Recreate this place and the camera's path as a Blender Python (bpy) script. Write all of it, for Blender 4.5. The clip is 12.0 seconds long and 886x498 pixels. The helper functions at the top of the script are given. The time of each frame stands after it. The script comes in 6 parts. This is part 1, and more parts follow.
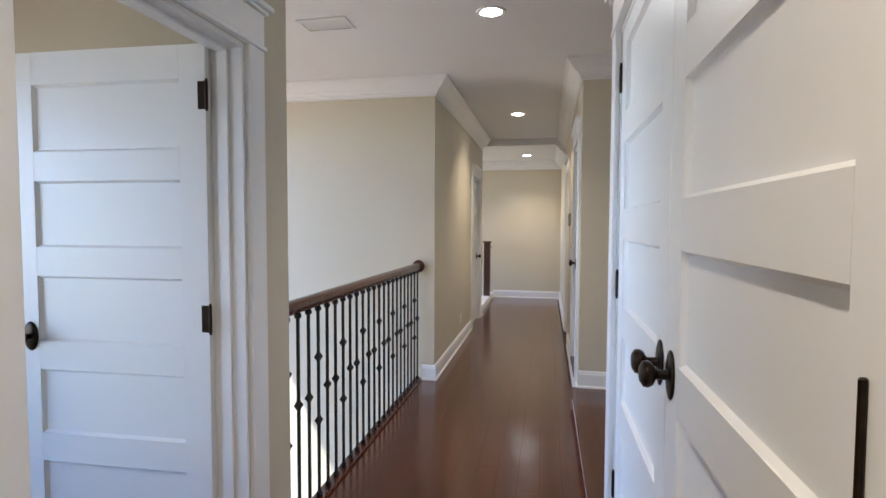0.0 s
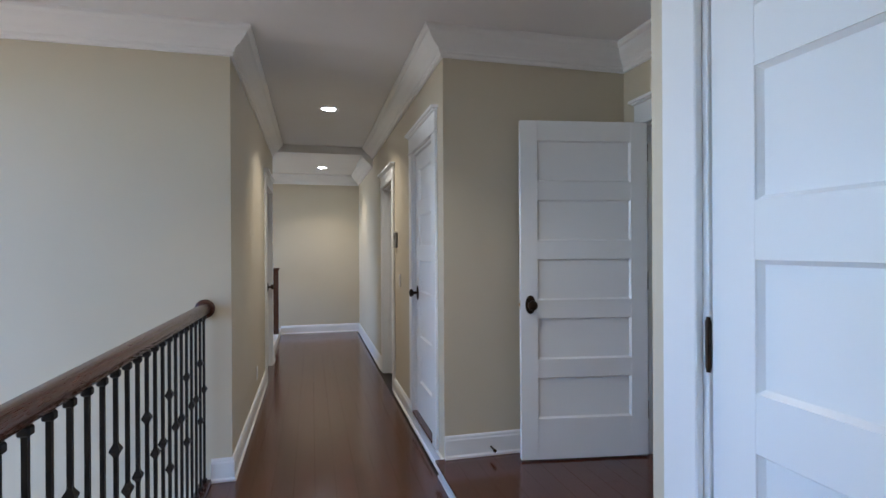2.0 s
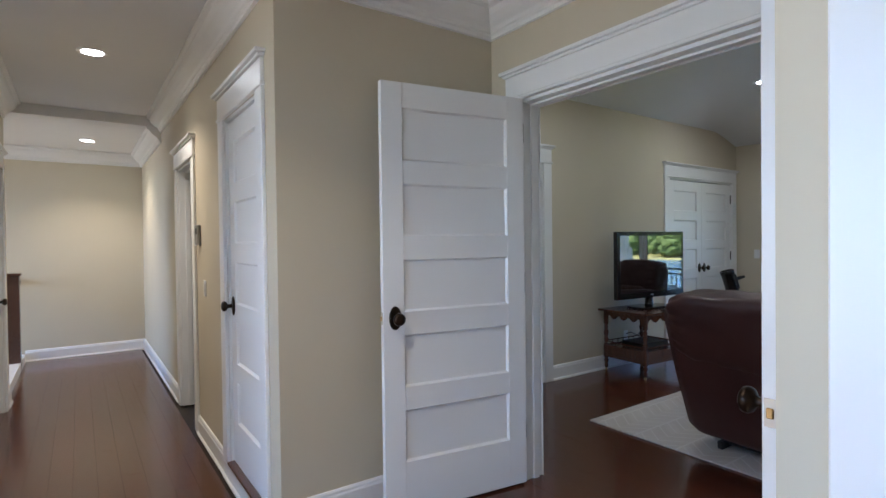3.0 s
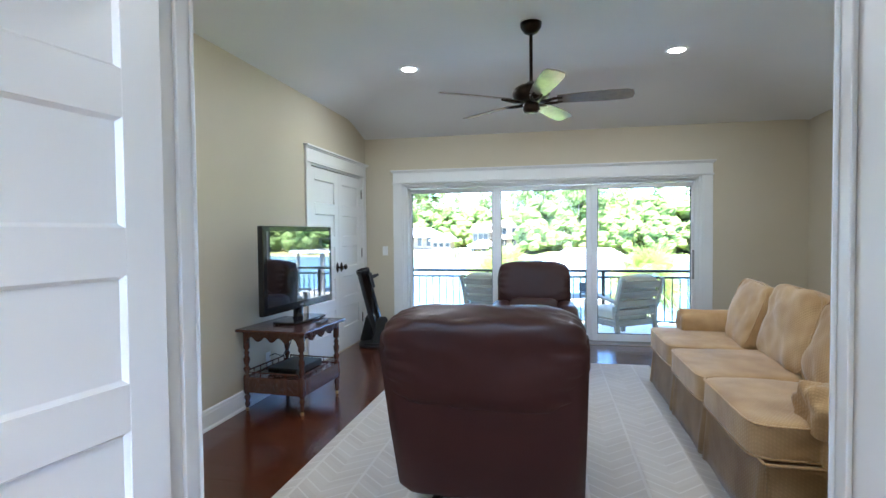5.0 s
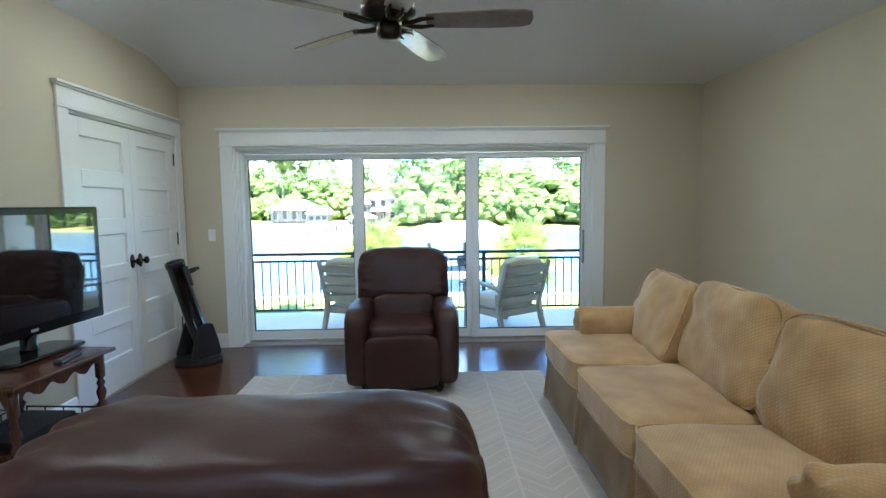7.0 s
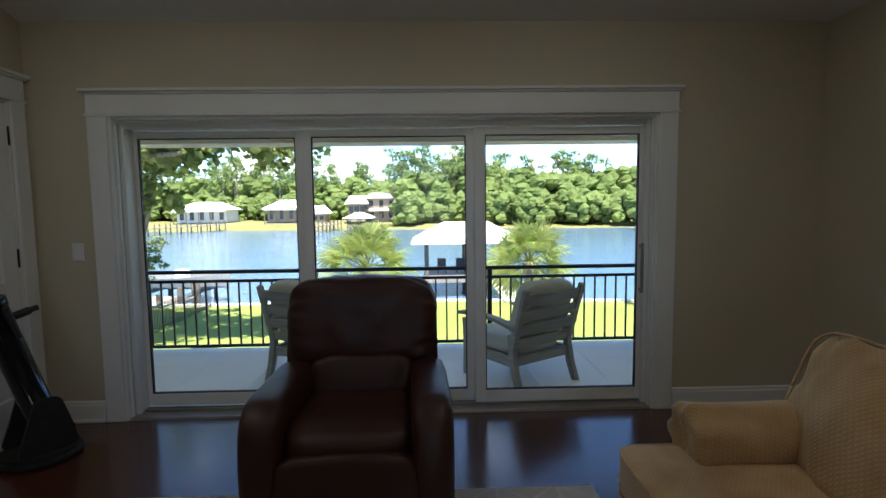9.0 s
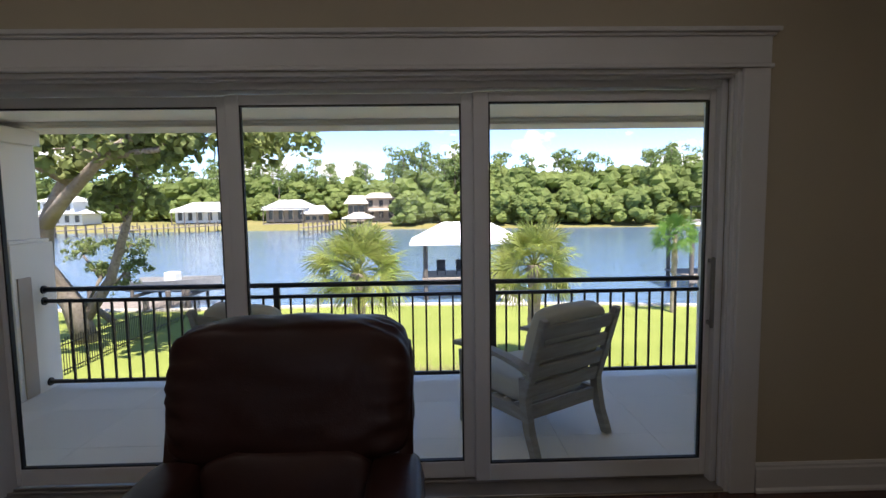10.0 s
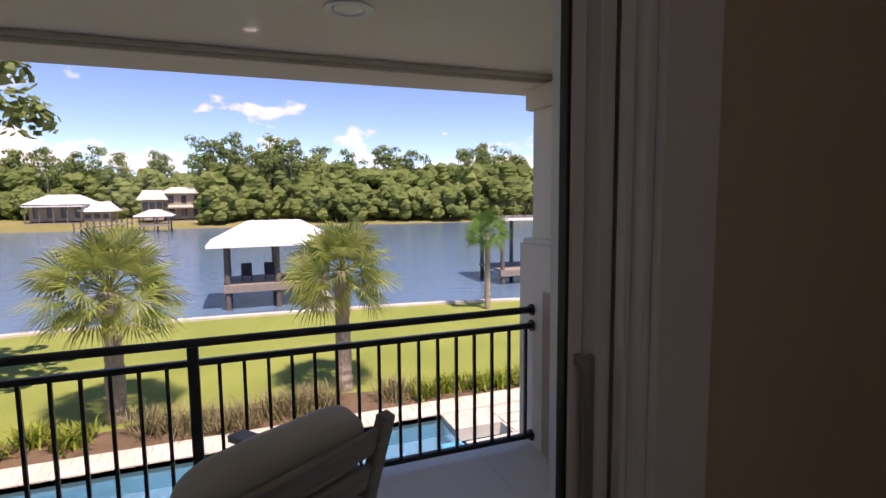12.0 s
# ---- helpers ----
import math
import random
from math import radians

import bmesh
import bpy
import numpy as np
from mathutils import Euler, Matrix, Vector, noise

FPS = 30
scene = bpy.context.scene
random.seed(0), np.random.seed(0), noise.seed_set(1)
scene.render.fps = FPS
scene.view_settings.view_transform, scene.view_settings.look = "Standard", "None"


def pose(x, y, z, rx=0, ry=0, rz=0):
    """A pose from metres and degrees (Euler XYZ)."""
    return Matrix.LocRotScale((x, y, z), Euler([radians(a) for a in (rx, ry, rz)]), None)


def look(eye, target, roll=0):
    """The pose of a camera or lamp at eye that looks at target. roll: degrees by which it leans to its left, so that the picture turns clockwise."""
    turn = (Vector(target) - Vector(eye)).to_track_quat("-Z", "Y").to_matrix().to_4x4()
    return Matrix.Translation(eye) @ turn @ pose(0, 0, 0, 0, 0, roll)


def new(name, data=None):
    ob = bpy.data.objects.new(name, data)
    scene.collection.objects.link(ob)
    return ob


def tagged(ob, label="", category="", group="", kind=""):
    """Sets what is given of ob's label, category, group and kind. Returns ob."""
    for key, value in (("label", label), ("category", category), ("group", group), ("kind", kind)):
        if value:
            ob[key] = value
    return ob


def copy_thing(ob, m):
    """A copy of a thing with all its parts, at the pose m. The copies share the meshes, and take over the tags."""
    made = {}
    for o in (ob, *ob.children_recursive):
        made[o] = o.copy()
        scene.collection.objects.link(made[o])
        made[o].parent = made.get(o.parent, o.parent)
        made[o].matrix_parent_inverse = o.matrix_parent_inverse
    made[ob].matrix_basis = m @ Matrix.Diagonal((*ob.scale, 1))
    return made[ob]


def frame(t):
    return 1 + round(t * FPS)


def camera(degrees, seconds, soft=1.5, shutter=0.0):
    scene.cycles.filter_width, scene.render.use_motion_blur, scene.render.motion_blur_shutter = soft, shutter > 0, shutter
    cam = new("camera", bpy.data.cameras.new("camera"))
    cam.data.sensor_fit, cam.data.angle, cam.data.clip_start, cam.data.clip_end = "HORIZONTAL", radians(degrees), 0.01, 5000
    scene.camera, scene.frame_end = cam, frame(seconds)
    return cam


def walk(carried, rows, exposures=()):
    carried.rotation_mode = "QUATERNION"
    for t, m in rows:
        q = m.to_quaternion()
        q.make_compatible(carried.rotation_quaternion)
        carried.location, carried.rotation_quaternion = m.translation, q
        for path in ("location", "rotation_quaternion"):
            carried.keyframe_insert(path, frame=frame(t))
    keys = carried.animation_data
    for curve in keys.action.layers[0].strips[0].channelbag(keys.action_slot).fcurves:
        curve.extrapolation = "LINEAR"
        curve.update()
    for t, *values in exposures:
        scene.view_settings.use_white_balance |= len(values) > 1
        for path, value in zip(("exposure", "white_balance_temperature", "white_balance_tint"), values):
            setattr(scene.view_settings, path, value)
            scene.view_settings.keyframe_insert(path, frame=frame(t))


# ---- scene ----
cam = camera(81.0, 12.0)
PATH = [
    (0, (0.223, 0.212, 1.347), (-0.166, 2.171, 1.25), 0.2),
    (0.5, (0.048, 0.468, 1.347), (0.052, 2.467, 1.263), 0.4),
    (1, (-0.09, 0.725, 1.339), (0.08, 2.717, 1.294), -0.3),
    (1.5, (-0.217, 1.072, 1.317), (0.082, 3.049, 1.303), -0.3),
    (2, (-0.3, 1.442, 1.315), (0.192, 3.381, 1.313), -0.3),
    (2.5, (-0.324, 1.831, 1.338), (0.466, 3.668, 1.327), -0.5),
    (3, (-0.233, 2.235, 1.332), (0.916, 3.871, 1.303), -0.7),
    (3.5, (-0.124, 2.58, 1.334), (1.335, 3.947, 1.29), -0.5),
    (3.7, (-0.048, 2.738, 1.355), (1.515, 3.984, 1.298), -0.2),
    (5.5, (0.855, 3.384, 1.335), (2.848, 3.521, 1.253), -0.8),
    (6, (1.089, 3.382, 1.411), (3.085, 3.357, 1.277), -0.6),
    (6.5, (1.434, 3.309, 1.398), (3.426, 3.254, 1.239), -0.7),
    (7, (1.838, 3.285, 1.396), (3.829, 3.23, 1.223), -0.7),
    (7.2, (2.026, 3.291, 1.409), (4.018, 3.24, 1.232), -0.6),
    (7.6, (2.38, 3.17, 1.408), (4.372, 3.11, 1.232), -0.6),
    (8, (2.72, 3.05, 1.405), (4.712, 2.994, 1.23), -0.65),
    (8.5, (3.15, 3.06, 1.403), (5.142, 3.003, 1.229), -0.7),
    (9, (3.595, 3.165, 1.402), (5.586, 3.107, 1.228), -0.7),
    (9.5, (4.109, 3.08, 1.417), (6.101, 3.025, 1.242), -0.8),
    (10, (4.642, 3.064, 1.391), (6.633, 3.008, 1.216), -0.8),
    (10.5, (5.148, 2.91, 1.387), (7.139, 2.842, 1.211), -0.8),
    (11, (5.611, 2.714, 1.395), (7.594, 2.522, 1.215), -0.8),
    (11.5, (6.037, 2.526, 1.408), (7.974, 2.072, 1.217), -0.8),
    (12, (6.301, 2.276, 1.397), (8.16, 1.567, 1.2), -0.6),
]
walk(cam, [(t, look(eye, target, roll)) for t, eye, target, roll in PATH],
     [(0, 3.3, 5850, 10), (1.0, 3.02, 5450, 9), (2.0, 2.85, 5400, 8), (2.7, 3.05, 5550, 9), (3.7, 3.85, 5650, 9), (5.3, 4.35, 5400, 5), (6.5, 4.2, 5500, 0), (7.2, 3.8, 5600, 0),
      (8.0, 2.8, 5900, 4), (8.8, 2.2, 6200, 6), (9.5, 1.95, 6500, 12), (10.5, 1.35, 6900, 26), (12, 0.98, 7300, 36)])


# ---- light ----
world = bpy.data.worlds.new("sky")
scene.world = world
world.use_nodes = True
wn = world.node_tree.nodes
wl = world.node_tree.links
sky = wn.new("ShaderNodeTexSky")
sky.sky_type = "NISHITA"
sky.sun_disc = False
SUN_EL, SUN_AZ = radians(63), radians(256)
sky.sun_elevation = SUN_EL
sky.sun_rotation = SUN_AZ
wn["Background"].inputs["Strength"].default_value = 0.15
sky.dust_density, sky.ozone_density, sky.air_density = 0.0, 3.0, 0.55
# fair-weather cumulus low over the horizon
wtc = wn.new("ShaderNodeTexCoord")
wsp = wn.new("ShaderNodeSeparateXYZ")
wl.new(wtc.outputs["Generated"], wsp.inputs["Vector"])
wmp = wn.new("ShaderNodeMapping")
wmp.inputs["Scale"].default_value = (6.0, 6.0, 11.0)
wl.new(wtc.outputs["Generated"], wmp.inputs["Vector"])
wno = wn.new("ShaderNodeTexNoise")
wno.inputs["Scale"].default_value, wno.inputs["Detail"].default_value, wno.inputs["Roughness"].default_value = 1.0, 9.0, 0.55
wl.new(wmp.outputs["Vector"], wno.inputs["Vector"])
wlo = wn.new("ShaderNodeMapRange")
wlo.inputs["From Min"].default_value, wlo.inputs["From Max"].default_value = 0.03, 0.30
wlo.inputs["To Min"].default_value, wlo.inputs["To Max"].default_value = 0.47, 0.64
wl.new(wsp.outputs["Z"], wlo.inputs["Value"])
wsub = wn.new("ShaderNodeMath")
wsub.operation = "SUBTRACT"
wl.new(wno.outputs["Fac"], wsub.inputs[0])
wl.new(wlo.outputs["Result"], wsub.inputs[1])
wth = wn.new("ShaderNodeMapRange")
wth.inputs["From Min"].default_value, wth.inputs["From Max"].default_value = 0.0, 0.06
wl.new(wsub.outputs["Value"], wth.inputs["Value"])
wmx = wn.new("ShaderNodeMix")
wmx.data_type = "RGBA"
wl.new(wth.outputs["Result"], wmx.inputs["Factor"])
whs = wn.new("ShaderNodeHueSaturation")
whs.inputs["Saturation"].default_value = 1.05
whs.inputs["Value"].default_value = 0.85
wl.new(sky.outputs["Color"], whs.inputs["Color"])
wl.new(whs.outputs["Color"], wmx.inputs["A"])
wmx.inputs["B"].default_value = (4.2, 4.2, 4.25, 1)
wl.new(wmx.outputs["Result"], wn["Background"].inputs["Color"])
sun_data = bpy.data.lights.new("sun", "SUN")
sun_data.energy = 3.9
sun_data.angle = radians(0.6)
sun_data.color = (1.0, 0.95, 0.88)
sun = new("sun", sun_data)
sun.matrix_world = look((60 * math.sin(SUN_AZ) * math.cos(SUN_EL), 60 * math.cos(SUN_AZ) * math.cos(SUN_EL), 60 * math.sin(SUN_EL)), (0, 0, 0))


CAN_HALL, CAN_ROOM = 1.5, 0.65


# ---- mesh helpers ----
def box(bm, x0, x1, y0, y1, z0, z1, bev=0.0, seg=1):
    r = bmesh.ops.create_cube(bm, size=1.0)
    vs = r["verts"]
    for v in vs:
        v.co = Vector((x0 + (v.co.x + 0.5) * (x1 - x0), y0 + (v.co.y + 0.5) * (y1 - y0), z0 + (v.co.z + 0.5) * (z1 - z0)))
    if bev:
        es = list({e for v in vs for e in v.link_edges})
        bmesh.ops.bevel(bm, geom=es, offset=bev, segments=seg, affect="EDGES", profile=0.5)
    return vs


def B(x0, x1, y0, y1, z0, z1, bev=0.0, seg=1):
    bm = bmesh.new()
    box(bm, x0, x1, y0, y1, z0, z1, bev, seg)
    return bm


def rod(bm, a, b, r0, r1=None, n=10):
    a, b = Vector(a), Vector(b)
    r1 = r0 if r1 is None else r1
    d = b - a
    m = Matrix.Translation((a + b) / 2) @ d.to_track_quat("Z", "Y").to_matrix().to_4x4()
    bmesh.ops.create_cone(bm, cap_ends=True, segments=n, radius1=r0, radius2=r1, depth=d.length, matrix=m)


def lathe(bm, prof, n=16, m=None):
    """A turned shape round z from (radius, height) pairs."""
    m = m or Matrix()
    rings = []
    for r, z in prof:
        rings.append([bm.verts.new(m @ Vector((r * math.cos(2 * math.pi * i / n), r * math.sin(2 * math.pi * i / n), z))) for i in range(n)])
    for a, b in zip(rings, rings[1:]):
        for i in range(n):
            bm.faces.new((a[i], a[(i + 1) % n], b[(i + 1) % n], b[i]))
    bm.faces.new(list(reversed(rings[0])))
    bm.faces.new(rings[-1])


def sweep(bm, pts, radii, n=8):
    """A tube along points."""
    pts = [Vector(p) for p in pts]
    rings = []
    for i, p in enumerate(pts):
        d = (pts[min(i + 1, len(pts) - 1)] - pts[max(i - 1, 0)]).normalized()
        q = d.to_track_quat("Z", "Y").to_matrix()
        r = radii[i] if hasattr(radii, "__len__") else radii
        rings.append([bm.verts.new(p + q @ Vector((r * math.cos(2 * math.pi * k / n), r * math.sin(2 * math.pi * k / n), 0))) for k in range(n)])
    for a, b in zip(rings, rings[1:]):
        for k in range(n):
            bm.faces.new((a[k], a[(k + 1) % n], b[(k + 1) % n], b[k]))
    bm.faces.new(list(reversed(rings[0])))
    bm.faces.new(rings[-1])


def prism(bm, poly, axis, c0, c1):
    """A polygon in the plane across an axis, drawn out from c0 to c1. y: (x, z) pairs; x: (y, z) pairs; z: (x, y) pairs."""
    def at(p, c):
        return {"x": (c, p[0], p[1]), "y": (p[0], c, p[1]), "z": (p[0], p[1], c)}[axis]
    a = [bm.verts.new(at(p, c0)) for p in poly]
    b = [bm.verts.new(at(p, c1)) for p in poly]
    n = len(poly)
    fs = [bm.faces.new(a), bm.faces.new(list(reversed(b)))]
    for i in range(n):
        fs.append(bm.faces.new((a[i], b[i], b[(i + 1) % n], a[(i + 1) % n])))
    bmesh.ops.recalc_face_normals(bm, faces=fs)


def pad(bm, sx, sy, sz, m=None, power=4.0, puff=0.0, wrinkle=0.0, n=14, seed=0.0, freq=3.0):
    """A stuffed cushion: a rounded box that swells in the middle, with soft folds."""
    m = m or Matrix()
    seen = {}

    def vert(c):
        key = tuple(round(q * 1000) for q in c)
        if key not in seen:
            c = Vector(c)
            l = (abs(c.x) ** power + abs(c.y) ** power + abs(c.z) ** power) ** (1 / power)
            u = c / l
            swell = 1 + puff * (1 - u.x * u.x) * (1 - u.y * u.y) + puff * (1 - u.x * u.x) * (1 - u.z * u.z) * 0.6
            p = Vector((u.x * sx / 2, u.y * sy / 2, u.z * sz / 2 * swell))
            if wrinkle:
                k = noise.noise(p * freq + Vector((seed, 0, 0))) + 0.5 * noise.noise(p * freq * 2.7 + Vector((0, seed, 0)))
                p += u.normalized() * wrinkle * k
            seen[key] = bm.verts.new(m @ p)
        return seen[key]
    grid = [math.sin((i / n - 0.5) * math.pi * 0.9) / math.sin(0.45 * math.pi) for i in range(n + 1)]
    for ax in range(3):
        for s in (-1.0, 1.0):
            def at(i, j):
                c = [grid[i], grid[j]]
                c.insert(ax, s)
                return vert(c)
            for i in range(n):
                for j in range(n):
                    bm.faces.new((at(i, j), at(i + 1, j), at(i + 1, j + 1), at(i, j + 1)))


def part(name, bm, material, parent=None, label="", smooth=False, m=None):
    me = bpy.data.meshes.new(name)
    bmesh.ops.recalc_face_normals(bm, faces=bm.faces[:])
    bm.to_mesh(me)
    bm.free()
    if smooth:
        me.shade_smooth()
    me.materials.append(material)
    ob = new(name, me)
    if parent:
        ob.parent = parent
    if m:
        ob.matrix_basis = m
    if label:
        ob["label"] = label
    return ob


def soft_edges(ob, angle=40):
    """Smooth shading that keeps edges sharper than the angle."""
    me = ob.data
    me.shade_smooth()
    me.set_sharp_from_angle(angle=radians(angle))
    return ob


def share(name, me, parent, m):
    ob = new(name, me)
    ob.parent = parent
    ob.matrix_basis = m
    return ob


def root(name, m, label, category, group="", kind=""):
    ob = new(name)
    ob.matrix_basis = m
    return tagged(ob, label, category, group, kind)


def structure(name, bm, material, label, category, smooth=False):
    return tagged(part(name, bm, material, smooth=smooth), label, category, kind="structure")


# ---- materials ----
def node_mat(name):
    m = bpy.data.materials.new(name)
    m.use_nodes = True
    nt = m.node_tree
    return m, nt.nodes, nt.links, nt.nodes["Principled BSDF"]


def surface(name, c1, c2, rough=0.5, metal=0.0, scale=6.0, stretch=(1, 1, 1), fine=60.0, bump=0.1, rough_var=0.1, detail=6.0, coat=0.0, sheen=0.0, space="Object", vary=0.0, spec=0.5, dist=0.002):
    """Two-scale procedural surface: broad colour drift between two colours, fine grain in relief and gloss."""
    m, n, l, p = node_mat(name)
    tc = n.new("ShaderNodeTexCoord")
    mp = n.new("ShaderNodeMapping")
    mp.inputs["Scale"].default_value = stretch
    l.new(tc.outputs[space], mp.inputs["Vector"])
    big = n.new("ShaderNodeTexNoise")
    big.inputs["Scale"].default_value = scale
    big.inputs["Detail"].default_value = detail
    l.new(mp.outputs["Vector"], big.inputs["Vector"])
    small = n.new("ShaderNodeTexNoise")
    small.inputs["Scale"].default_value = fine
    small.inputs["Detail"].default_value = 3.0
    l.new(mp.outputs["Vector"], small.inputs["Vector"])
    mix = n.new("ShaderNodeMix")
    mix.data_type = "RGBA"
    ramp = n.new("ShaderNodeMapRange")
    ramp.inputs["From Min"].default_value = 0.3
    ramp.inputs["From Max"].default_value = 0.7
    l.new(big.outputs["Fac"], ramp.inputs["Value"])
    l.new(ramp.outputs["Result"], mix.inputs["Factor"])
    mix.inputs["A"].default_value = (*c1, 1)
    mix.inputs["B"].default_value = (*c2, 1)
    out = mix.outputs["Result"]
    if vary:
        oi = n.new("ShaderNodeObjectInfo")
        hs = n.new("ShaderNodeHueSaturation")
        mr = n.new("ShaderNodeMapRange")
        mr.inputs["To Min"].default_value = 1 - vary
        mr.inputs["To Max"].default_value = 1 + vary
        l.new(oi.outputs["Random"], mr.inputs["Value"])
        l.new(mr.outputs["Result"], hs.inputs["Value"])
        l.new(out, hs.inputs["Color"])
        out = hs.outputs["Color"]
    l.new(out, p.inputs["Base Color"])
    rr = n.new("ShaderNodeMapRange")
    rr.inputs["To Min"].default_value = max(0.02, rough - rough_var)
    rr.inputs["To Max"].default_value = min(1.0, rough + rough_var)
    l.new(small.outputs["Fac"], rr.inputs["Value"])
    l.new(rr.outputs["Result"], p.inputs["Roughness"])
    p.inputs["Metallic"].default_value = metal
    p.inputs["Specular IOR Level"].default_value = spec
    p.inputs["Coat Weight"].default_value = coat
    p.inputs["Coat Roughness"].default_value = 0.12
    p.inputs["Sheen Weight"].default_value = sheen
    if bump:
        b = n.new("ShaderNodeBump")
        b.inputs["Strength"].default_value = bump
        b.inputs["Distance"].default_value = dist
        l.new(small.outputs["Fac"], b.inputs["Height"])
        l.new(b.outputs["Normal"], p.inputs["Normal"])
    return m


M_WALL = surface("beige_wall_paint", (0.56, 0.505, 0.385), (0.585, 0.53, 0.41), 0.62, scale=1.5, fine=220, bump=0.12, rough_var=0.06, dist=0.001)
M_CEIL = surface("white_ceiling_paint", (0.76, 0.77, 0.78), (0.79, 0.80, 0.81), 0.75, scale=1.2, fine=200, bump=0.1, rough_var=0.05, dist=0.001)
M_TRIM = surface("white_trim_paint", (0.79, 0.80, 0.80), (0.82, 0.83, 0.83), 0.3, scale=3, fine=90, bump=0.0, rough_var=0.02, dist=0.0006)
M_DOOR = surface("white_door_paint", (0.80, 0.81, 0.81), (0.82, 0.83, 0.83), 0.32, scale=1.5, fine=12, detail=2.0, bump=0.0, rough_var=0.02, dist=0.0006)
M_BRONZE = surface("oil_rubbed_bronze", (0.018, 0.013, 0.010), (0.035, 0.022, 0.014), 0.32, 0.85, scale=30, fine=150, bump=0.08)
M_IRON = surface("black_iron", (0.018, 0.016, 0.016), (0.028, 0.024, 0.022), 0.42, 0.6, scale=20, fine=150, bump=0.1)
M_CHERRY = surface("dark_cherry_wood", (0.06, 0.020, 0.012), (0.095, 0.034, 0.018), 0.25, scale=5, stretch=(6, 6, 0.7), fine=60, bump=0.08, coat=0.3)
M_RAILW = surface("dark_stained_handrail", (0.045, 0.014, 0.009), (0.075, 0.025, 0.014), 0.26, scale=5, stretch=(8, 0.6, 8), fine=50, bump=0.05, coat=0.3)
M_PLANK = surface("hand_scraped_plank", (0.05, 0.0130, 0.0057), (0.096, 0.027, 0.0112), 0.2, scale=3.2, stretch=(5, 0.55, 5), fine=26, bump=0.1, rough_var=0.07, coat=0.3, vary=0.16, dist=0.003)
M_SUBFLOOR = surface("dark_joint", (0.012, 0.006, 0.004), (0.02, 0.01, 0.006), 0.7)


# ---- floors and shell ----
HALL, RAISED, TOP = -0.105, 0.0, 2.665


def wall(name, x0, x1, y0, y1, z0, z1, holes=(), along="y", label="painted beige plaster wall", material=None):
    """A wall as one mesh with openings (from, to, sill, head) cut right through."""
    bm = bmesh.new()
    lo, hi = (y0, y1) if along == "y" else (x0, x1)

    def piece(a, b, c, d):
        if b - a > 1e-4 and d - c > 1e-4:
            if along == "y":
                box(bm, x0, x1, a, b, c, d)
            else:
                box(bm, a, b, y0, y1, c, d)
    at = lo
    for a, b, c, d in sorted(holes):
        piece(at, a, z0, z1)
        piece(a, b, z0, c)
        piece(a, b, d, z1)
        at = b
    piece(at, hi, z0, z1)
    return structure(name, bm, material or M_WALL, label, "wall")


CLOSET_HOLE = (0.635, 2.372, RAISED, 2.11)
BEDROOM_HOLE = (1.09, 1.955, HALL, 2.0)
DOUBLE_HOLE = (2.70, 4.34, -0.02, 2.11)
LINEN_HOLE = (4.83, 5.56, RAISED, 2.08)
CASED_HOLE = (6.62, 7.36, HALL, 2.0)
WEST_HOLE = (7.30, 8.10, HALL, 2.0)
SLIDER_HOLE = (1.65, 5.17, 0.0, 1.97)
BATH_HOLE = (2.56, 3.32, 0.0, 2.05)
CUPBOARD_HOLE = (5.38, 6.84, 0.0, 2.05)

wall("wall_closet", 0.50, 0.62, -1.2, 2.535, HALL, TOP, [CLOSET_HOLE])
wall("wall_bedroom", -1.0, -0.86, -1.2, 2.26, HALL, TOP, [BEDROOM_HOLE])
wall("wall_behind", -3.3, 0.62, -1.32, -1.2, HALL, TOP, along="x")
wall("wall_bedroom_north", -3.3, -1.0, 2.12, 2.26, -3.0, TOP, along="x")
wall("wall_bedroom_west", -3.42, -3.3, -1.32, 2.12, HALL, TOP, [(-0.9, 1.5, 0.5, 2.15)])
wall("wall_alcove_south", 0.62, 1.78, 2.415, 2.535, HALL, TOP, along="x")
wall("wall_stub", 0.50, 1.78, 4.58, 4.70, HALL, TOP, along="x")
wall("wall_hall_east", 0.50, 0.62, 4.70, 10.5, HALL, TOP, [LINEN_HOLE, CASED_HOLE])
wall("wall_stair_north", -3.3, -0.78, 4.865, 5.0, -3.0, TOP, along="x")
wall("wall_hall_west", -0.92, -0.78, 5.0, 8.45, HALL, TOP, [WEST_HOLE])
wall("wall_far", -3.3, 0.62, 10.5, 10.62, -3.0, TOP, along="x")
wall("wall_stair_west", -3.42, -3.3, 2.12, 5.0, -3.0, TOP, [(2.4, 4.7, -2.2, 2.45)])
wall("wall_far_west", -3.42, -3.3, 8.3, 10.62, -3.0, TOP, [(8.6, 10.35, -1.6, 2.4)])
wall("wall_far_landing", -3.3, -0.92, 8.33, 8.45, -3.0, TOP, along="x")
wall("wall_double_door", 1.78, 1.90, 0.448, 5.78, HALL, 2.9, [DOUBLE_HOLE])
wall("wall_east", 6.97, 7.20, 0.448, 5.78, -0.3, 2.7, [SLIDER_HOLE])
wall("wall_south", 1.90, 6.97, 0.448, 0.568, -0.3, 2.9, along="x")
wall("wall_north", 1.90, 6.97, 5.66, 5.78, -0.3, 2.9, [BATH_HOLE, CUPBOARD_HOLE], along="x")
structure("wall_north_backing", B(1.90, 7.2, 6.3, 6.36, -0.3, 2.6), M_WALL, "plain wall closing the cupboards", "wall")
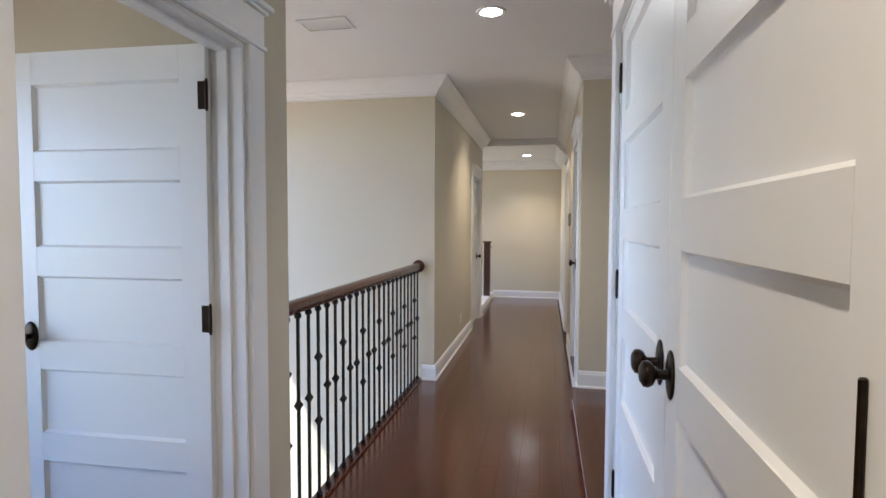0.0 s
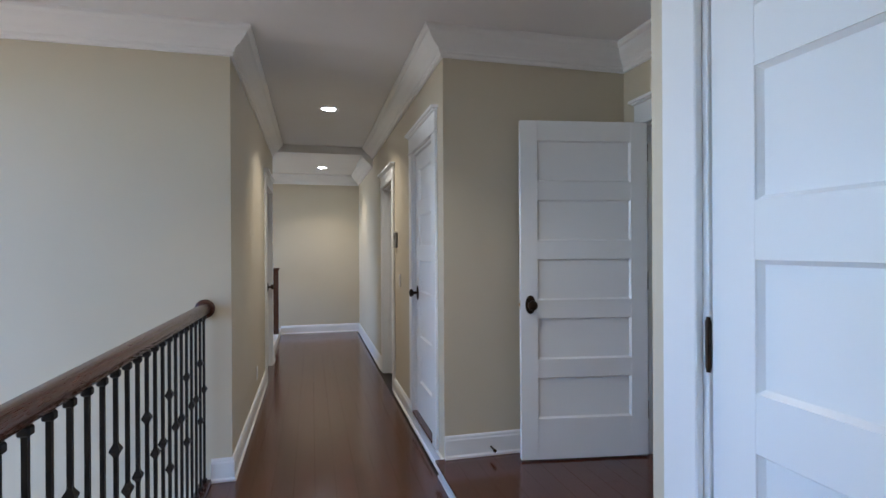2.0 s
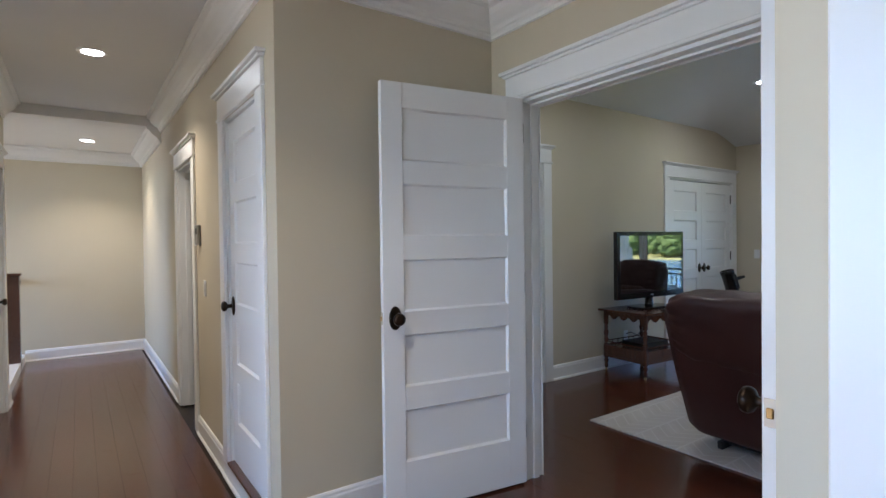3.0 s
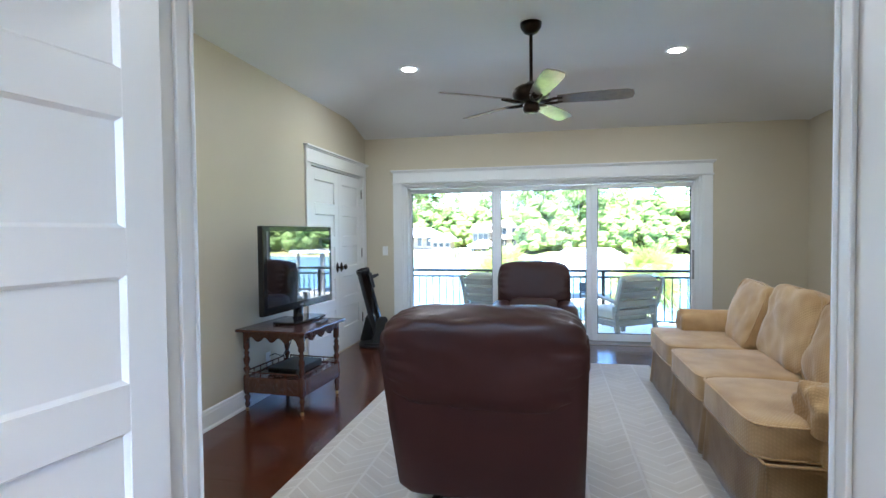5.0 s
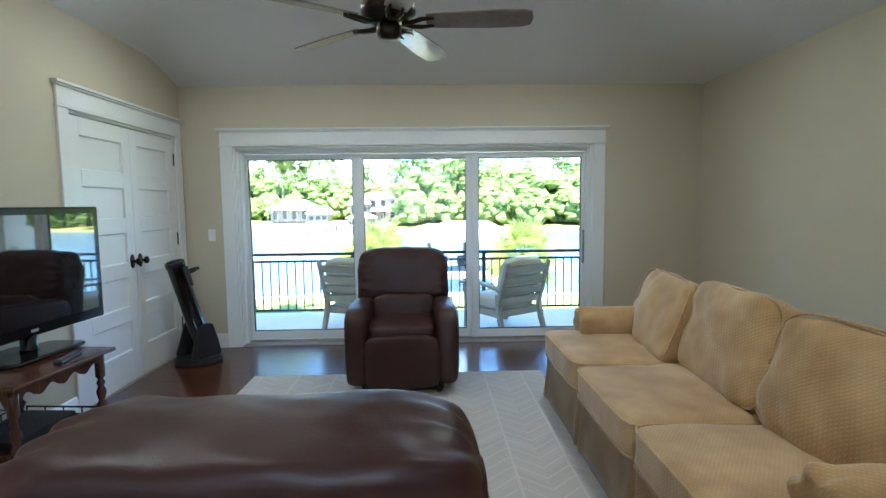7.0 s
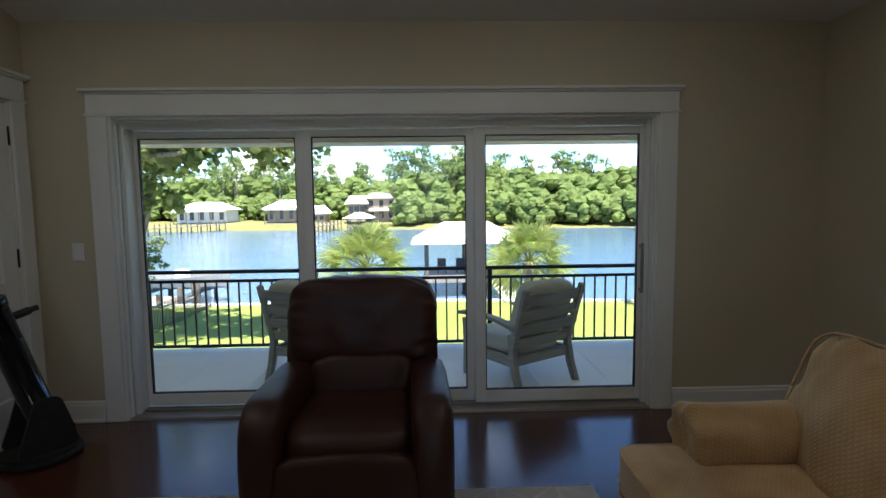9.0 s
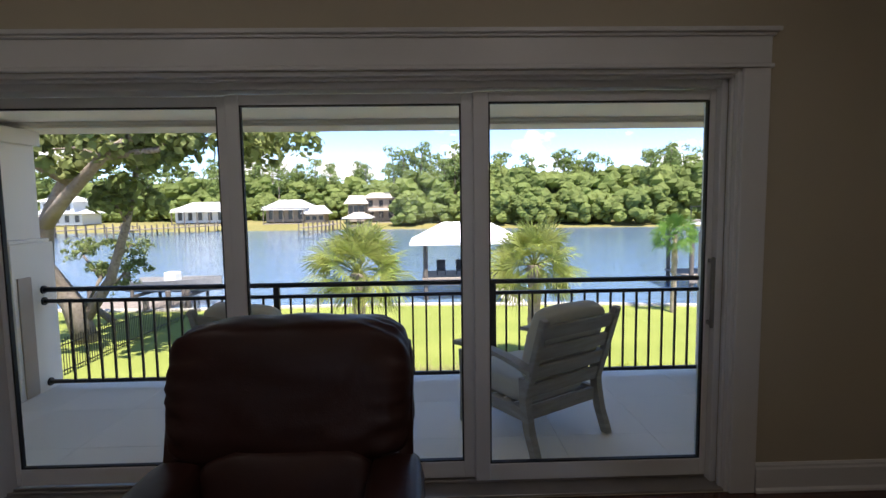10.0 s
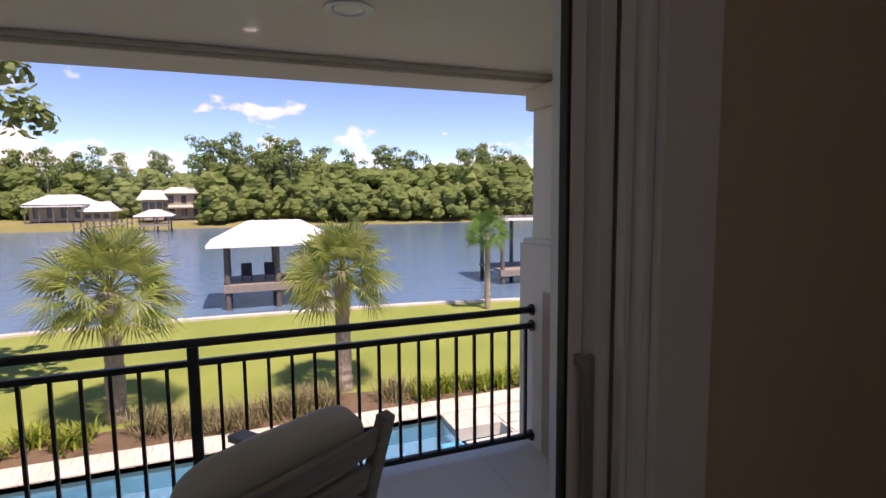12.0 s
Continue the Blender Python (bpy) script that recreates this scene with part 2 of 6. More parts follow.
structure("wall_closet_backing", B(1.2, 1.24, -1.2, 2.415, HALL, TOP), M_WALL, "plain wall closing the closet", "wall")
structure("wall_linen_backing", B(0.62, 1.78, 5.86, 5.9, HALL, TOP), M_WALL, "plain wall closing the linen closet", "wall")
structure("wall_side_passage", B(1.7, 1.76, 5.9, 10.62, HALL, TOP), M_WALL, "plain wall of the side passage", "wall")
structure("wall_west_passage", B(-2.2, -2.14, 5.0, 8.33, HALL, TOP), M_WALL, "plain wall beyond the white door", "wall")

structure("ceiling_hall", B(-3.42, 1.78, -1.32, 10.62, TOP, TOP + 0.12), M_CEIL, "smooth white painted hall ceiling", "ceiling")


structure("ceiling_landing", B(-3.295, 0.499, 8.40, 10.499, TOP - 0.10, TOP - 0.0005), M_CEIL, "lower white ceiling over the far landing", "ceiling")


def room_ceiling():
    bm = bmesh.new()
    nx, ny = 84, 84
    x0, x1, y0, y1 = 1.90, 6.97, 0.568, 5.66
    g = []

    def soft_min(vals, k=60.0):
        return -math.log(sum(math.exp(-k * v) for v in vals)) / k
    for i in range(nx + 1):
        row = []
        for j in range(ny + 1):
            x, y = x0 + (x1 - x0) * i / nx, y0 + (y1 - y0) * j / ny
            z = soft_min([2.885, 2.545 + 0.295 * (x1 - x), 2.545 + 0.29 * (y - y0), 2.69 + 0.32 * (y1 - y)])
            row.append(bm.verts.new((x, y, z)))
        g.append(row)
    for i in range(nx):
        for j in range(ny):
            bm.faces.new((g[i][j], g[i][j + 1], g[i + 1][j + 1], g[i + 1][j]))
    top = [bm.verts.new(c) for c in ((x0, y0, 3.1), (x1, y0, 3.1), (x1, y1, 3.1), (x0, y1, 3.1))]
    bm.faces.new(top)
    return bm


structure("ceiling_family_room", room_ceiling(), M_CEIL, "white ceiling with sloped coved edges", "ceiling", smooth=True)
structure("ceiling_lid", B(1.8, 7.2, 0.45, 6.36, 3.12, 3.2), M_CEIL, "plain lid above the sloped ceiling", "ceiling")
structure("floor_slab_hall", B(-0.95, 1.24, -1.32, 10.62, -0.4, HALL - 0.016), M_SUBFLOOR, "dark subfloor under the hall planks", "floor")
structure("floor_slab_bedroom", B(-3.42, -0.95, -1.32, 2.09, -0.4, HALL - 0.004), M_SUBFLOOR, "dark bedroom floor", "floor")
structure("floor_slab_passage", B(-2.2, -0.95, 5.0, 8.45, -0.4, HALL - 0.004), M_SUBFLOOR, "dark floor beyond the white door", "floor")
structure("floor_slab_alcove", B(0.50, 1.78, 2.535, 4.58, HALL - 0.012, -0.016), M_SUBFLOOR, "dark subfloor under the alcove planks", "floor")
structure("floor_slab_room", B(1.78, 6.97, 0.568, 6.36, -0.3, -0.016), M_SUBFLOOR, "dark subfloor under the room planks", "floor")
# bare slab in the near-black joint colour, no boards laid on it
structure("floor_stairwell", B(-3.42, -0.95, 1.97, 10.62, -3.1, -3.0), M_SUBFLOOR, "plain near-black floor at the stair foot", "floor")


# ---- trim: crown, baseboards, casings ----
def moulding(name, path, profile, z, closed, material, label):
    """A profile of (out, up) pairs run along a plan path with mitred corners; the room lies on the left of the path."""
    bm = bmesh.new()
    n = len(path)
    pts = [Vector(p) for p in path]
    rings = []
    for i, p in enumerate(pts):
        ds = []
        if closed or i > 0:
            ds.append((p - pts[i - 1]).normalized())
        if closed or i < n - 1:
            ds.append((pts[(i + 1) % n] - p).normalized())
        ns = [Vector((-d.y, d.x)) for d in ds]
        if len(ns) == 2:
            s = ns[0] + ns[1]
            m = s / max(1e-6, s.dot(ns[0]))
        else:
            m = ns[0]
        rings.append([bm.verts.new((p.x + m.x * o, p.y + m.y * o, z + u)) for o, u in profile])
    k = len(profile)
    for i in range(n if closed else n - 1):
        a, b = rings[i], rings[(i + 1) % n]
        for j in range(k):
            bm.faces.new((a[j], a[(j + 1) % k], b[(j + 1) % k], b[j]))
    if not closed:
        bm.faces.new(rings[0])
        bm.faces.new(list(reversed(rings[-1])))
    return structure(name, bm, material, label, "trim")


CROWN = [(0, 0), (0.135, 0), (0.135, -0.018), (0.122, -0.03), (0.112, -0.034), (0.098, -0.06), (0.07, -0.088), (0.042, -0.106), (0.03, -0.122), (0.03, -0.132), (0.018, -0.14), (0.018, -0.158), (0, -0.16)]
BASE = [(0, 0), (0.026, 0), (0.026, 0.012), (0.016, 0.022), (0.016, 0.112), (0.012, 0.122), (0.012, 0.132), (0.006, 0.142), (0, 0.142)]
RISER = [(0, 0), (0.03, 0), (0.03, 0.012), (0.018, 0.02), (0.018, 0.086), (0, 0.086)]
moulding("crown_moulding", [(-0.78, 8.40), (-0.78, 4.865), (-3.3, 4.865), (-3.3, 2.26), (-0.86, 2.26), (-0.86, -1.2), (0.50, -1.2), (0.50, 2.535), (1.78, 2.535), (1.78, 4.58), (0.50, 4.58), (0.50, 8.40)],
         CROWN, TOP - 0.001, False, M_TRIM, "white painted stepped crown moulding under the hall ceiling")
moulding("crown_moulding", [(0.50, 8.402), (0.50, 10.5), (-3.3, 10.5), (-3.3, 8.45), (-0.78, 8.45)],
         CROWN, TOP - 0.101, False, M_TRIM, "white painted stepped crown moulding round the far landing")
for path, z in (
    ([(0.55, 2.535), (1.78, 2.535), (1.78, 2.60)], 0.0),
    ([(1.78, 4.45), (1.78, 4.58), (0.50, 4.58)], 0.0), ([(0.50, 5.64), (0.50, 6.52)], HALL),
    ([(0.50, 7.46), (0.50, 10.5), (-0.80, 10.5)], HALL), ([(-0.78, 7.2), (-0.78, 4.865), (-0.90, 4.865)], HALL),
    ([(-0.78, 8.45), (-0.78, 8.2)], HALL), ([(-0.86, 2.26), (-0.86, 2.07)], HALL),
    ([(6.97, 5.29), (6.97, 5.66)], 0.0), ([(5.28, 5.66), (3.42, 5.66)], 0.0), ([(2.46, 5.66), (1.90, 5.66), (1.90, 4.44)], 0.0),
    ([(1.90, 2.60), (1.90, 0.568), (6.97, 0.568), (6.97, 1.53)], 0.0),
):
    moulding("baseboard", path, BASE, z, False, M_TRIM, "white painted baseboard with a shoe moulding")
moulding("baseboard", [(0.50, -1.19), (0.50, 2.57)], [(o * 0.9, u * 1.1) for o, u in RISER], HALL, False, M_TRIM, "white painted riser below the closet doors")
moulding("step_riser", [(0.482, 2.572), (0.482, 4.57)], RISER, HALL, False, M_TRIM, "white painted riser of the low step")
moulding("baseboard", [(0.50, 4.58), (0.50, 5.64)], [(o, u * 1.1) for o, u in RISER], HALL, False, M_TRIM, "white painted baseboard below the linen door")


def casing(name, lo, hi, z0, head, face, out, along, depth, label, cap=0.135, side=0.1):
    """White door casing: two flat legs, a fascia with a bead below and a projecting cap, and the jamb boards that line the opening."""
    frame_ = root(name, pose(0, 0, 0), label, "door frame", kind="structure")

    def put(what, u0, u1, v0, v1, a, b, bev=0.003):
        v0, v1 = sorted((face + out * v0, face + out * v1))
        if along == "y":
            part(what, B(v0, v1, u0, u1, a, b, bev), M_TRIM, frame_)
        else:
            part(what, B(u0, u1, v0, v1, a, b, bev), M_TRIM, frame_)
    put("casing_leg", lo - side, lo + 0.006, 0, 0.02, z0, head)
    put("casing_leg", hi - 0.006, hi + side, 0, 0.02, z0, head)
    put("bead", lo - side - 0.012, hi + side + 0.012, 0, 0.026, head, head + 0.018)
    put("head_board", lo - side, hi + side, 0, 0.021, head + 0.0185, head + cap)
    put("cap_bead", lo - side - 0.012, hi + side + 0.012, 0, 0.034, head + cap + 0.0005, head + cap + 0.014)
    put("cap", lo - side - 0.026, hi + side + 0.026, 0, 0.05, head + cap + 0.0145, head + cap + 0.034)
    put("jamb", lo + 0.0005, lo + 0.02, -depth, -0.0005, z0, head - 0.0005, 0.002)
    put("jamb", hi - 0.02, hi - 0.0005, -depth, -0.0005, z0, head - 0.0005, 0.002)
    put("head_jamb", lo + 0.021, hi - 0.021, -depth, -0.0005, head - 0.02, head - 0.0005, 0.002)
    put("door_stop_strip", lo + 0.0205, lo + 0.033, -depth * 0.75, -depth * 0.42, z0, head - 0.021, 0.002)
    put("door_stop_strip", hi - 0.033, hi - 0.0205, -depth * 0.75, -depth * 0.42, z0, head - 0.021, 0.002)
    put("door_stop_strip", lo + 0.034, hi - 0.034, -depth * 0.75, -depth * 0.42, head - 0.033, head - 0.0205, 0.002)
    return frame_


casing("door_frame_closet", *CLOSET_HOLE, 0.50, -1, "y", 0.11, "white casing round the closet double doors")
casing("door_frame_bedroom", *BEDROOM_HOLE, -0.86, 1, "y", 0.13, "white casing round the open bedroom door")
casing("door_frame_family_room", *DOUBLE_HOLE, 1.78, -1, "y", 0.12, "wide white casing round the open double doorway")
casing("door_frame_family_room_inside", *DOUBLE_HOLE, 1.90, 1, "y", 0.001, "white casing inside the family room doorway")
casing("door_frame_linen", *LINEN_HOLE, 0.50, -1, "y", 0.11, "white casing round the linen closet door")
casing("door_frame_passage", *CASED_HOLE, 0.50, -1, "y", 0.12, "white cased opening in the hall")
casing("door_frame_hall_west", *WEST_HOLE, -0.78, 1, "y", 0.12, "white casing round a hall door")
casing("door_frame_bath", *BATH_HOLE, 5.66, -1, "x", 0.11, "white casing round a family room door")
casing("door_frame_cupboard", *CUPBOARD_HOLE, 5.66, -1, "x", 0.11, "white casing round the cupboard double doors")


# ---- doors ----
def knob_set(parent, x, z, side, name="door_knob"):
    """A dark oval rosette with a round knob standing off it."""
    bm = bmesh.new()
    m = Matrix.Translation((x, side * 0.0175, z)) @ Matrix.Rotation(radians(-90 * side), 4, "X")
    lathe(bm, [(0.016, 0.004), (0.012, 0.012), (0.011, 0.03), (0.014, 0.036), (0.026, 0.042), (0.031, 0.052), (0.029, 0.062), (0.018, 0.069), (0.004, 0.071)], 18, m)
    k = part(name, bm, M_BRONZE, parent, "dark bronze egg knob", smooth=True)
    bm = bmesh.new()
    lathe(bm, [(0.031, 0.0), (0.033, 0.003), (0.031, 0.006), (0.024, 0.009), (0.016, 0.0105), (0.004, 0.011)], 20, m @ Matrix.Diagonal((1, 1.75, 1, 1)))
    part("rosette", bm, M_BRONZE, k, "oval dark bronze rosette", smooth=True)
    return k


def sunk_panel(x0, x1, z0, z1, rim, flat, slope=0.009):
    """A flat panel sunk on both faces behind a sloped sticking."""
    bm = bmesh.new()
    loops = []
    for y, k in ((-flat, slope), (-rim, 0.0), (rim, 0.0), (flat, slope)):
        loops.append([bm.verts.new(c) for c in ((x0 + k, y, z0 + k), (x1 - k, y, z0 + k), (x1 - k, y, z1 - k), (x0 + k, y, z1 - k))])
    for u, w in zip(loops, loops[1:]):
        for i in range(4):
            bm.faces.new((u[i], u[(i + 1) % 4], w[(i + 1) % 4], w[i]))
    bm.faces.new(list(reversed(loops[0])))
    bm.faces.new(loops[-1])
    return bm


def panel_door(name, m, w, h, label, knob_x, knob_z=0.96, hinges=1, hinge_side=-1, category="door", knobs=(1, -1), latch=False, leaves=False, lift=0.0):
    """A white five-panel shaker door; x runs from the hinge, y is its thickness."""
    d = root(name, m, label, category, kind="structure")
    t, st = 0.0175, 0.108
    bm = bmesh.new()
    box(bm, 0, st, -t, t, 0, h, 0.0015)
    box(bm, w - st, w, -t, t, 0, h, 0.0015)
    z = 0.25 + lift
    k = (h - 0.122 + lift - z + 0.112) / 5
    box(bm, st, w - st, -t, t, 0, z)
    panels = []
    for i in range(5):
        top = z + k - 0.112
        panels.append((z, top))
        box(bm, st, w - st, -t, t, top, (top + 0.112) if i < 4 else h)
        z = top + 0.112
    part("stiles_and_rails", bm, M_DOOR, d)
    for a, b in panels:
        part("panel", sunk_panel(st, w - st, a, b, t - 0.004, t - 0.0142), M_DOOR, d)
    for s in knobs:
        knob_set(d, knob_x, knob_z, s)
    if latch:
        k2 = part("latch_plate", B(w, w + 0.002, -0.0125, 0.0125, knob_z - 0.03, knob_z + 0.03, 0.0008), surface("brushed_nickel_" + name, (0.5, 0.47, 0.42), (0.56, 0.52, 0.46), 0.35, 0.9), d, "worn nickel latch plate")
        part("latch_bolt", B(w + 0.002, w + 0.008, -0.007, 0.007, knob_z - 0.011, knob_z + 0.011, 0.002), M_BRASS, k2, "small brass bolt")
    if hinges:
        for zz in (0.28, 1.09, h - 0.185):
            bm = bmesh.new()
            rod(bm, (-0.0065, hinge_side * (t + 0.004), zz - 0.05), (-0.0065, hinge_side * (t + 0.004), zz + 0.05), 0.0062)
            rod(bm, (-0.0065, hinge_side * (t + 0.004), zz - 0.058), (-0.0065, hinge_side * (t + 0.004), zz + 0.058), 0.0045)
            y = sorted((hinge_side * (t + 0.0015), hinge_side * (t - 0.001)))
            if leaves:
                box(bm, -0.002, 0.03, y[0], y[1], zz - 0.05, zz + 0.05)
            part("hinge", bm, M_BRONZE, d, "dark bronze butt hinge")
    return d


M_BRASS = surface("aged_brass", (0.42, 0.28, 0.12), (0.5, 0.35, 0.16), 0.3, 0.9)
# closet pair, shut, in the wall beside the start
W2 = (CLOSET_HOLE[1] - CLOSET_HOLE[0] - 0.05) / 2
panel_door("closet_door_far", pose(0.523, CLOSET_HOLE[1] - 0.024, 0.022, 0, 0, -90), W2, 2.078, "closed white five-panel closet door with bronze knob", W2 - 0.055, 0.985, hinge_side=-1, knobs=(-1,), lift=0.04)
near_leaf = panel_door("closet_door_near", pose(0.523, CLOSET_HOLE[0] + 0.024, 0.022, 0, 0, 90), W2, 2.078, "closed white five-panel closet door beside the start", W2 - 0.055, 0.985, hinge_side=1, knobs=(1,), lift=0.04)
part("edge_pull", B(0.070, 0.0745, 0.0175, 0.026, 0.62, 1.19, 0.002), M_BRONZE, near_leaf, "long slim dark bronze pull")
# bedroom door, swung in
panel_door("bedroom_door", pose(-0.99, 1.922, HALL + 0.008, 0, 0, 182.2), 0.835, 2.09, "open white five-panel bedroom door with dark hinges", 0.762, 1.0, hinge_side=1, leaves=True)
# family room pair, both swung out into the alcove
panel_door("family_room_door_north", pose(1.752, 4.305, 0.012, 0, 0, 171.5), 0.815, 2.088, "open white five-panel door standing against the stub wall", 0.755, 0.955, hinge_side=0, latch=True)
panel_door("family_room_door_south", pose(1.752, 2.735, 0.012, 0, 0, 180.8), 0.815, 2.088, "open white five-panel door with nickel latch plate", 0.755, 0.955, hinge_side=0, latch=True)
panel_door("linen_door", pose(0.535, LINEN_HOLE[0] + 0.024, 0.02, 0, 0, 90), 0.682, 2.035, "closed white five-panel linen closet door", 0.625, 0.945, hinge_side=1, knobs=(1,))
panel_door("hall_west_door", pose(-0.83, WEST_HOLE[0] + 0.024, HALL + 0.006, 0, 0, 90), 0.75, 2.07, "closed white five-panel hall door", 0.69, hinge_side=-1, knobs=(-1,))
panel_door("bath_door", pose(BATH_HOLE[1] - 0.024, 5.69, 0.008, 0, 0, 180), 0.71, 2.015, "closed white five-panel door beside the television", 0.65, 0.95, hinge_side=1, knobs=(1,))
W3 = (CUPBOARD_HOLE[1] - CUPBOARD_HOLE[0] - 0.05) / 2
panel_door("cupboard_door_west", pose(CUPBOARD_HOLE[0] + 0.024, 5.685, 0.012, 0, 0, 0), W3, 2.01, "closed white five-panel cupboard door with bronze knob", W3 - 0.055, 0.955, hinge_side=-1, knobs=(-1,))
panel_door("cupboard_door_east", pose(CUPBOARD_HOLE[1] - 0.024, 5.685, 0.012, 0, 0, 180), W3, 2.01, "closed white five-panel cupboard door near the telescope", W3 - 0.055, 0.955, hinge_side=1, knobs=(1,))
structure("linen_threshold", B(0.478, 0.54, LINEN_HOLE[0] + 0.021, LINEN_HOLE[1] - 0.021, 0.0, 0.018, 0.003), M_CHERRY, "dark stained wooden threshold under the linen door", "threshold")


# ---- stair balustrade ----
def balustrade():
    b = root("stair_balustrade", pose(-0.93, 0, HALL), "dark wooden handrail on black iron knuckled balusters", "railing")
    bm = bmesh.new()
    prof = [(0.014, -0.032), (0.03, -0.02), (0.036, 0.004), (0.03, 0.022), (0.014, 0.032), (-0.014, 0.032), (-0.03, 0.022), (-0.036, 0.004), (-0.03, -0.02), (-0.014, -0.032)]
    prism(bm, [(x, z + 1.06) for x, z in prof], "y", 2.262, 4.845)
    soft_edges(part("handrail", bm, M_RAILW, b, "polished dark stained handrail"), 50)
    bm = bmesh.new()
    lathe(bm, [(0.058, 0), (0.058, 0.01), (0.05, 0.018), (0.04, 0.02)], 24, Matrix.Translation((0, 4.864, 1.06)) @ Matrix.Rotation(radians(90), 4, "X"))
    part("rosette", bm, M_RAILW, b, "round dark wooden wall rosette", smooth=True)
    part("shoe_rail", B(-0.035, 0.035, 2.262, 4.863, 0.001, 0.018, 0.004), M_RAILW, b, "dark wooden floor nosing")
    part("fascia", B(-0.034, -0.021, 2.262, 4.863, -0.29, -0.001), M_TRIM, b, "white painted landing fascia")
    bm = bmesh.new()
    box(bm, -0.0065, 0.0065, -0.0065, 0.0065, 0.018, 1.03)
    for z in (1.012, 0.03):
        box(bm, -0.014, 0.014, -0.014, 0.014, z - 0.012, z + 0.012, 0.004)
    bar = part("baluster", bm, M_IRON, b)
    bar.matrix_basis = pose(0, 4.82, 0)
    bm = bmesh.new()
    lathe(bm, [(0.008, -0.026), (0.012, -0.018), (0.023, -0.003), (0.023, 0.003), (0.012, 0.018), (0.008, 0.026)], 4, Matrix.Rotation(radians(45), 4, "Z"))
    kn = part("knuckle", bm, M_IRON, bar)
    kn.matrix_basis = pose(0, 0, 0.58)
    for i in range(1, 25):
        o = share("baluster", bar.data, b, pose(0, 4.82 - 0.1115 * i, 0))
        for z in ((0.76, 0.425) if i % 3 == 1 else (0.58,)):
            share("knuckle", kn.data, o, pose(0, 0, z))


balustrade()
nw = root("stair_newel", pose(-0.86, 9.95, HALL), "dark square newel post at the far stair", "newel post")
bm = bmesh.new()
box(bm, -0.06, 0.06, -0.06, 0.06, 0, 1.10, 0.006)
box(bm, -0.078, 0.078, -0.078, 0.078, 1.10, 1.13, 0.006)
part("post", bm, M_RAILW, nw)
bm = bmesh.new()
prism(bm, [(x - 0.0, z + 1.0) for x, z in ((0.03, -0.03), (0.036, 0), (0.03, 0.03), (-0.03, 0.03), (-0.036, 0), (-0.03, -0.03))], "y", 0.06, 0.54)
part("handrail", bm, M_RAILW, nw)
structure("stair_curb", B(-0.95, -0.80, 8.46, 10.49, HALL - 0.01, HALL + 0.10, 0.004), M_TRIM, "white painted curb beside the far stair", "curb")


# ---- recessed lights and small fittings ----
def emitter(name, colour, strength):
    m, n, l, p = node_mat(name)
    p.inputs["Base Color"].default_value = (0.8, 0.8, 0.8, 1)
    p.inputs["Emission Color"].default_value = (*colour, 1)
    p.inputs["Emission Strength"].default_value = strength
    return m


M_LENS = emitter("lit_lens", (1.0, 0.92, 0.84), 6.0)


def can_light(x, y, z, watts, group, spread=115, colour=(1.0, 0.90, 0.78), lit=True):
    c = root("recessed_light", pose(x, y, z), "round white recessed ceiling light switched on", "ceiling light", group)
    bm = bmesh.new()
    lathe(bm, [(0.066, -0.002), (0.07, -0.006), (0.088, -0.007), (0.093, -0.003), (0.093, 0.002), (0.066, 0.002)], 28)
    part("trim_ring", bm, M_TRIM, c, "white trim ring", smooth=True)
    bm = bmesh.new()
    lathe(bm, [(0.0655, -0.001), (0.0655, -0.003), (0.04, -0.005), (0.004, -0.006)], 24)
    part("lens", bm, M_LENS, c, "glowing warm lens", smooth=True)
    ld = bpy.data.lights.new("can_lamp", "AREA")
    ld.shape, ld.size, ld.energy, ld.color = "DISK", 0.11, watts, colour
    ld.spread = radians(spread)
    lo = new("can_lamp", ld)
    lo.matrix_world = pose(x, y, z - 0.010)


for x, y, z in ((-0.13, 0.35, TOP), (-0.13, 3.5, TOP), (-0.13, 6.55, TOP), (-0.13, 9.6, TOP - 0.10)):
    can_light(x, y, z, CAN_HALL, "hall ceiling lights", colour=(1.0, 0.80, 0.58))
for x, y in ((5.38, 4.63), (5.40, 2.27), (2.9, 4.63), (2.9, 2.14)):
    can_light(x, y, 2.884, CAN_ROOM, "family room ceiling lights", 172, (1.0, 0.95, 0.88))

v = root("ceiling_vent", pose(-1.22, 3.49, TOP, 0, 0, 0), "white louvred air vent in the hall ceiling", "vent")
bm = bmesh.new()
for a in ((-0.17, 0.17, -0.1, -0.08), (-0.17, 0.17, 0.08, 0.1), (-0.17, -0.15, -0.08, 0.08), (0.15, 0.17, -0.08, 0.08)):
    box(bm, *a, -0.012, -0.0005, 0.002)
part("frame", bm, M_TRIM, v)
# flat dark plate: its colour stands in for the shade inside the duct
part("backing", B(-0.15, 0.15, -0.08, 0.08, -0.003, -0.0008), M_IRON, v, "black plate painting the duct's shade behind the louvres")
for i in range(6):
    bm = bmesh.new()
    prism(bm, [(-0.07 + i * 0.025, -0.004), (-0.062 + i * 0.025, -0.012), (-0.060 + i * 0.025, -0.011), (-0.068 + i * 0.025, -0.004)], "x", -0.149, 0.149)
    part("slat", bm, M_TRIM, v)


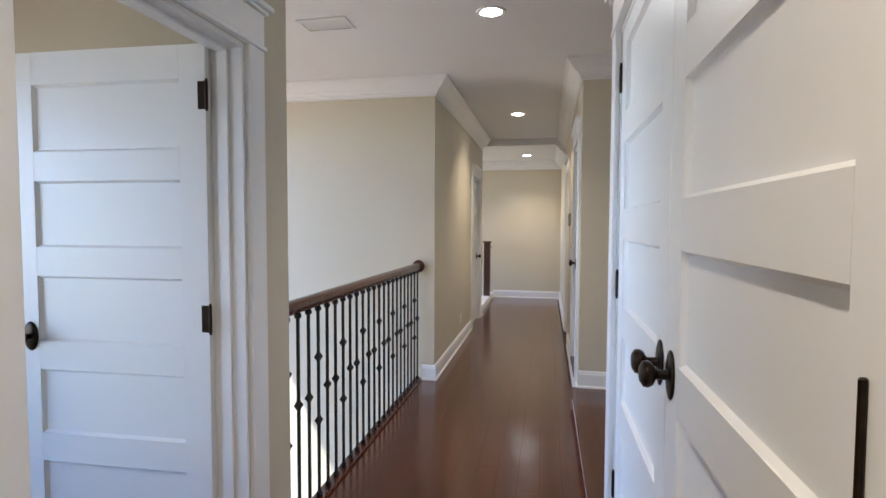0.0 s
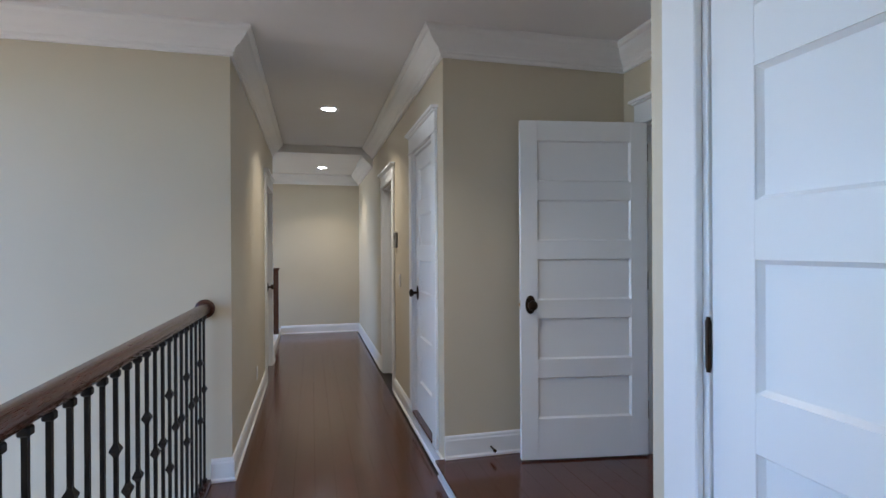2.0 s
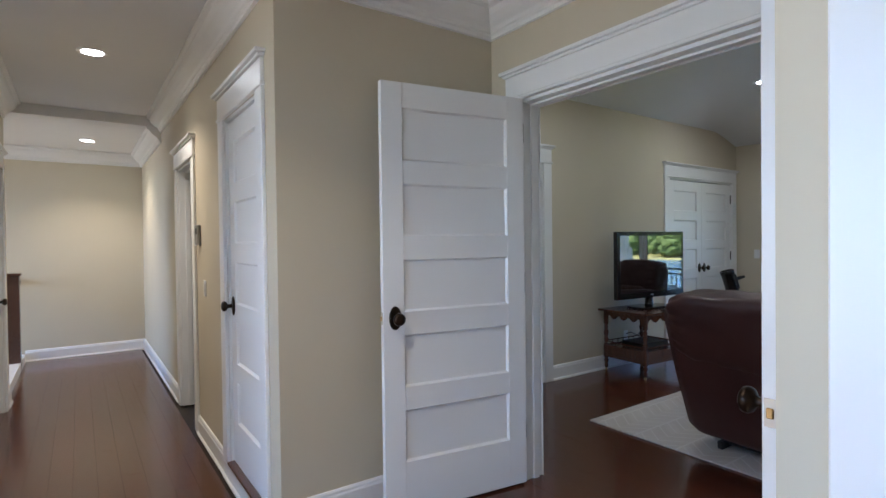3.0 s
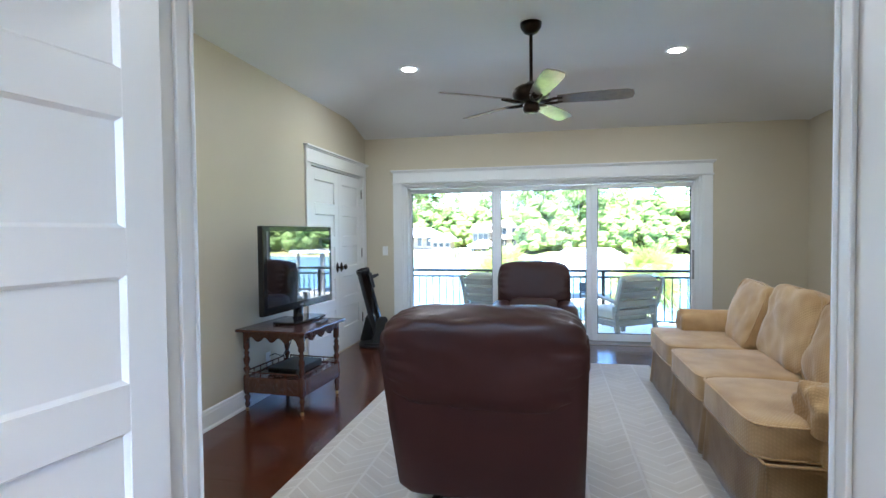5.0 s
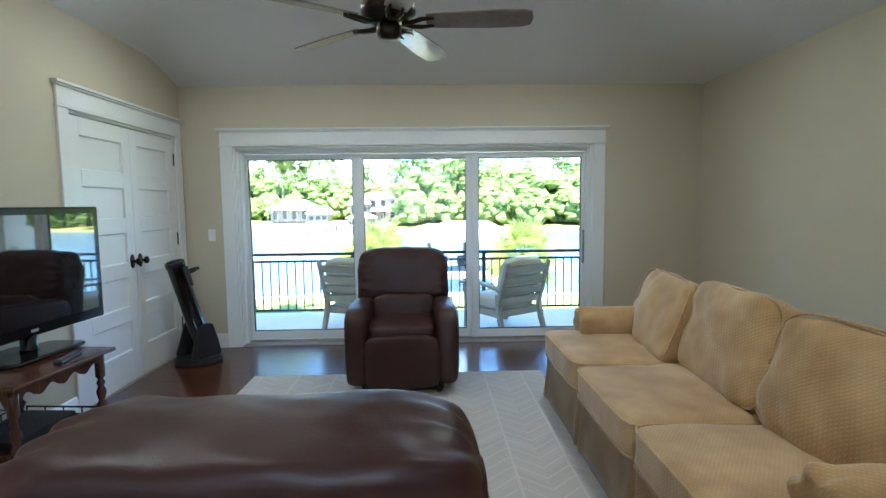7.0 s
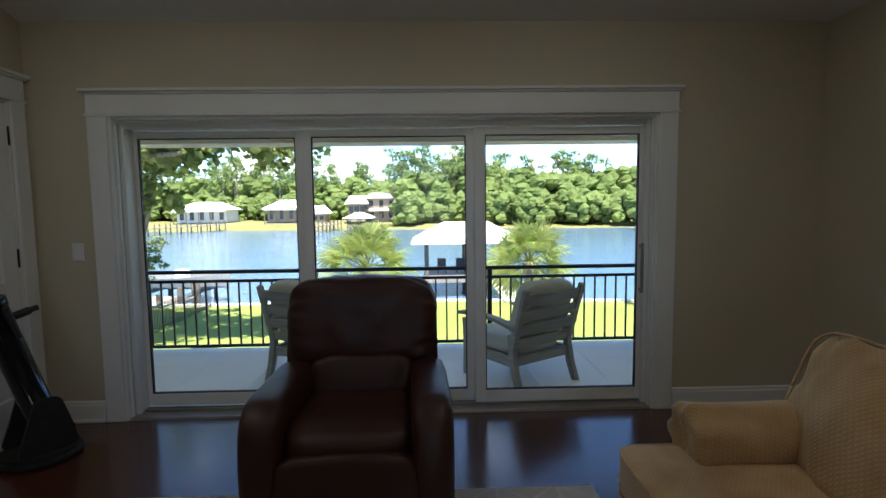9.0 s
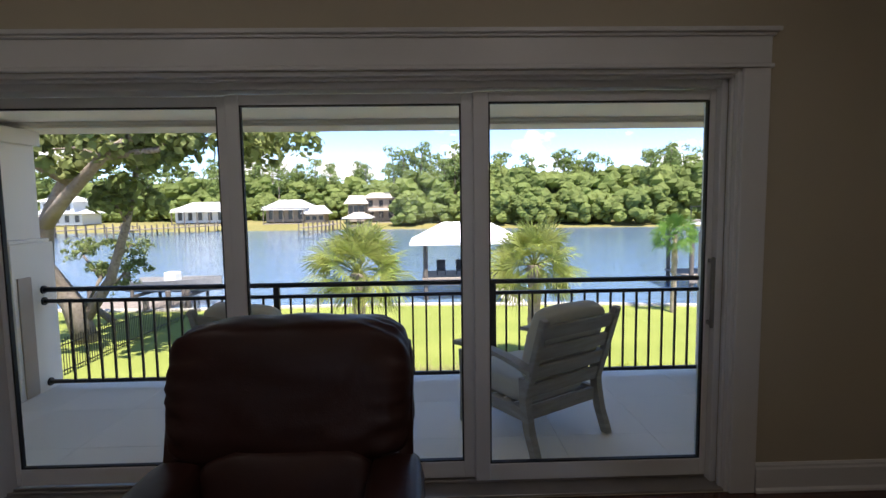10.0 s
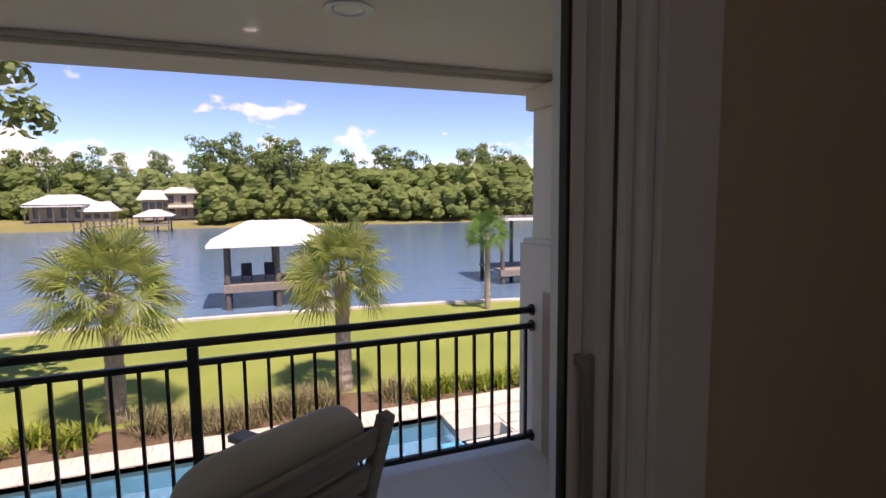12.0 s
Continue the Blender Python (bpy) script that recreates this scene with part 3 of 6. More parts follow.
def plate(name, m, label, category, kind="switch"):
    """A wall plate facing -y in its own axes, with its rocker or sockets."""
    p = root(name, m, label, category)
    part("plate", B(-0.036, 0.036, -0.006, 0, -0.058, 0.058, 0.003), M_TRIM, p)
    if kind == "switch":
        part("rocker", B(-0.016, 0.016, -0.010, -0.006, -0.033, 0.033, 0.002), M_TRIM, p)
    else:
        for z in (-0.022, 0.022):
            bm = bmesh.new()
            box(bm, -0.017, 0.017, -0.009, -0.006, z - 0.014, z + 0.014, 0.003)
            part("socket", bm, M_TRIM, p)
    return p


th = root("thermostat", pose(0.499, 6.40, 1.40, 0, 0, -90), "small grey wall thermostat in the hall", "thermostat")
M_GREYP = surface("grey_plastic", (0.22, 0.22, 0.22), (0.27, 0.27, 0.26), 0.45)
part("housing", B(-0.055, 0.055, -0.025, 0, -0.075, 0.075, 0.006), M_GREYP, th)
part("display", B(-0.038, 0.038, -0.0275, -0.0252, 0.005, 0.05, 0.001), M_IRON, th, "dark display")
plate("light_switch", pose(0.499, 6.22, 1.02, 0, 0, -90), "white rocker light switch on the hall wall", "switch")
plate("light_switch", pose(6.969, 5.40, 1.12, 0, 0, -90), "white rocker light switch beside the sliding door", "switch")
plate("wall_outlet", pose(-0.779, 6.35, 0.21, 0, 0, 90), "white wall outlet low on the hall wall", "outlet", "outlet")
tv_outlet = plate("wall_outlet", pose(4.55, 5.659, 0.30), "white wall outlet behind the television stand", "outlet", "outlet")
st = root("door_stop", pose(0.80, 4.553, 0.055), "small dark spring door stop on the baseboard", "door stop")
bm = bmesh.new()
rod(bm, (0, 0.016, 0), (0, -0.055, 0), 0.006)
rod(bm, (0, -0.055, 0), (0, -0.068, 0), 0.011)
part("spring", bm, M_BRONZE, st)


# ---- family room: sliding door ----
def glass_mat(name, tint=(0.97, 0.985, 0.98)):
    """Thin window glass: clear through, with a mirror gloss that grows towards grazing."""
    m, n, l, p = node_mat(name)
    tr = n.new("ShaderNodeBsdfTransparent")
    tr.inputs["Color"].default_value = (*tint, 1)
    gl = n.new("ShaderNodeBsdfGlossy")
    gl.inputs["Roughness"].default_value = 0.0
    fr = n.new("ShaderNodeFresnel")
    fr.inputs["IOR"].default_value = 1.2
    ms = n.new("ShaderNodeMixShader")
    l.new(fr.outputs["Fac"], ms.inputs["Fac"])
    l.new(tr.outputs["BSDF"], ms.inputs[1])
    l.new(gl.outputs["BSDF"], ms.inputs[2])
    l.new(ms.outputs["Shader"], n["Material Output"].inputs["Surface"])
    n.remove(p)
    return m


M_GLASS = glass_mat("clear_glass")
M_VINYL = surface("white_vinyl_frame", (0.78, 0.79, 0.79), (0.81, 0.82, 0.82), 0.35, scale=3, fine=80, bump=0.03)
M_SEAL = surface("black_glazing_seal", (0.012, 0.012, 0.012), (0.02, 0.02, 0.02), 0.6)
casing("slider_casing", *SLIDER_HOLE, 6.97, -1, "y", 0.07, "wide white casing round the sliding glass door", cap=0.135, side=0.115)


def slider():
    s = root("window_1", pose(0, 0, 0), "white three-panel sliding glass door to the balcony", "sliding door", kind="structure")
    a, b, z0, z1 = SLIDER_HOLE
    bm = bmesh.new()
    box(bm, 7.045, 7.199, a + 0.021, a + 0.052, z0 - 0.02, z1 - 0.021, 0.003)
    box(bm, 7.045, 7.199, b - 0.052, b - 0.021, z0 - 0.02, z1 - 0.021, 0.003)
    box(bm, 7.045, 7.199, a + 0.0525, b - 0.0525, z1 - 0.06, z1 - 0.021, 0.003)
    part("frame", bm, M_VINYL, s)
    bm = bmesh.new()
    box(bm, 6.975, 7.199, a + 0.021, b - 0.021, -0.02, 0.012, 0.003)
    for x in (7.09, 7.13):
        box(bm, x, x + 0.012, a + 0.053, b - 0.053, 0.0125, 0.026, 0.002)
    part("track", bm, surface("aluminium_track", (0.33, 0.31, 0.30), (0.4, 0.38, 0.36), 0.4, 0.7), s, "dull metal sill track")
    for y0, y1, g0, g1, x in ((1.703, 2.848, 1.733, 2.776, 7.10), (2.842, 3.998, 2.902, 3.934, 7.135), (3.992, 5.117, 4.048, 5.09, 7.17)):
        bm = bmesh.new()
        for q in ((y0, g0, 0.026, 1.905), (g1, y1, 0.026, 1.905), (g0, g1, 0.026, 0.110), (g0, g1, 1.857, 1.905)):
            box(bm, x - 0.016, x + 0.016, *q, 0.003)
        p = part("sash", bm, M_VINYL, s, "white vinyl sash")
        bm = bmesh.new()
        for q in ((g0, g0 + 0.007, 0.110, 1.857), (g1 - 0.007, g1, 0.110, 1.857), (g0 + 0.007, g1 - 0.007, 0.110, 0.117), (g0 + 0.007, g1 - 0.007, 1.850, 1.857)):
            box(bm, x - 0.012, x + 0.012, *q)
        part("glazing_seal", bm, M_SEAL, p, "thin black seal")
        gl = part("pane", B(x - 0.003, x + 0.003, g0 + 0.005, g1 - 0.005, 0.115, 1.852), M_GLASS, p, "clear glass pane")
        gl.visible_shadow = False
    bm = bmesh.new()
    for z in (0.80, 1.10):
        box(bm, 7.05, 7.084, 1.712, 1.724, z - 0.01, z + 0.01, 0.002)
    box(bm, 7.036, 7.05, 1.708, 1.728, 0.78, 1.12, 0.005)
    part("pull_handle", bm, M_GREYP, s, "grey pull handle")


slider()


# ---- upholstery ----
def leather(name, c1, c2):
    m, n, l, p = node_mat(name)
    tc = n.new("ShaderNodeTexCoord")
    vo = n.new("ShaderNodeTexVoronoi")
    vo.inputs["Scale"].default_value = 240
    no = n.new("ShaderNodeTexNoise")
    no.inputs["Scale"].default_value = 4.5
    no.inputs["Detail"].default_value = 7
    l.new(tc.outputs["Object"], vo.inputs["Vector"])
    l.new(tc.outputs["Object"], no.inputs["Vector"])
    mx = n.new("ShaderNodeMix")
    mx.data_type = "RGBA"
    mx.inputs["A"].default_value = (*c1, 1)
    mx.inputs["B"].default_value = (*c2, 1)
    l.new(no.outputs["Fac"], mx.inputs["Factor"])
    l.new(mx.outputs["Result"], p.inputs["Base Color"])
    p.inputs["Specular IOR Level"].default_value = 0.4
    mr = n.new("ShaderNodeMapRange")
    mr.inputs["To Min"].default_value = 0.32
    mr.inputs["To Max"].default_value = 0.58
    l.new(no.outputs["Fac"], mr.inputs["Value"])
    l.new(mr.outputs["Result"], p.inputs["Roughness"])
    b1 = n.new("ShaderNodeBump")
    b1.inputs["Strength"].default_value = 0.25
    b1.inputs["Distance"].default_value = 0.001
    l.new(vo.outputs["Distance"], b1.inputs["Height"])
    b2 = n.new("ShaderNodeBump")
    b2.inputs["Strength"].default_value = 0.35
    b2.inputs["Distance"].default_value = 0.012
    l.new(no.outputs["Fac"], b2.inputs["Height"])
    l.new(b1.outputs["Normal"], b2.inputs["Normal"])
    l.new(b2.outputs["Normal"], p.inputs["Normal"])
    return m


M_LEATHER = leather("oxblood_leather", (0.024, 0.0083, 0.0063), (0.052, 0.0165, 0.012))


def chenille(name, c1, c2, cell=0.017):
    """Woven fabric with a small diamond weave in relief and a worn, mottled nap."""
    m, n, l, p = node_mat(name)
    tc = n.new("ShaderNodeTexCoord")

    def wave(rot):
        mp = n.new("ShaderNodeMapping")
        mp.inputs["Rotation"].default_value = rot
        l.new(tc.outputs["Object"], mp.inputs["Vector"])
        w = n.new("ShaderNodeTexWave")
        w.inputs["Scale"].default_value = 0.314 / cell
        w.inputs["Distortion"].default_value = 0.6
        w.inputs["Detail"].default_value = 1.0
        l.new(mp.outputs["Vector"], w.inputs["Vector"])
        return w
    a, b = wave((0.5, 0.6, 0.78)), wave((0.5, 0.6, -0.78))
    mul = n.new("ShaderNodeMath")
    mul.operation = "MULTIPLY"
    l.new(a.outputs["Fac"], mul.inputs[0])
    l.new(b.outputs["Fac"], mul.inputs[1])
    no = n.new("ShaderNodeTexNoise")
    no.inputs["Scale"].default_value = 5.0
    no.inputs["Detail"].default_value = 8.0
    l.new(tc.outputs["Object"], no.inputs["Vector"])
    mx = n.new("ShaderNodeMix")
    mx.data_type = "RGBA"
    mx.inputs["A"].default_value = (*c1, 1)
    mx.inputs["B"].default_value = (*c2, 1)
    mr = n.new("ShaderNodeMapRange")
    mr.inputs["From Min"].default_value = 0.32
    mr.inputs["From Max"].default_value = 0.68
    l.new(no.outputs["Fac"], mr.inputs["Value"])
    l.new(mr.outputs["Result"], mx.inputs["Factor"])
    mx2 = n.new("ShaderNodeMix")
    mx2.data_type = "RGBA"
    mx2.blend_type = "MULTIPLY"
    sc = n.new("ShaderNodeMapRange")
    sc.inputs["To Min"].default_value = 0.90
    sc.inputs["To Max"].default_value = 1.05
    l.new(mul.outputs["Value"], sc.inputs["Value"])
    l.new(mx.outputs["Result"], mx2.inputs["A"])
    l.new(sc.outputs["Result"], mx2.inputs["B"])
    mx2.inputs["Factor"].default_value = 0.8
    l.new(mx2.outputs["Result"], p.inputs["Base Color"])
    p.inputs["Roughness"].default_value = 0.9
    p.inputs["Sheen Weight"].default_value = 0.35
    p.inputs["Sheen Roughness"].default_value = 0.4
    bp = n.new("ShaderNodeBump")
    bp.inputs["Strength"].default_value = 0.4
    bp.inputs["Distance"].default_value = 0.003
    l.new(mul.outputs["Value"], bp.inputs["Height"])
    l.new(bp.outputs["Normal"], p.inputs["Normal"])
    return m


M_SOFA = chenille("gold_chenille", (0.38, 0.23, 0.095), (0.56, 0.375, 0.18), 0.013)


def profile_body(bm, poly, y0, y1, bulge=0.0, cuts=10, power=2.4, wrinkle=0.0, seed=0.0, keep=0.80):
    """A side profile (x, z) drawn across y whose ends round in and whose middle swells."""
    n = len(poly)
    cx = sum(p[0] for p in poly) / n
    cz = sum(p[1] for p in poly) / n
    rings = []
    for i in range(cuts + 1):
        t = i / cuts * 2 - 1
        s = (1 - abs(t) ** 6) ** (1 / power) if abs(t) < 1 else 0.0
        s = keep + (1 - keep) * s + bulge * (1 - t * t)
        ring = []
        for x, z in poly:
            q = Vector((cx + (x - cx) * s, (y0 + y1) / 2 + (y1 - y0) / 2 * t, cz + (z - cz) * s))
            if wrinkle:
                q += Vector((1, 0.2, 1)) * wrinkle * noise.noise(q * 6 + Vector((seed, seed, 0)))
            ring.append(bm.verts.new(q))
        rings.append(ring)
    for a, b in zip(rings, rings[1:]):
        for j in range(n):
            bm.faces.new((a[j], a[(j + 1) % n], b[(j + 1) % n], b[j]))
    bm.faces.new(rings[0])
    bm.faces.new(list(reversed(rings[-1])))


def rounded(poly, r=0.05, seg=4):
    """Rounds the corners of a polygon."""
    out = []
    n = len(poly)
    for i in range(n):
        p, a, b = Vector(poly[i]), Vector(poly[i - 1]), Vector(poly[(i + 1) % n])
        da, db = (a - p), (b - p)
        k = min(r, da.length * 0.45, db.length * 0.45)
        s, e = p + da.normalized() * k, p + db.normalized() * k
        for j in range(seg + 1):
            t = j / seg
            q = s * (1 - t) ** 2 + p * 2 * t * (1 - t) + e * t * t
            out.append((q.x, q.y))
    return out


def recliner(m, label, lean, wide=1.0):
    """A padded leather recliner that faces +x; its back stands at x = 0 and leans by so much a metre."""
    def tip(bm):
        for v in bm.verts:
            k = max(0.0, v.co.z - 0.12)
            v.co.x -= lean * k
            v.co.z += 0.03 * lean * k
            v.co.y *= wide
        return bm
    r = root("recliner", m, label, "armchair", "leather recliners")
    bm = bmesh.new()
    box(bm, 0.12, 0.78, -0.30, 0.30, 0.02, 0.07, 0.006)
    for y in (-0.27, 0.27):
        box(bm, 0.05, 0.80, y - 0.018, y + 0.018, 0.0, 0.05, 0.006)
    part("glide_base", bm, M_IRON, r, "black metal base")
    bm = bmesh.new()
    profile_body(bm, rounded([(0.06, 0.08), (0.84, 0.08), (0.84, 0.30), (0.06, 0.30)], 0.03), -0.31, 0.31, cuts=8)
    part("seat_frame", bm, M_LEATHER, r, smooth=True)
    bm = bmesh.new()
    profile_body(bm, rounded([(-0.02, 0.075), (0.11, 0.075), (0.21, 0.52), (0.12, 0.88), (0.05, 0.93), (-0.05, 0.93), (-0.095, 0.86), (-0.075, 0.50)], 0.07, 5), -0.425, 0.425, 0.0, 18, wrinkle=0.007, keep=0.93)
    part("back", tip(bm), M_LEATHER, r, "tall padded back shell", smooth=True)
    bm = bmesh.new()
    pad(bm, 0.325, 0.86, 0.43, Matrix.Translation((0.045, 0, 0.785)) @ Matrix.Rotation(radians(-6), 4, "Y"), 6.0, 0.05, 0.012, 30, 1.0, 7)
    for v in bm.verts:
        end = max(0.0, abs(v.co.y) - 0.27) / 0.147
        a = math.atan2(v.co.z - 0.785, v.co.x - 0.045)
        k = 1 - 0.055 * end * (1 + math.sin(a * 17 + 2.0 * noise.noise(v.co * 5)))
        v.co.x, v.co.z = 0.045 + (v.co.x - 0.045) * k, 0.785 + (v.co.z - 0.785) * k
        v.co.y *= 1 - 0.22 * max(0.0, v.co.z - 0.785)
    part("head_cushion", tip(bm), M_LEATHER, r, "stuffed head cushion with puckered ends", smooth=True)
    bm = bmesh.new()
    pad(bm, 0.15, 0.60, 0.26, Matrix.Translation((0.20, 0, 0.50)) @ Matrix.Rotation(radians(-12), 4, "Y"), 4, 0.08, 0.010, 14, 2.0, 8)
    part("lumbar_cushion", tip(bm), M_LEATHER, r, smooth=True)
    bm = bmesh.new()
    pad(bm, 0.66, 0.56, 0.20, Matrix.Translation((0.53, 0, 0.405)) @ Matrix.Rotation(radians(-4), 4, "Y"), 4.5, 0.14, 0.008, 14, 3.0, 7)
    part("seat_cushion", bm, M_LEATHER, r, smooth=True)
    bm = bmesh.new()
    pad(bm, 0.09, 0.565, 0.38, Matrix.Translation((0.85, 0, 0.25)), 5, 0.05, 0.006, 12, 4.0, 7)
    part("footrest", bm, M_LEATHER, r, "folded padded footrest", smooth=True)
    for s in (-1, 1):
        bm = bmesh.new()
        poly = rounded([(0.06, 0.075), (0.86, 0.075), (0.885, 0.40), (0.86, 0.56), (0.76, 0.625), (0.50, 0.61), (0.16, 0.60), (0.07, 0.55)], 0.10, 5)
        c = s * 0.332
        profile_body(bm, poly, c - 0.085, c + 0.085, 0.035, 12, 2.0, 0.005, s * 3.0)
        part("arm", bm, M_LEATHER, r, "padded rolled arm", smooth=True)
    return r


recliner(pose(2.97, 3.615, 0.012, 0, 0, 0), "dark red-brown leather recliner on the pale rug, tipped back", 0.30)
recliner(pose(6.36, 3.51, 0.012, 0, 0, 181.5), "red-brown leather recliner with its back to the glass", 0.04, 0.9)


def roll(bm, r, y0, y1, m, round_=0.035, n=36, seed=0.0):
    """A stuffed roll along y with tight rounded ends, pleats drawn in to the middle of each end, and a slack cover."""
    prof = []
    for i in range(7):
        a = i / 6 * math.pi / 2
        prof.append((r - round_ + round_ * math.sin(a), y0 + round_ - round_ * math.cos(a)))
    prof = [(0.012, y0 + 0.022), (r * 0.35, y0 + 0.010), (r * 0.6, y0 + 0.002)] + prof
    prof += [(r, y0 + (y1 - y0) * k / 8) for k in range(1, 8)]
    prof += [(p, y0 + y1 - q) for p, q in reversed(prof[:10])]
    rings = []
    for p, y in prof:
        end = max(0.0, 1 - min(y - y0, y1 - y) / 0.11)
        ring = []
        for k in range(n):
            a = 2 * math.pi * k / n
            q = p * (1 + 0.15 * end * math.sin(a * 7 + seed)) * (1 + 0.05 * math.cos(2 * a))
            c = Vector((q * math.cos(a), y, q * math.sin(a)))
            c += 0.010 * Vector((math.cos(a), 0, math.sin(a))) * noise.noise(c * 7 + Vector((seed, 0, 0)))
            ring.append(bm.verts.new(m @ c))
        rings.append(ring)
    for a, b in zip(rings, rings[1:]):
        for k in range(n):
            bm.faces.new((a[k], a[(k + 1) % n], b[(k + 1) % n], b[k]))
    bm.faces.new(list(reversed(rings[0])))
    bm.faces.new(rings[-1])


def welt(bm, sx, sy, m, r=0.006, power=7.0):
    """A corded seam round a cushion's rim, in its x-y plane."""
    k = 64
    pts = []
    for i in range(k + 1):
        a = 2 * math.pi * i / k
        c, d = math.cos(a), math.sin(a)
        q = (abs(c) ** power + abs(d) ** power) ** (-1 / power)
        pts.append(m @ Vector((c * q * sx / 2, d * q * sy / 2, 0)))
    sweep(bm, pts, r, 6)


def sofa():
    """A three-seat skirted sofa that faces +y; origin at the middle of its footprint."""
    s = root("sofa", pose(4.265, 1.975, 0), "three-seat skirted sofa in worn gold chenille", "sofa")
    L = 1.225
    bm = bmesh.new()
    box(bm, -L + 0.02, L - 0.02, -0.46, 0.44, 0.06, 0.31, 0.02, 2)
    part("frame", bm, M_SOFA, s)
    bm = bmesh.new()
    profile_body(bm, rounded([(-0.50, 0.05), (-0.30, 0.05), (-0.28, 0.55), (-0.33, 0.78), (-0.42, 0.82), (-0.50, 0.76)], 0.06), -L + 0.06, L - 0.06, cuts=12)
    bmesh.ops.rotate(bm, verts=bm.verts[:], cent=(0, 0, 0), matrix=Matrix.Rotation(radians(90), 3, "Z"))
    part("back_frame", bm, M_SOFA, s, smooth=True)

    def skirt(a, b, pleats):
        """A hanging skirt that flares a little, with deep box pleats."""
        bm = bmesh.new()
        a, b = Vector(a), Vector(b)
        d = (b - a).normalized()
        nrm = Vector((d.y, -d.x, 0))
        n = 140
        rows = []
        for i in range(n + 1):
            t = i / n
            p = a.lerp(b, t)
            near = min(abs(t - q) for q in pleats) * (b - a).length
            fold = -0.035 * math.exp(-(near / 0.014) ** 2) + 0.012 * math.exp(-((near - 0.045) / 0.03) ** 2)
            col = []
            for z in (0.335, 0.31, 0.24, 0.15, 0.07, 0.012):
                k = (0.335 - z) / 0.32
                wob = 0.009 * k * noise.noise(Vector((t * 9, z * 2, a.x))) + fold * min(1, k * 1.4)
                col.append(bm.verts.new(p + nrm * (0.022 * k + wob) + Vector((0, 0, z))))
            rows.append(col)
        for u, w in zip(rows, rows[1:]):
            for j in range(5):
                bm.faces.new((u[j], w[j], w[j + 1], u[j + 1]))
        bmesh.ops.solidify(bm, geom=bm.faces[:], thickness=0.008)
        sk = part("skirt", bm, M_SOFA, s, "pleated fabric skirt", smooth=True)
        bm = bmesh.new()
        sweep(bm, [a + nrm * 0.004 + Vector((0, 0, 0.334)), b + nrm * 0.004 + Vector((0, 0, 0.334))], 0.007, 6)
        part("piping", bm, M_SOFA, sk, "corded seam", smooth=True)
    skirt((L + 0.005, 0.462, 0), (-L - 0.005, 0.462, 0), (0.0, 0.345, 0.655, 1.0))
    skirt((-L - 0.005, 0.462, 0), (-L - 0.005, -0.47, 0), (0.0, 1.0))
    skirt((L + 0.005, -0.47, 0), (L + 0.005, 0.462, 0), (0.0, 1.0))
    w = 0.79
    for i in (-1, 0, 1):
        bm = bmesh.new()
        mm = Matrix.Translation((i * (w + 0.005), 0.105, 0.408)) @ Matrix.Rotation(radians((1.2, -0.6, 0.9)[i + 1]), 4, "X")
        pad(bm, w, 0.80, 0.17, mm, 11, 0.20, 0.006, 20, 5.0 + i, 5)
        cu = part("seat_cushion", bm, M_SOFA, s, "boxed seat cushion with a soft crown", smooth=True)
        bm = bmesh.new()
        for z in (-0.072, 0.072):
            welt(bm, w + 0.003, 0.803, mm @ Matrix.Translation((0, 0, z)), power=11)
        part("piping", bm, M_SOFA, cu, "corded seam", smooth=True)
    for i, (dz, tilt, yaw) in ((-1, (0.0, 17, 4)), (0, (0.012, 15, -3)), (1, (-0.015, 20, -6))):
        bm = bmesh.new()
        mm = Matrix.Translation((i * 0.765, -0.185, 0.70 + dz)) @ Matrix.Rotation(radians(yaw), 4, "Z") @ Matrix.Rotation(radians(tilt + 90), 4, "X")
        pad(bm, 0.80, 0.50, 0.20, mm, 5.5, 0.28, 0.026, 26, 11.0 + i * 3, 4.5)
        cu = part("back_cushion", bm, M_SOFA, s, "slumped loose back cushion", smooth=True)
        bm = bmesh.new()
        welt(bm, 0.795, 0.497, mm @ Matrix.Translation((0, 0, -0.075)), power=5.5)
        part("piping", bm, M_SOFA, cu, "corded seam", smooth=True)
    for q in (-1, 1):
        bm = bmesh.new()
        cx = q * (L - 0.115)
        box(bm, cx - 0.10, cx + 0.10, -0.44, 0.235, 0.28, 0.53, 0.02, 2)
        part("arm_panel", bm, M_SOFA, s)
        bm = bmesh.new()
        roll(bm, 0.128, -0.49, 0.275, Matrix.Translation((cx + q * 0.016, 0, 0.545)), seed=20.0 + q)
        part("arm_roll", bm, M_SOFA, s, "rolled arm with tucked pleats", smooth=True)
    return s


sofa()


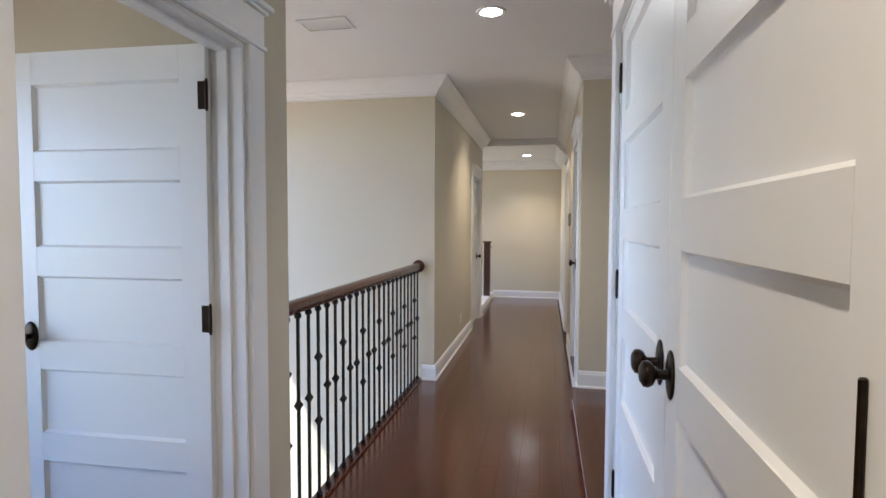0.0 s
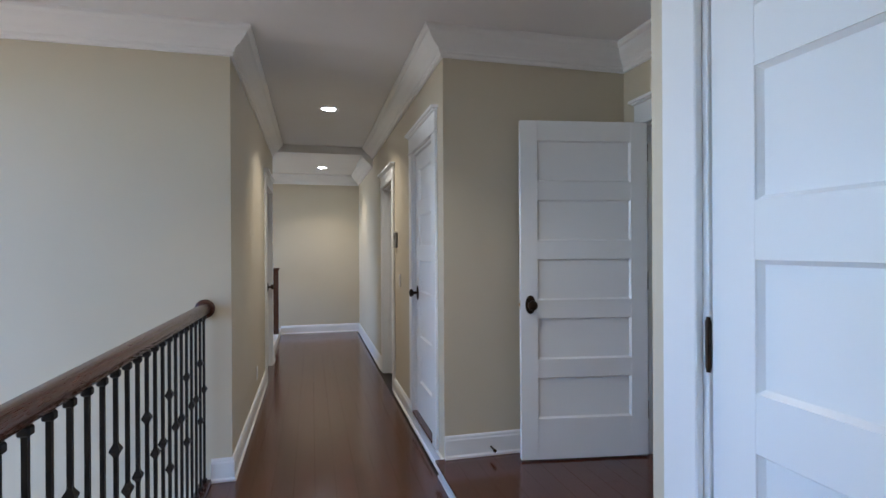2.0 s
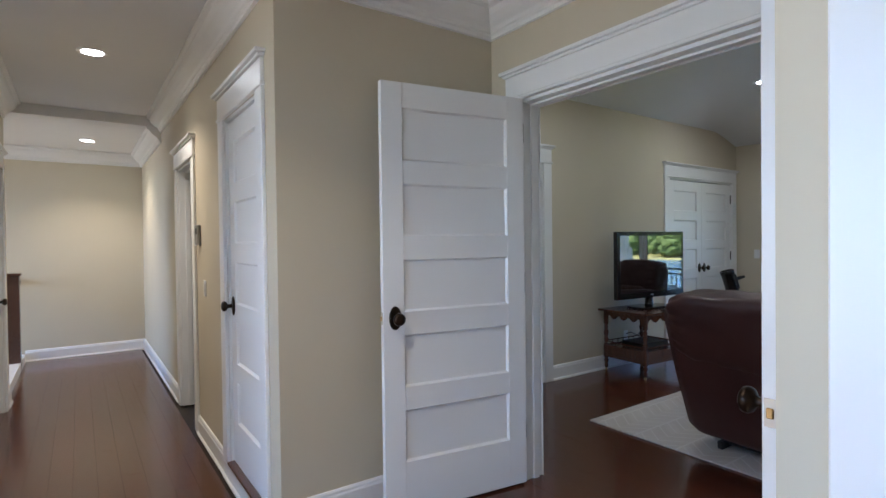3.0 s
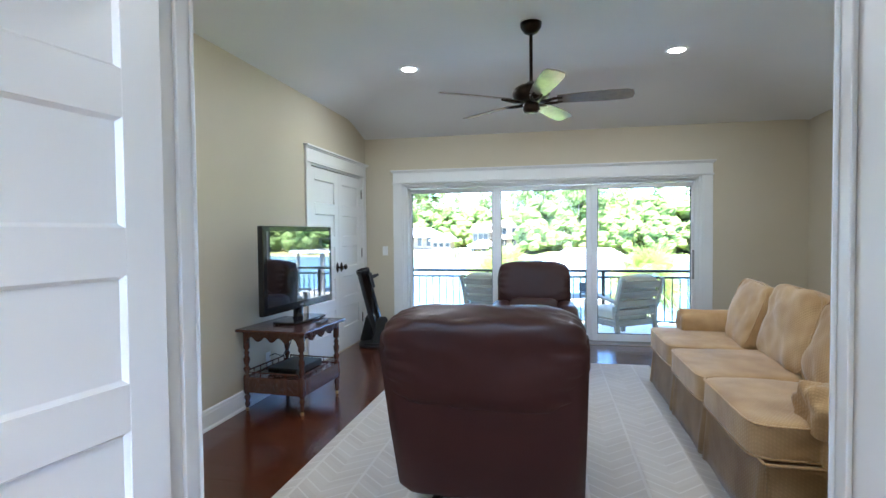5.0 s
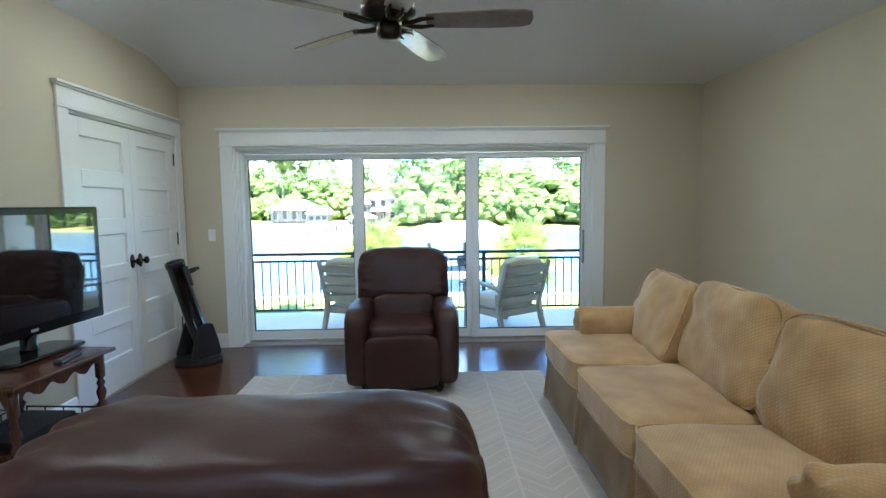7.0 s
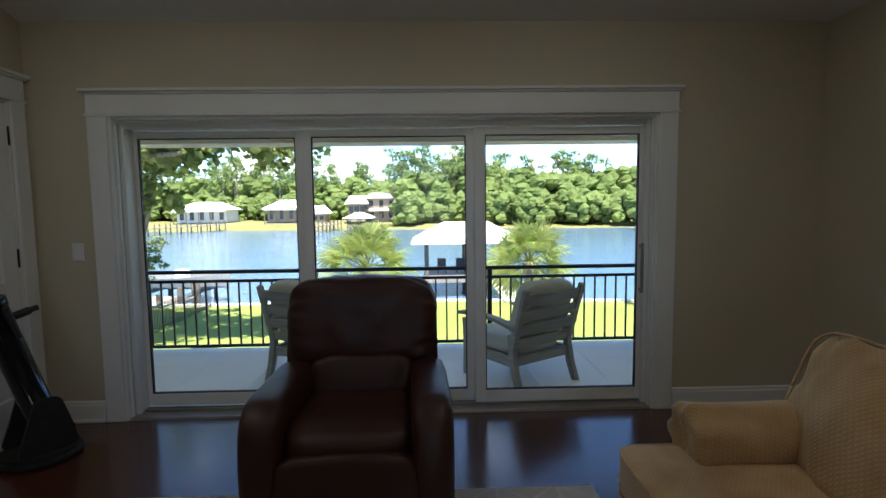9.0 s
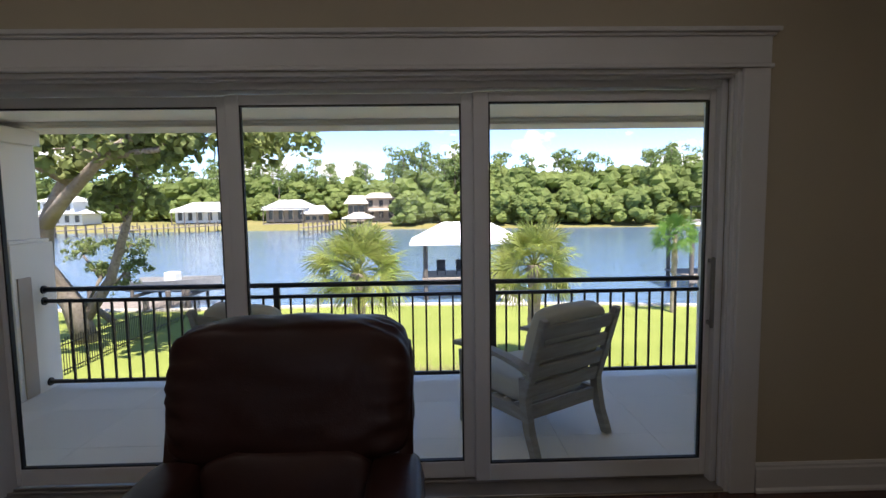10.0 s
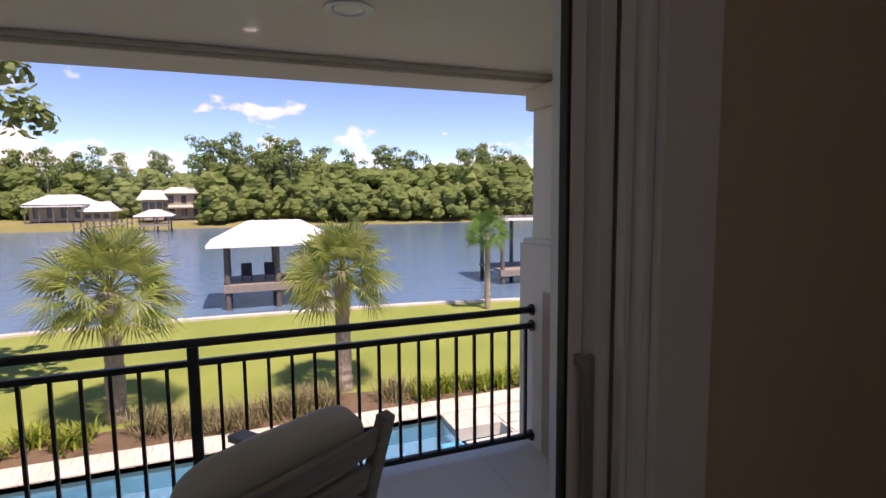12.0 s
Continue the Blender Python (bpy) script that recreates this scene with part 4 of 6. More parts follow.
# ---- rug ----
def rug_mat():
    m, n, l, p = node_mat("ivory_chevron_rug")
    tc = n.new("ShaderNodeTexCoord")
    sp = n.new("ShaderNodeSeparateXYZ")
    l.new(tc.outputs["Object"], sp.inputs["Vector"])

    def op(kind, a, b=None):
        o = n.new("ShaderNodeMath")
        o.operation = kind
        for i, v in enumerate((a, b)):
            if v is None:
                continue
            if isinstance(v, (int, float)):
                o.inputs[i].default_value = v
            else:
                l.new(v, o.inputs[i])
        return o.outputs[0]
    col = op("MULTIPLY", sp.outputs["Y"], 1 / 0.30)
    tri = op("ABSOLUTE", op("SUBTRACT", op("FRACT", col), 0.5))
    along = op("ADD", op("MULTIPLY", sp.outputs["X"], 1 / 0.105), op("MULTIPLY", tri, 2.6))
    f = op("FRACT", along)
    line = op("LESS_THAN", op("ABSOLUTE", op("SUBTRACT", f, 0.5)), 0.06)
    seam = op("LESS_THAN", tri, 0.025)
    edge = op("MAXIMUM", line, seam)
    no = n.new("ShaderNodeTexNoise")
    no.inputs["Scale"].default_value = 90
    no.inputs["Detail"].default_value = 4
    l.new(tc.outputs["Object"], no.inputs["Vector"])
    cell = n.new("ShaderNodeTexWhiteNoise")
    cell.noise_dimensions = "2D"
    cx = n.new("ShaderNodeCombineXYZ")
    l.new(op("FLOOR", along), cx.inputs["X"])
    l.new(op("FLOOR", op("MULTIPLY", sp.outputs["Y"], 1 / 0.15)), cx.inputs["Y"])
    l.new(cx.outputs["Vector"], cell.inputs["Vector"])
    mx = n.new("ShaderNodeMix")
    mx.data_type = "RGBA"
    mx.inputs["A"].default_value = (0.45, 0.41, 0.355, 1)
    mx.inputs["B"].default_value = (0.50, 0.46, 0.405, 1)
    l.new(cell.outputs["Value"], mx.inputs["Factor"])
    m2 = n.new("ShaderNodeMix")
    m2.data_type = "RGBA"
    m2.inputs["B"].default_value = (0.57, 0.54, 0.49, 1)
    l.new(mx.outputs["Result"], m2.inputs["A"])
    l.new(op("MULTIPLY", edge, 0.85), m2.inputs["Factor"])
    l.new(m2.outputs["Result"], p.inputs["Base Color"])
    p.inputs["Roughness"].default_value = 0.95
    p.inputs["Sheen Weight"].default_value = 0.2
    h = op("ADD", op("MULTIPLY", edge, -0.7), op("MULTIPLY", no.outputs["Fac"], 0.6))
    b = n.new("ShaderNodeBump")
    b.inputs["Strength"].default_value = 0.6
    b.inputs["Distance"].default_value = 0.004
    l.new(h, b.inputs["Height"])
    l.new(b.outputs["Normal"], p.inputs["Normal"])
    return m


tagged(part("area_rug", B(2.81, 6.02, 2.375, 4.725, 0.0005, 0.012, 0.004), rug_mat()), "ivory area rug with a carved chevron pattern", "rug")


# ---- television and its stand ----
M_PLASTIC = surface("gloss_black_plastic", (0.008, 0.008, 0.009), (0.012, 0.012, 0.013), 0.12, scale=8, bump=0.0, rough_var=0.03)
M_MATTE = surface("matte_black_plastic", (0.014, 0.014, 0.015), (0.022, 0.022, 0.023), 0.5, scale=20)
mscr, ns, ls, ps = node_mat("dark_screen_glass")
ps.inputs["Base Color"].default_value = (0.004, 0.005, 0.006, 1)
ps.inputs["Roughness"].default_value = 0.03
ps.inputs["IOR"].default_value = 2.2
ps.inputs["Specular IOR Level"].default_value = 1.0
ps.inputs["Coat Weight"].default_value = 1.0
ps.inputs["Coat Roughness"].default_value = 0.02
TOP_Z = 0.63


def tv_stand(m):
    """A turned-leg two-tier tea cart; x along its length, y towards its front."""
    s = root("tv_stand", m, "cherry wooden two-tier stand with turned legs", "table")
    bm = bmesh.new()
    box(bm, -0.03, 0.635, -0.03, 0.56, TOP_Z - 0.022, TOP_Z, 0.008, 2)
    part("tabletop", bm, M_CHERRY, s)

    def apron(along, c, lo, hi):
        n = 28
        pts = []
        for i in range(n + 1):
            t = i / n
            u = lo + (hi - lo) * t
            d = 0.055 + 0.018 * math.cos(t * 2 * math.pi * 4) + (0.022 if t < 0.06 or t > 0.94 else 0)
            pts.append((u, TOP_Z - 0.022 - d))
        bm = bmesh.new()
        prism(bm, pts + [(hi, TOP_Z - 0.0225), (lo, TOP_Z - 0.0225)], along, c, c + 0.016)
        part("apron", bm, M_CHERRY, s, "scalloped apron")
    apron("y", 0.012, 0.02, 0.585)
    apron("y", 0.502, 0.02, 0.585)
    apron("x", 0.005, 0.03, 0.50)
    apron("x", 0.584, 0.03, 0.50)
    leg = [(0.014, 0.03), (0.020, 0.06), (0.013, 0.075), (0.022, 0.10), (0.022, 0.115), (0.012, 0.125), (0.024, 0.140), (0.024, 0.272), (0.012, 0.285), (0.021, 0.31), (0.026, 0.325), (0.014, 0.345), (0.022, 0.375), (0.025, 0.40), (0.014, 0.425), (0.022, 0.445), (0.012, 0.465), (0.024, 0.48), (0.024, TOP_Z - 0.024)]
    for x in (0.03, 0.575):
        for y in (0.03, 0.50):
            bm = bmesh.new()
            lathe(bm, leg, 14, Matrix.Translation((x, y, 0)))
            l = part("leg", bm, M_CHERRY, s, "bobbin-turned leg", smooth=True)
            bm = bmesh.new()
            lathe(bm, [(0.006, 0.0), (0.012, 0.004), (0.013, 0.016), (0.007, 0.031)], 10, Matrix.Translation((x, y, 0)))
            part("caster", bm, M_BRASS, l, "small brass caster", smooth=True)
    for q in ((0.01, 0.595, 0.01, 0.022), (0.01, 0.595, 0.508, 0.52), (0.01, 0.022, 0.0225, 0.5075), (0.583, 0.595, 0.0225, 0.5075)):
        part("tray_side", B(*q, 0.145, 0.265, 0.003), M_CHERRY, s)
    part("lower_shelf", B(0.0225, 0.5825, 0.0225, 0.5075, 0.245, 0.258), M_CHERRY, s)
    for a in ((0.05, 0.555, 0.012, 0.020), (0.05, 0.555, 0.510, 0.518), (0.012, 0.020, 0.05, 0.48), (0.585, 0.593, 0.05, 0.48)):
        g = part("gallery_rail", B(*a, 0.296, 0.306, 0.002), M_CHERRY, s, "thin gallery rail")
        n = 7 if a[1] - a[0] > 0.3 else 5
        for i in range(n):
            t = i / (n - 1)
            bm = bmesh.new()
            x = a[0] + 0.004 + (a[1] - a[0] - 0.008) * (t if a[1] - a[0] > 0.3 else 0.5)
            y = a[2] + 0.004 + (a[3] - a[2] - 0.008) * (t if a[3] - a[2] > 0.3 else 0.5)
            rod(bm, (x, y, 0.265), (x, y, 0.296), 0.004, n=6)
            part("spindle", bm, M_CHERRY, g)
    return s


STAND = pose(4.085, 5.105, 0, 0, 0, -4.2)
tv_stand(STAND)


def television(m):
    """Faces -y; x across; origin under the middle of its foot."""
    t = root("television", m, "flat black television switched off, reflecting the windows", "television")
    bm = bmesh.new()
    box(bm, -0.515, 0.515, -0.018, 0.028, 0.105, 0.775, 0.008, 2)
    box(bm, -0.40, 0.40, 0.028, 0.065, 0.16, 0.70, 0.015, 2)
    part("body", bm, M_PLASTIC, t)
    part("screen", B(-0.470, 0.470, -0.0205, -0.0182, 0.165, 0.735), mscr, t, "glossy dark screen")
    bm = bmesh.new()
    lathe(bm, [(0.045, 0.018), (0.04, 0.04), (0.038, 0.13)], 16, Matrix.Translation((0, 0.02, 0)))
    part("neck", bm, M_PLASTIC, t, smooth=True)
    bm = bmesh.new()
    pad(bm, 0.50, 0.25, 0.022, Matrix.Translation((0, 0.0, 0.012)), 6, 0, 0, 8)
    part("foot", bm, M_PLASTIC, t, "glossy black foot", smooth=True)
    part("badge", B(-0.022, 0.022, -0.0195, -0.0181, 0.128, 0.142), M_GREYP, t, "small plain grey badge")


TVM = pose(4.555, 5.36, TOP_Z + 0.001, 0, 0, -4.6)
television(TVM)
bx = root("media_box", STAND @ pose(0.32, 0.26, 0.259), "black set-top box on the lower shelf", "media player")
part("case", B(-0.19, 0.19, -0.13, 0.13, 0.004, 0.055, 0.004), M_MATTE, bx)
part("front_panel", B(-0.192, -0.190, -0.12, 0.12, 0.012, 0.048), M_PLASTIC, bx, "gloss front strip")
for x in (-0.15, 0.15):
    for y in (-0.1, 0.1):
        bm = bmesh.new()
        rod(bm, (x, y, 0), (x, y, 0.005), 0.012, n=8)
        part("foot", bm, M_MATTE, bx)
rc = root("remote_control", STAND @ pose(0.40, 0.06, TOP_Z, 0, 0, 12), "black remote control lying on the stand", "remote")
part("case", B(-0.10, 0.10, -0.022, 0.022, 0.001, 0.018, 0.005, 2), M_MATTE, rc)
for i in range(6):
    part("button", B(-0.08 + i * 0.027, -0.066 + i * 0.027, -0.008, 0.008, 0.018, 0.0205, 0.001), M_GREYP, rc)
bm = bmesh.new()
sweep(bm, [(4.55, 5.648, 0.322), (4.58, 5.61, 0.34), (4.62, 5.57, 0.31), (4.64, 5.52, 0.36), (4.60, 5.47, 0.45), (4.58, 5.44, 0.56), (4.58, 5.42, 0.70)], 0.004, 6)
tagged(part("power_cord", bm, M_MATTE, smooth=True), "thin black power cord behind the stand", "cable")


# ---- ceiling fan ----
def ceiling_fan(x, y):
    f = root("ceiling_fan", pose(x, y, 0.0), "dark bronze five-blade ceiling fan on a long rod", "ceiling fan")
    bm = bmesh.new()
    lathe(bm, [(0.02, 2.80), (0.05, 2.815), (0.075, 2.85), (0.08, 2.884)], 24)
    part("canopy", bm, M_BRONZE, f, smooth=True)
    bm = bmesh.new()
    rod(bm, (0, 0, 2.42), (0, 0, 2.81), 0.0125, n=12)
    part("downrod", bm, M_BRONZE, f)
    bm = bmesh.new()
    lathe(bm, [(0.03, 2.305), (0.09, 2.31), (0.125, 2.33), (0.14, 2.36), (0.135, 2.395), (0.10, 2.422), (0.05, 2.435), (0.02, 2.46)], 28)
    part("motor_housing", bm, M_BRONZE, f, smooth=True)
    bm = bmesh.new()
    lathe(bm, [(0.01, 2.225), (0.05, 2.228), (0.062, 2.25), (0.062, 2.285), (0.05, 2.3045)], 22)
    part("switch_cup", bm, M_BRONZE, f, smooth=True)
    for k in range(5):
        a = radians(-94 + 72 * k)
        m = Matrix.Rotation(a, 4, "Z") @ Matrix.Translation((0, 0, 2.315)) @ Matrix.Rotation(radians(-13), 4, "X")
        bm = bmesh.new()
        out = [(0.19, -0.055), (0.30, -0.064), (0.52, -0.074), (0.67, -0.070), (0.715, -0.055), (0.725, 0.0), (0.715, 0.055), (0.67, 0.070), (0.52, 0.074), (0.30, 0.064), (0.19, 0.055)]
        prism(bm, out, "z", -0.004, 0.004)
        bmesh.ops.transform(bm, matrix=m, verts=bm.verts[:])
        b = part("blade", bm, M_BLADE, f, "glossy grey-brown blade")
        bm = bmesh.new()
        for s in (-1, 1):
            sweep(bm, [(0.07, 0, -0.012), (0.12, 0.02 * s, -0.018), (0.17, 0.035 * s, -0.012), (0.23, 0.03 * s, -0.009)], [0.010, 0.012, 0.011, 0.006], 8)
        bmesh.ops.transform(bm, matrix=m, verts=bm.verts[:])
        part("blade_iron", bm, M_BRONZE, b, "scrolled bronze bracket", smooth=True)


M_BLADE = surface("glossy_blade", (0.20, 0.18, 0.165), (0.26, 0.235, 0.21), 0.14, scale=3, stretch=(8, 8, 1), fine=40, bump=0.02, rough_var=0.04, coat=0.6)
ceiling_fan(4.55, 3.47)


# ---- telescope ----
def telescope(m):
    """A tabletop-style reflector on a rocker base."""
    t = root("telescope", m, "black reflector telescope leaning on its rocker base", "telescope")
    bm = bmesh.new()
    lathe(bm, [(0.20, 0.012), (0.20, 0.032), (0.19, 0.036), (0.02, 0.036)], 28)
    part("ground_board", bm, M_MATTE, t, "round black base board")
    for i in range(3):
        bm = bmesh.new()
        a = i * 2.094
        rod(bm, (0.15 * math.cos(a), 0.15 * math.sin(a), 0), (0.15 * math.cos(a), 0.15 * math.sin(a), 0.013), 0.02, n=10)
        part("rubber_foot", bm, M_MATTE, t)
    bm = bmesh.new()
    lathe(bm, [(0.185, 0.040), (0.185, 0.056), (0.02, 0.058)], 28)
    part("turntable", bm, M_MATTE, t)
    for s in (-1, 1):
        bm = bmesh.new()
        prism(bm, rounded([(-0.15, 0.058), (0.15, 0.058), (0.12, 0.20), (0.07, 0.36), (-0.05, 0.36), (-0.10, 0.20)], 0.04), "y", s * 0.115 - 0.008, s * 0.115 + 0.008)
        part("side_board", bm, M_MATTE, t)
    part("front_board", B(0.125, 0.141, -0.105, 0.105, 0.058, 0.17, 0.003), M_MATTE, t)
    part("label_plate", B(0.1412, 0.143, -0.05, 0.05, 0.10, 0.13), M_GREYP, t, "plain grey label strip")
    ax = Matrix.Translation((0.0, 0, 0.30)) @ Matrix.Rotation(radians(-16), 4, "Y")
    bm = bmesh.new()
    lathe(bm, [(0.055, -0.17), (0.076, -0.16), (0.078, -0.12), (0.074, -0.118), (0.074, 0.60), (0.080, 0.602), (0.080, 0.65), (0.066, 0.652), (0.066, 0.60)], 26, ax)
    tb = part("tube", bm, M_PLASTIC, t, "glossy black optical tube", smooth=True)
    bm = bmesh.new()
    rod(bm, ax @ Vector((0.075, 0.0, 0.52)), ax @ Vector((0.15, 0.0, 0.52)), 0.022, n=14)
    rod(bm, ax @ Vector((0.15, 0.0, 0.52)), ax @ Vector((0.19, 0.0, 0.52)), 0.016, n=14)
    part("focuser", bm, M_MATTE, tb, "stubby eyepiece focuser")
    bm = bmesh.new()
    rod(bm, ax @ Vector((0.04, -0.085, 0.42)), ax @ Vector((0.04, -0.085, 0.60)), 0.014, n=12)
    part("finder_scope", bm, M_MATTE, tb)


telescope(pose(6.50, 5.38, 0, 0, 0, -35))


# ---- balcony ----
M_STUCCO = surface("cream_stucco", (0.84, 0.77, 0.64), (0.88, 0.81, 0.69), 0.85, scale=2, fine=120, bump=0.3)
M_SOFFIT = surface("painted_soffit", (0.86, 0.79, 0.66), (0.89, 0.82, 0.70), 0.7, scale=2, fine=60, bump=0.05)
M_DECK = surface("pale_balcony_tile", (0.84, 0.765, 0.645), (0.89, 0.82, 0.70), 0.55, scale=2.5, fine=90, bump=0.15, detail=8, vary=0.05)
M_TEAKGREY = surface("weathered_grey_teak", (0.26, 0.235, 0.205), (0.36, 0.335, 0.30), 0.65, scale=6, stretch=(1, 1, 6), fine=70, bump=0.25)
M_CUSHION = surface("pale_outdoor_canvas", (0.50, 0.47, 0.40), (0.56, 0.53, 0.46), 0.9, scale=5, fine=300, bump=0.3, sheen=0.2)
M_RAILM = surface("dark_bronze_railing", (0.022, 0.020, 0.020), (0.034, 0.031, 0.030), 0.4, 0.3, scale=15, fine=120, bump=0.05)
balcony = structure("balcony_floor", B(7.20, 9.08, 0.30, 6.62, -0.36, -0.107, 0.006), M_DECK, "pale tiled balcony floor with thin joints", "floor")
structure("balcony_ceiling", B(7.20, 9.25, 0.0, 6.9, 2.066, 2.24), M_SOFFIT, "smooth cream balcony soffit", "ceiling")
bm = bmesh.new()
box(bm, 8.84, 9.22, 0.0, 6.9, 2.042, 2.0655, 0.004)
box(bm, 8.86, 9.20, 0.0, 6.9, 2.020, 2.0415, 0.004)
structure("balcony_beam", bm, M_STUCCO, "cream balcony beam with stepped trim", "beam")


def column(name, y0, y1, inner):
    c = root(name, pose(0, 0, 0), "cream stucco balcony pier with a stepped base", "column", kind="structure")
    s = 0.055
    part("plinth", B(8.62, 9.08, y0, y1, -0.099, 1.12, 0.006), M_STUCCO, c)
    part("plinth_cap", B(8.635, 9.065, y0 + 0.015, y1 - 0.015, 1.12, 1.15, 0.006), M_STUCCO, c)
    part("shaft", B(8.62 + s, 9.08 - s, y0 + s, y1 - s, 1.15, 1.90, 0.006), M_STUCCO, c)
    part("capital", B(8.645, 9.055, y0 + 0.02, y1 - 0.02, 1.90, 2.0195, 0.006), M_STUCCO, c)
    a = y1 if inner > 0 else y0
    part("inset_panel", B(8.66, 8.80, min(a, a + inner * 0.012), max(a, a + inner * 0.012), -0.09, 0.86, 0.004), surface("tan_stone_" + name, (0.42, 0.33, 0.24), (0.5, 0.4, 0.3), 0.7), c, "tan stone inset panel")


column("pier_south", 0.32, 0.715, 1)
column("pier_north", 6.215, 6.60, -1)
wall("wall_balcony_south", 7.20, 8.62, 0.32, 0.45, -0.1, 2.144, along="x", label="cream stucco balcony side wall", material=M_STUCCO)
wall("wall_balcony_north", 7.20, 8.62, 6.47, 6.60, -0.1, 2.144, along="x", label="cream stucco balcony side wall", material=M_STUCCO)
wall("wall_ground_floor", 7.05, 7.20, -8, 14, -3.4, -0.36, label="cream stucco ground floor wall", material=M_STUCCO)
wall("wall_outer_south", 7.05, 7.20, -8, 0.44, -0.36, 3.4, label="cream stucco outer wall", material=M_STUCCO)
wall("wall_outer_north", 7.05, 7.20, 5.79, 14, -0.36, 3.4, label="cream stucco outer wall", material=M_STUCCO)
structure("roof_house", B(-4, 9.3, -8, 14, 3.42, 3.6), surface("grey_roofing", (0.3, 0.3, 0.31), (0.36, 0.36, 0.37), 0.6), "flat grey house roof", "roof")
for y in (1.9, 3.35, 4.8):
    c = root("balcony_downlight", pose(8.2, y, 2.0655), "round white recessed balcony light switched off", "ceiling light", "balcony lights")
    bm = bmesh.new()
    lathe(bm, [(0.06, -0.001), (0.064, -0.006), (0.085, -0.006), (0.09, -0.002), (0.09, 0.0)], 24)
    part("trim_ring", bm, M_TRIM, c, smooth=True)
    bm = bmesh.new()
    lathe(bm, [(0.059, -0.001), (0.05, -0.003), (0.004, -0.004)], 20)
    part("lens", bm, M_TRIM, c, smooth=True)
bl = root("wall_box", pose(8.40, 0.451, 0.55), "grey metal box on the balcony side wall", "electrical box")
part("housing", B(-0.05, 0.05, 0, 0.05, -0.22, 0.22, 0.006), M_GREYP, bl)
part("cover", B(-0.04, 0.04, 0.05, 0.056, -0.20, 0.20, 0.004), M_GREYP, bl)


def balcony_rail():
    r = root("balcony_railing", pose(8.925, 0, 0), "dark bronze metal balcony railing with slim pickets", "railing")
    posts = [0.76, 2.53, 4.325, 6.12]
    bm = bmesh.new()
    pts = [(0, 0.715, 0.735), (0, 6.215, 0.735)]
    rod(bm, pts[0], pts[1], 0.021, n=12)
    part("top_rail", bm, M_RAILM, r, smooth=True)
    part("mid_rail", B(-0.016, 0.016, 0.715, 6.215, 0.625, 0.655, 0.004), M_RAILM, r)
    part("bottom_rail", B(-0.018, 0.018, 0.715, 6.215, -0.048, -0.020, 0.004), M_RAILM, r)
    for y in posts[1:3]:
        part("post", B(-0.024, 0.024, y - 0.024, y + 0.024, -0.0995, 0.72, 0.004), M_RAILM, r)
    for y, s in ((0.7155, 1), (6.2145, -1)):
        for z in (0.735, 0.64, -0.034):
            bm = bmesh.new()
            rod(bm, (0, y, z), (0, y + s * 0.012, z), 0.034, n=14)
            part("flange", bm, M_RAILM, r)
    bar = None
    for a, b in zip(posts, posts[1:]):
        for i in range(0 if a == posts[0] else 1, 16):
            m = pose(0, a + (b - a) * i / 16, 0)
            if bar is None:
                bar = part("picket", B(-0.008, 0.008, -0.008, 0.008, -0.02, 0.626), M_RAILM, r)
                bar.matrix_basis = m
            else:
                share("picket", bar.data, r, m)


balcony_rail()


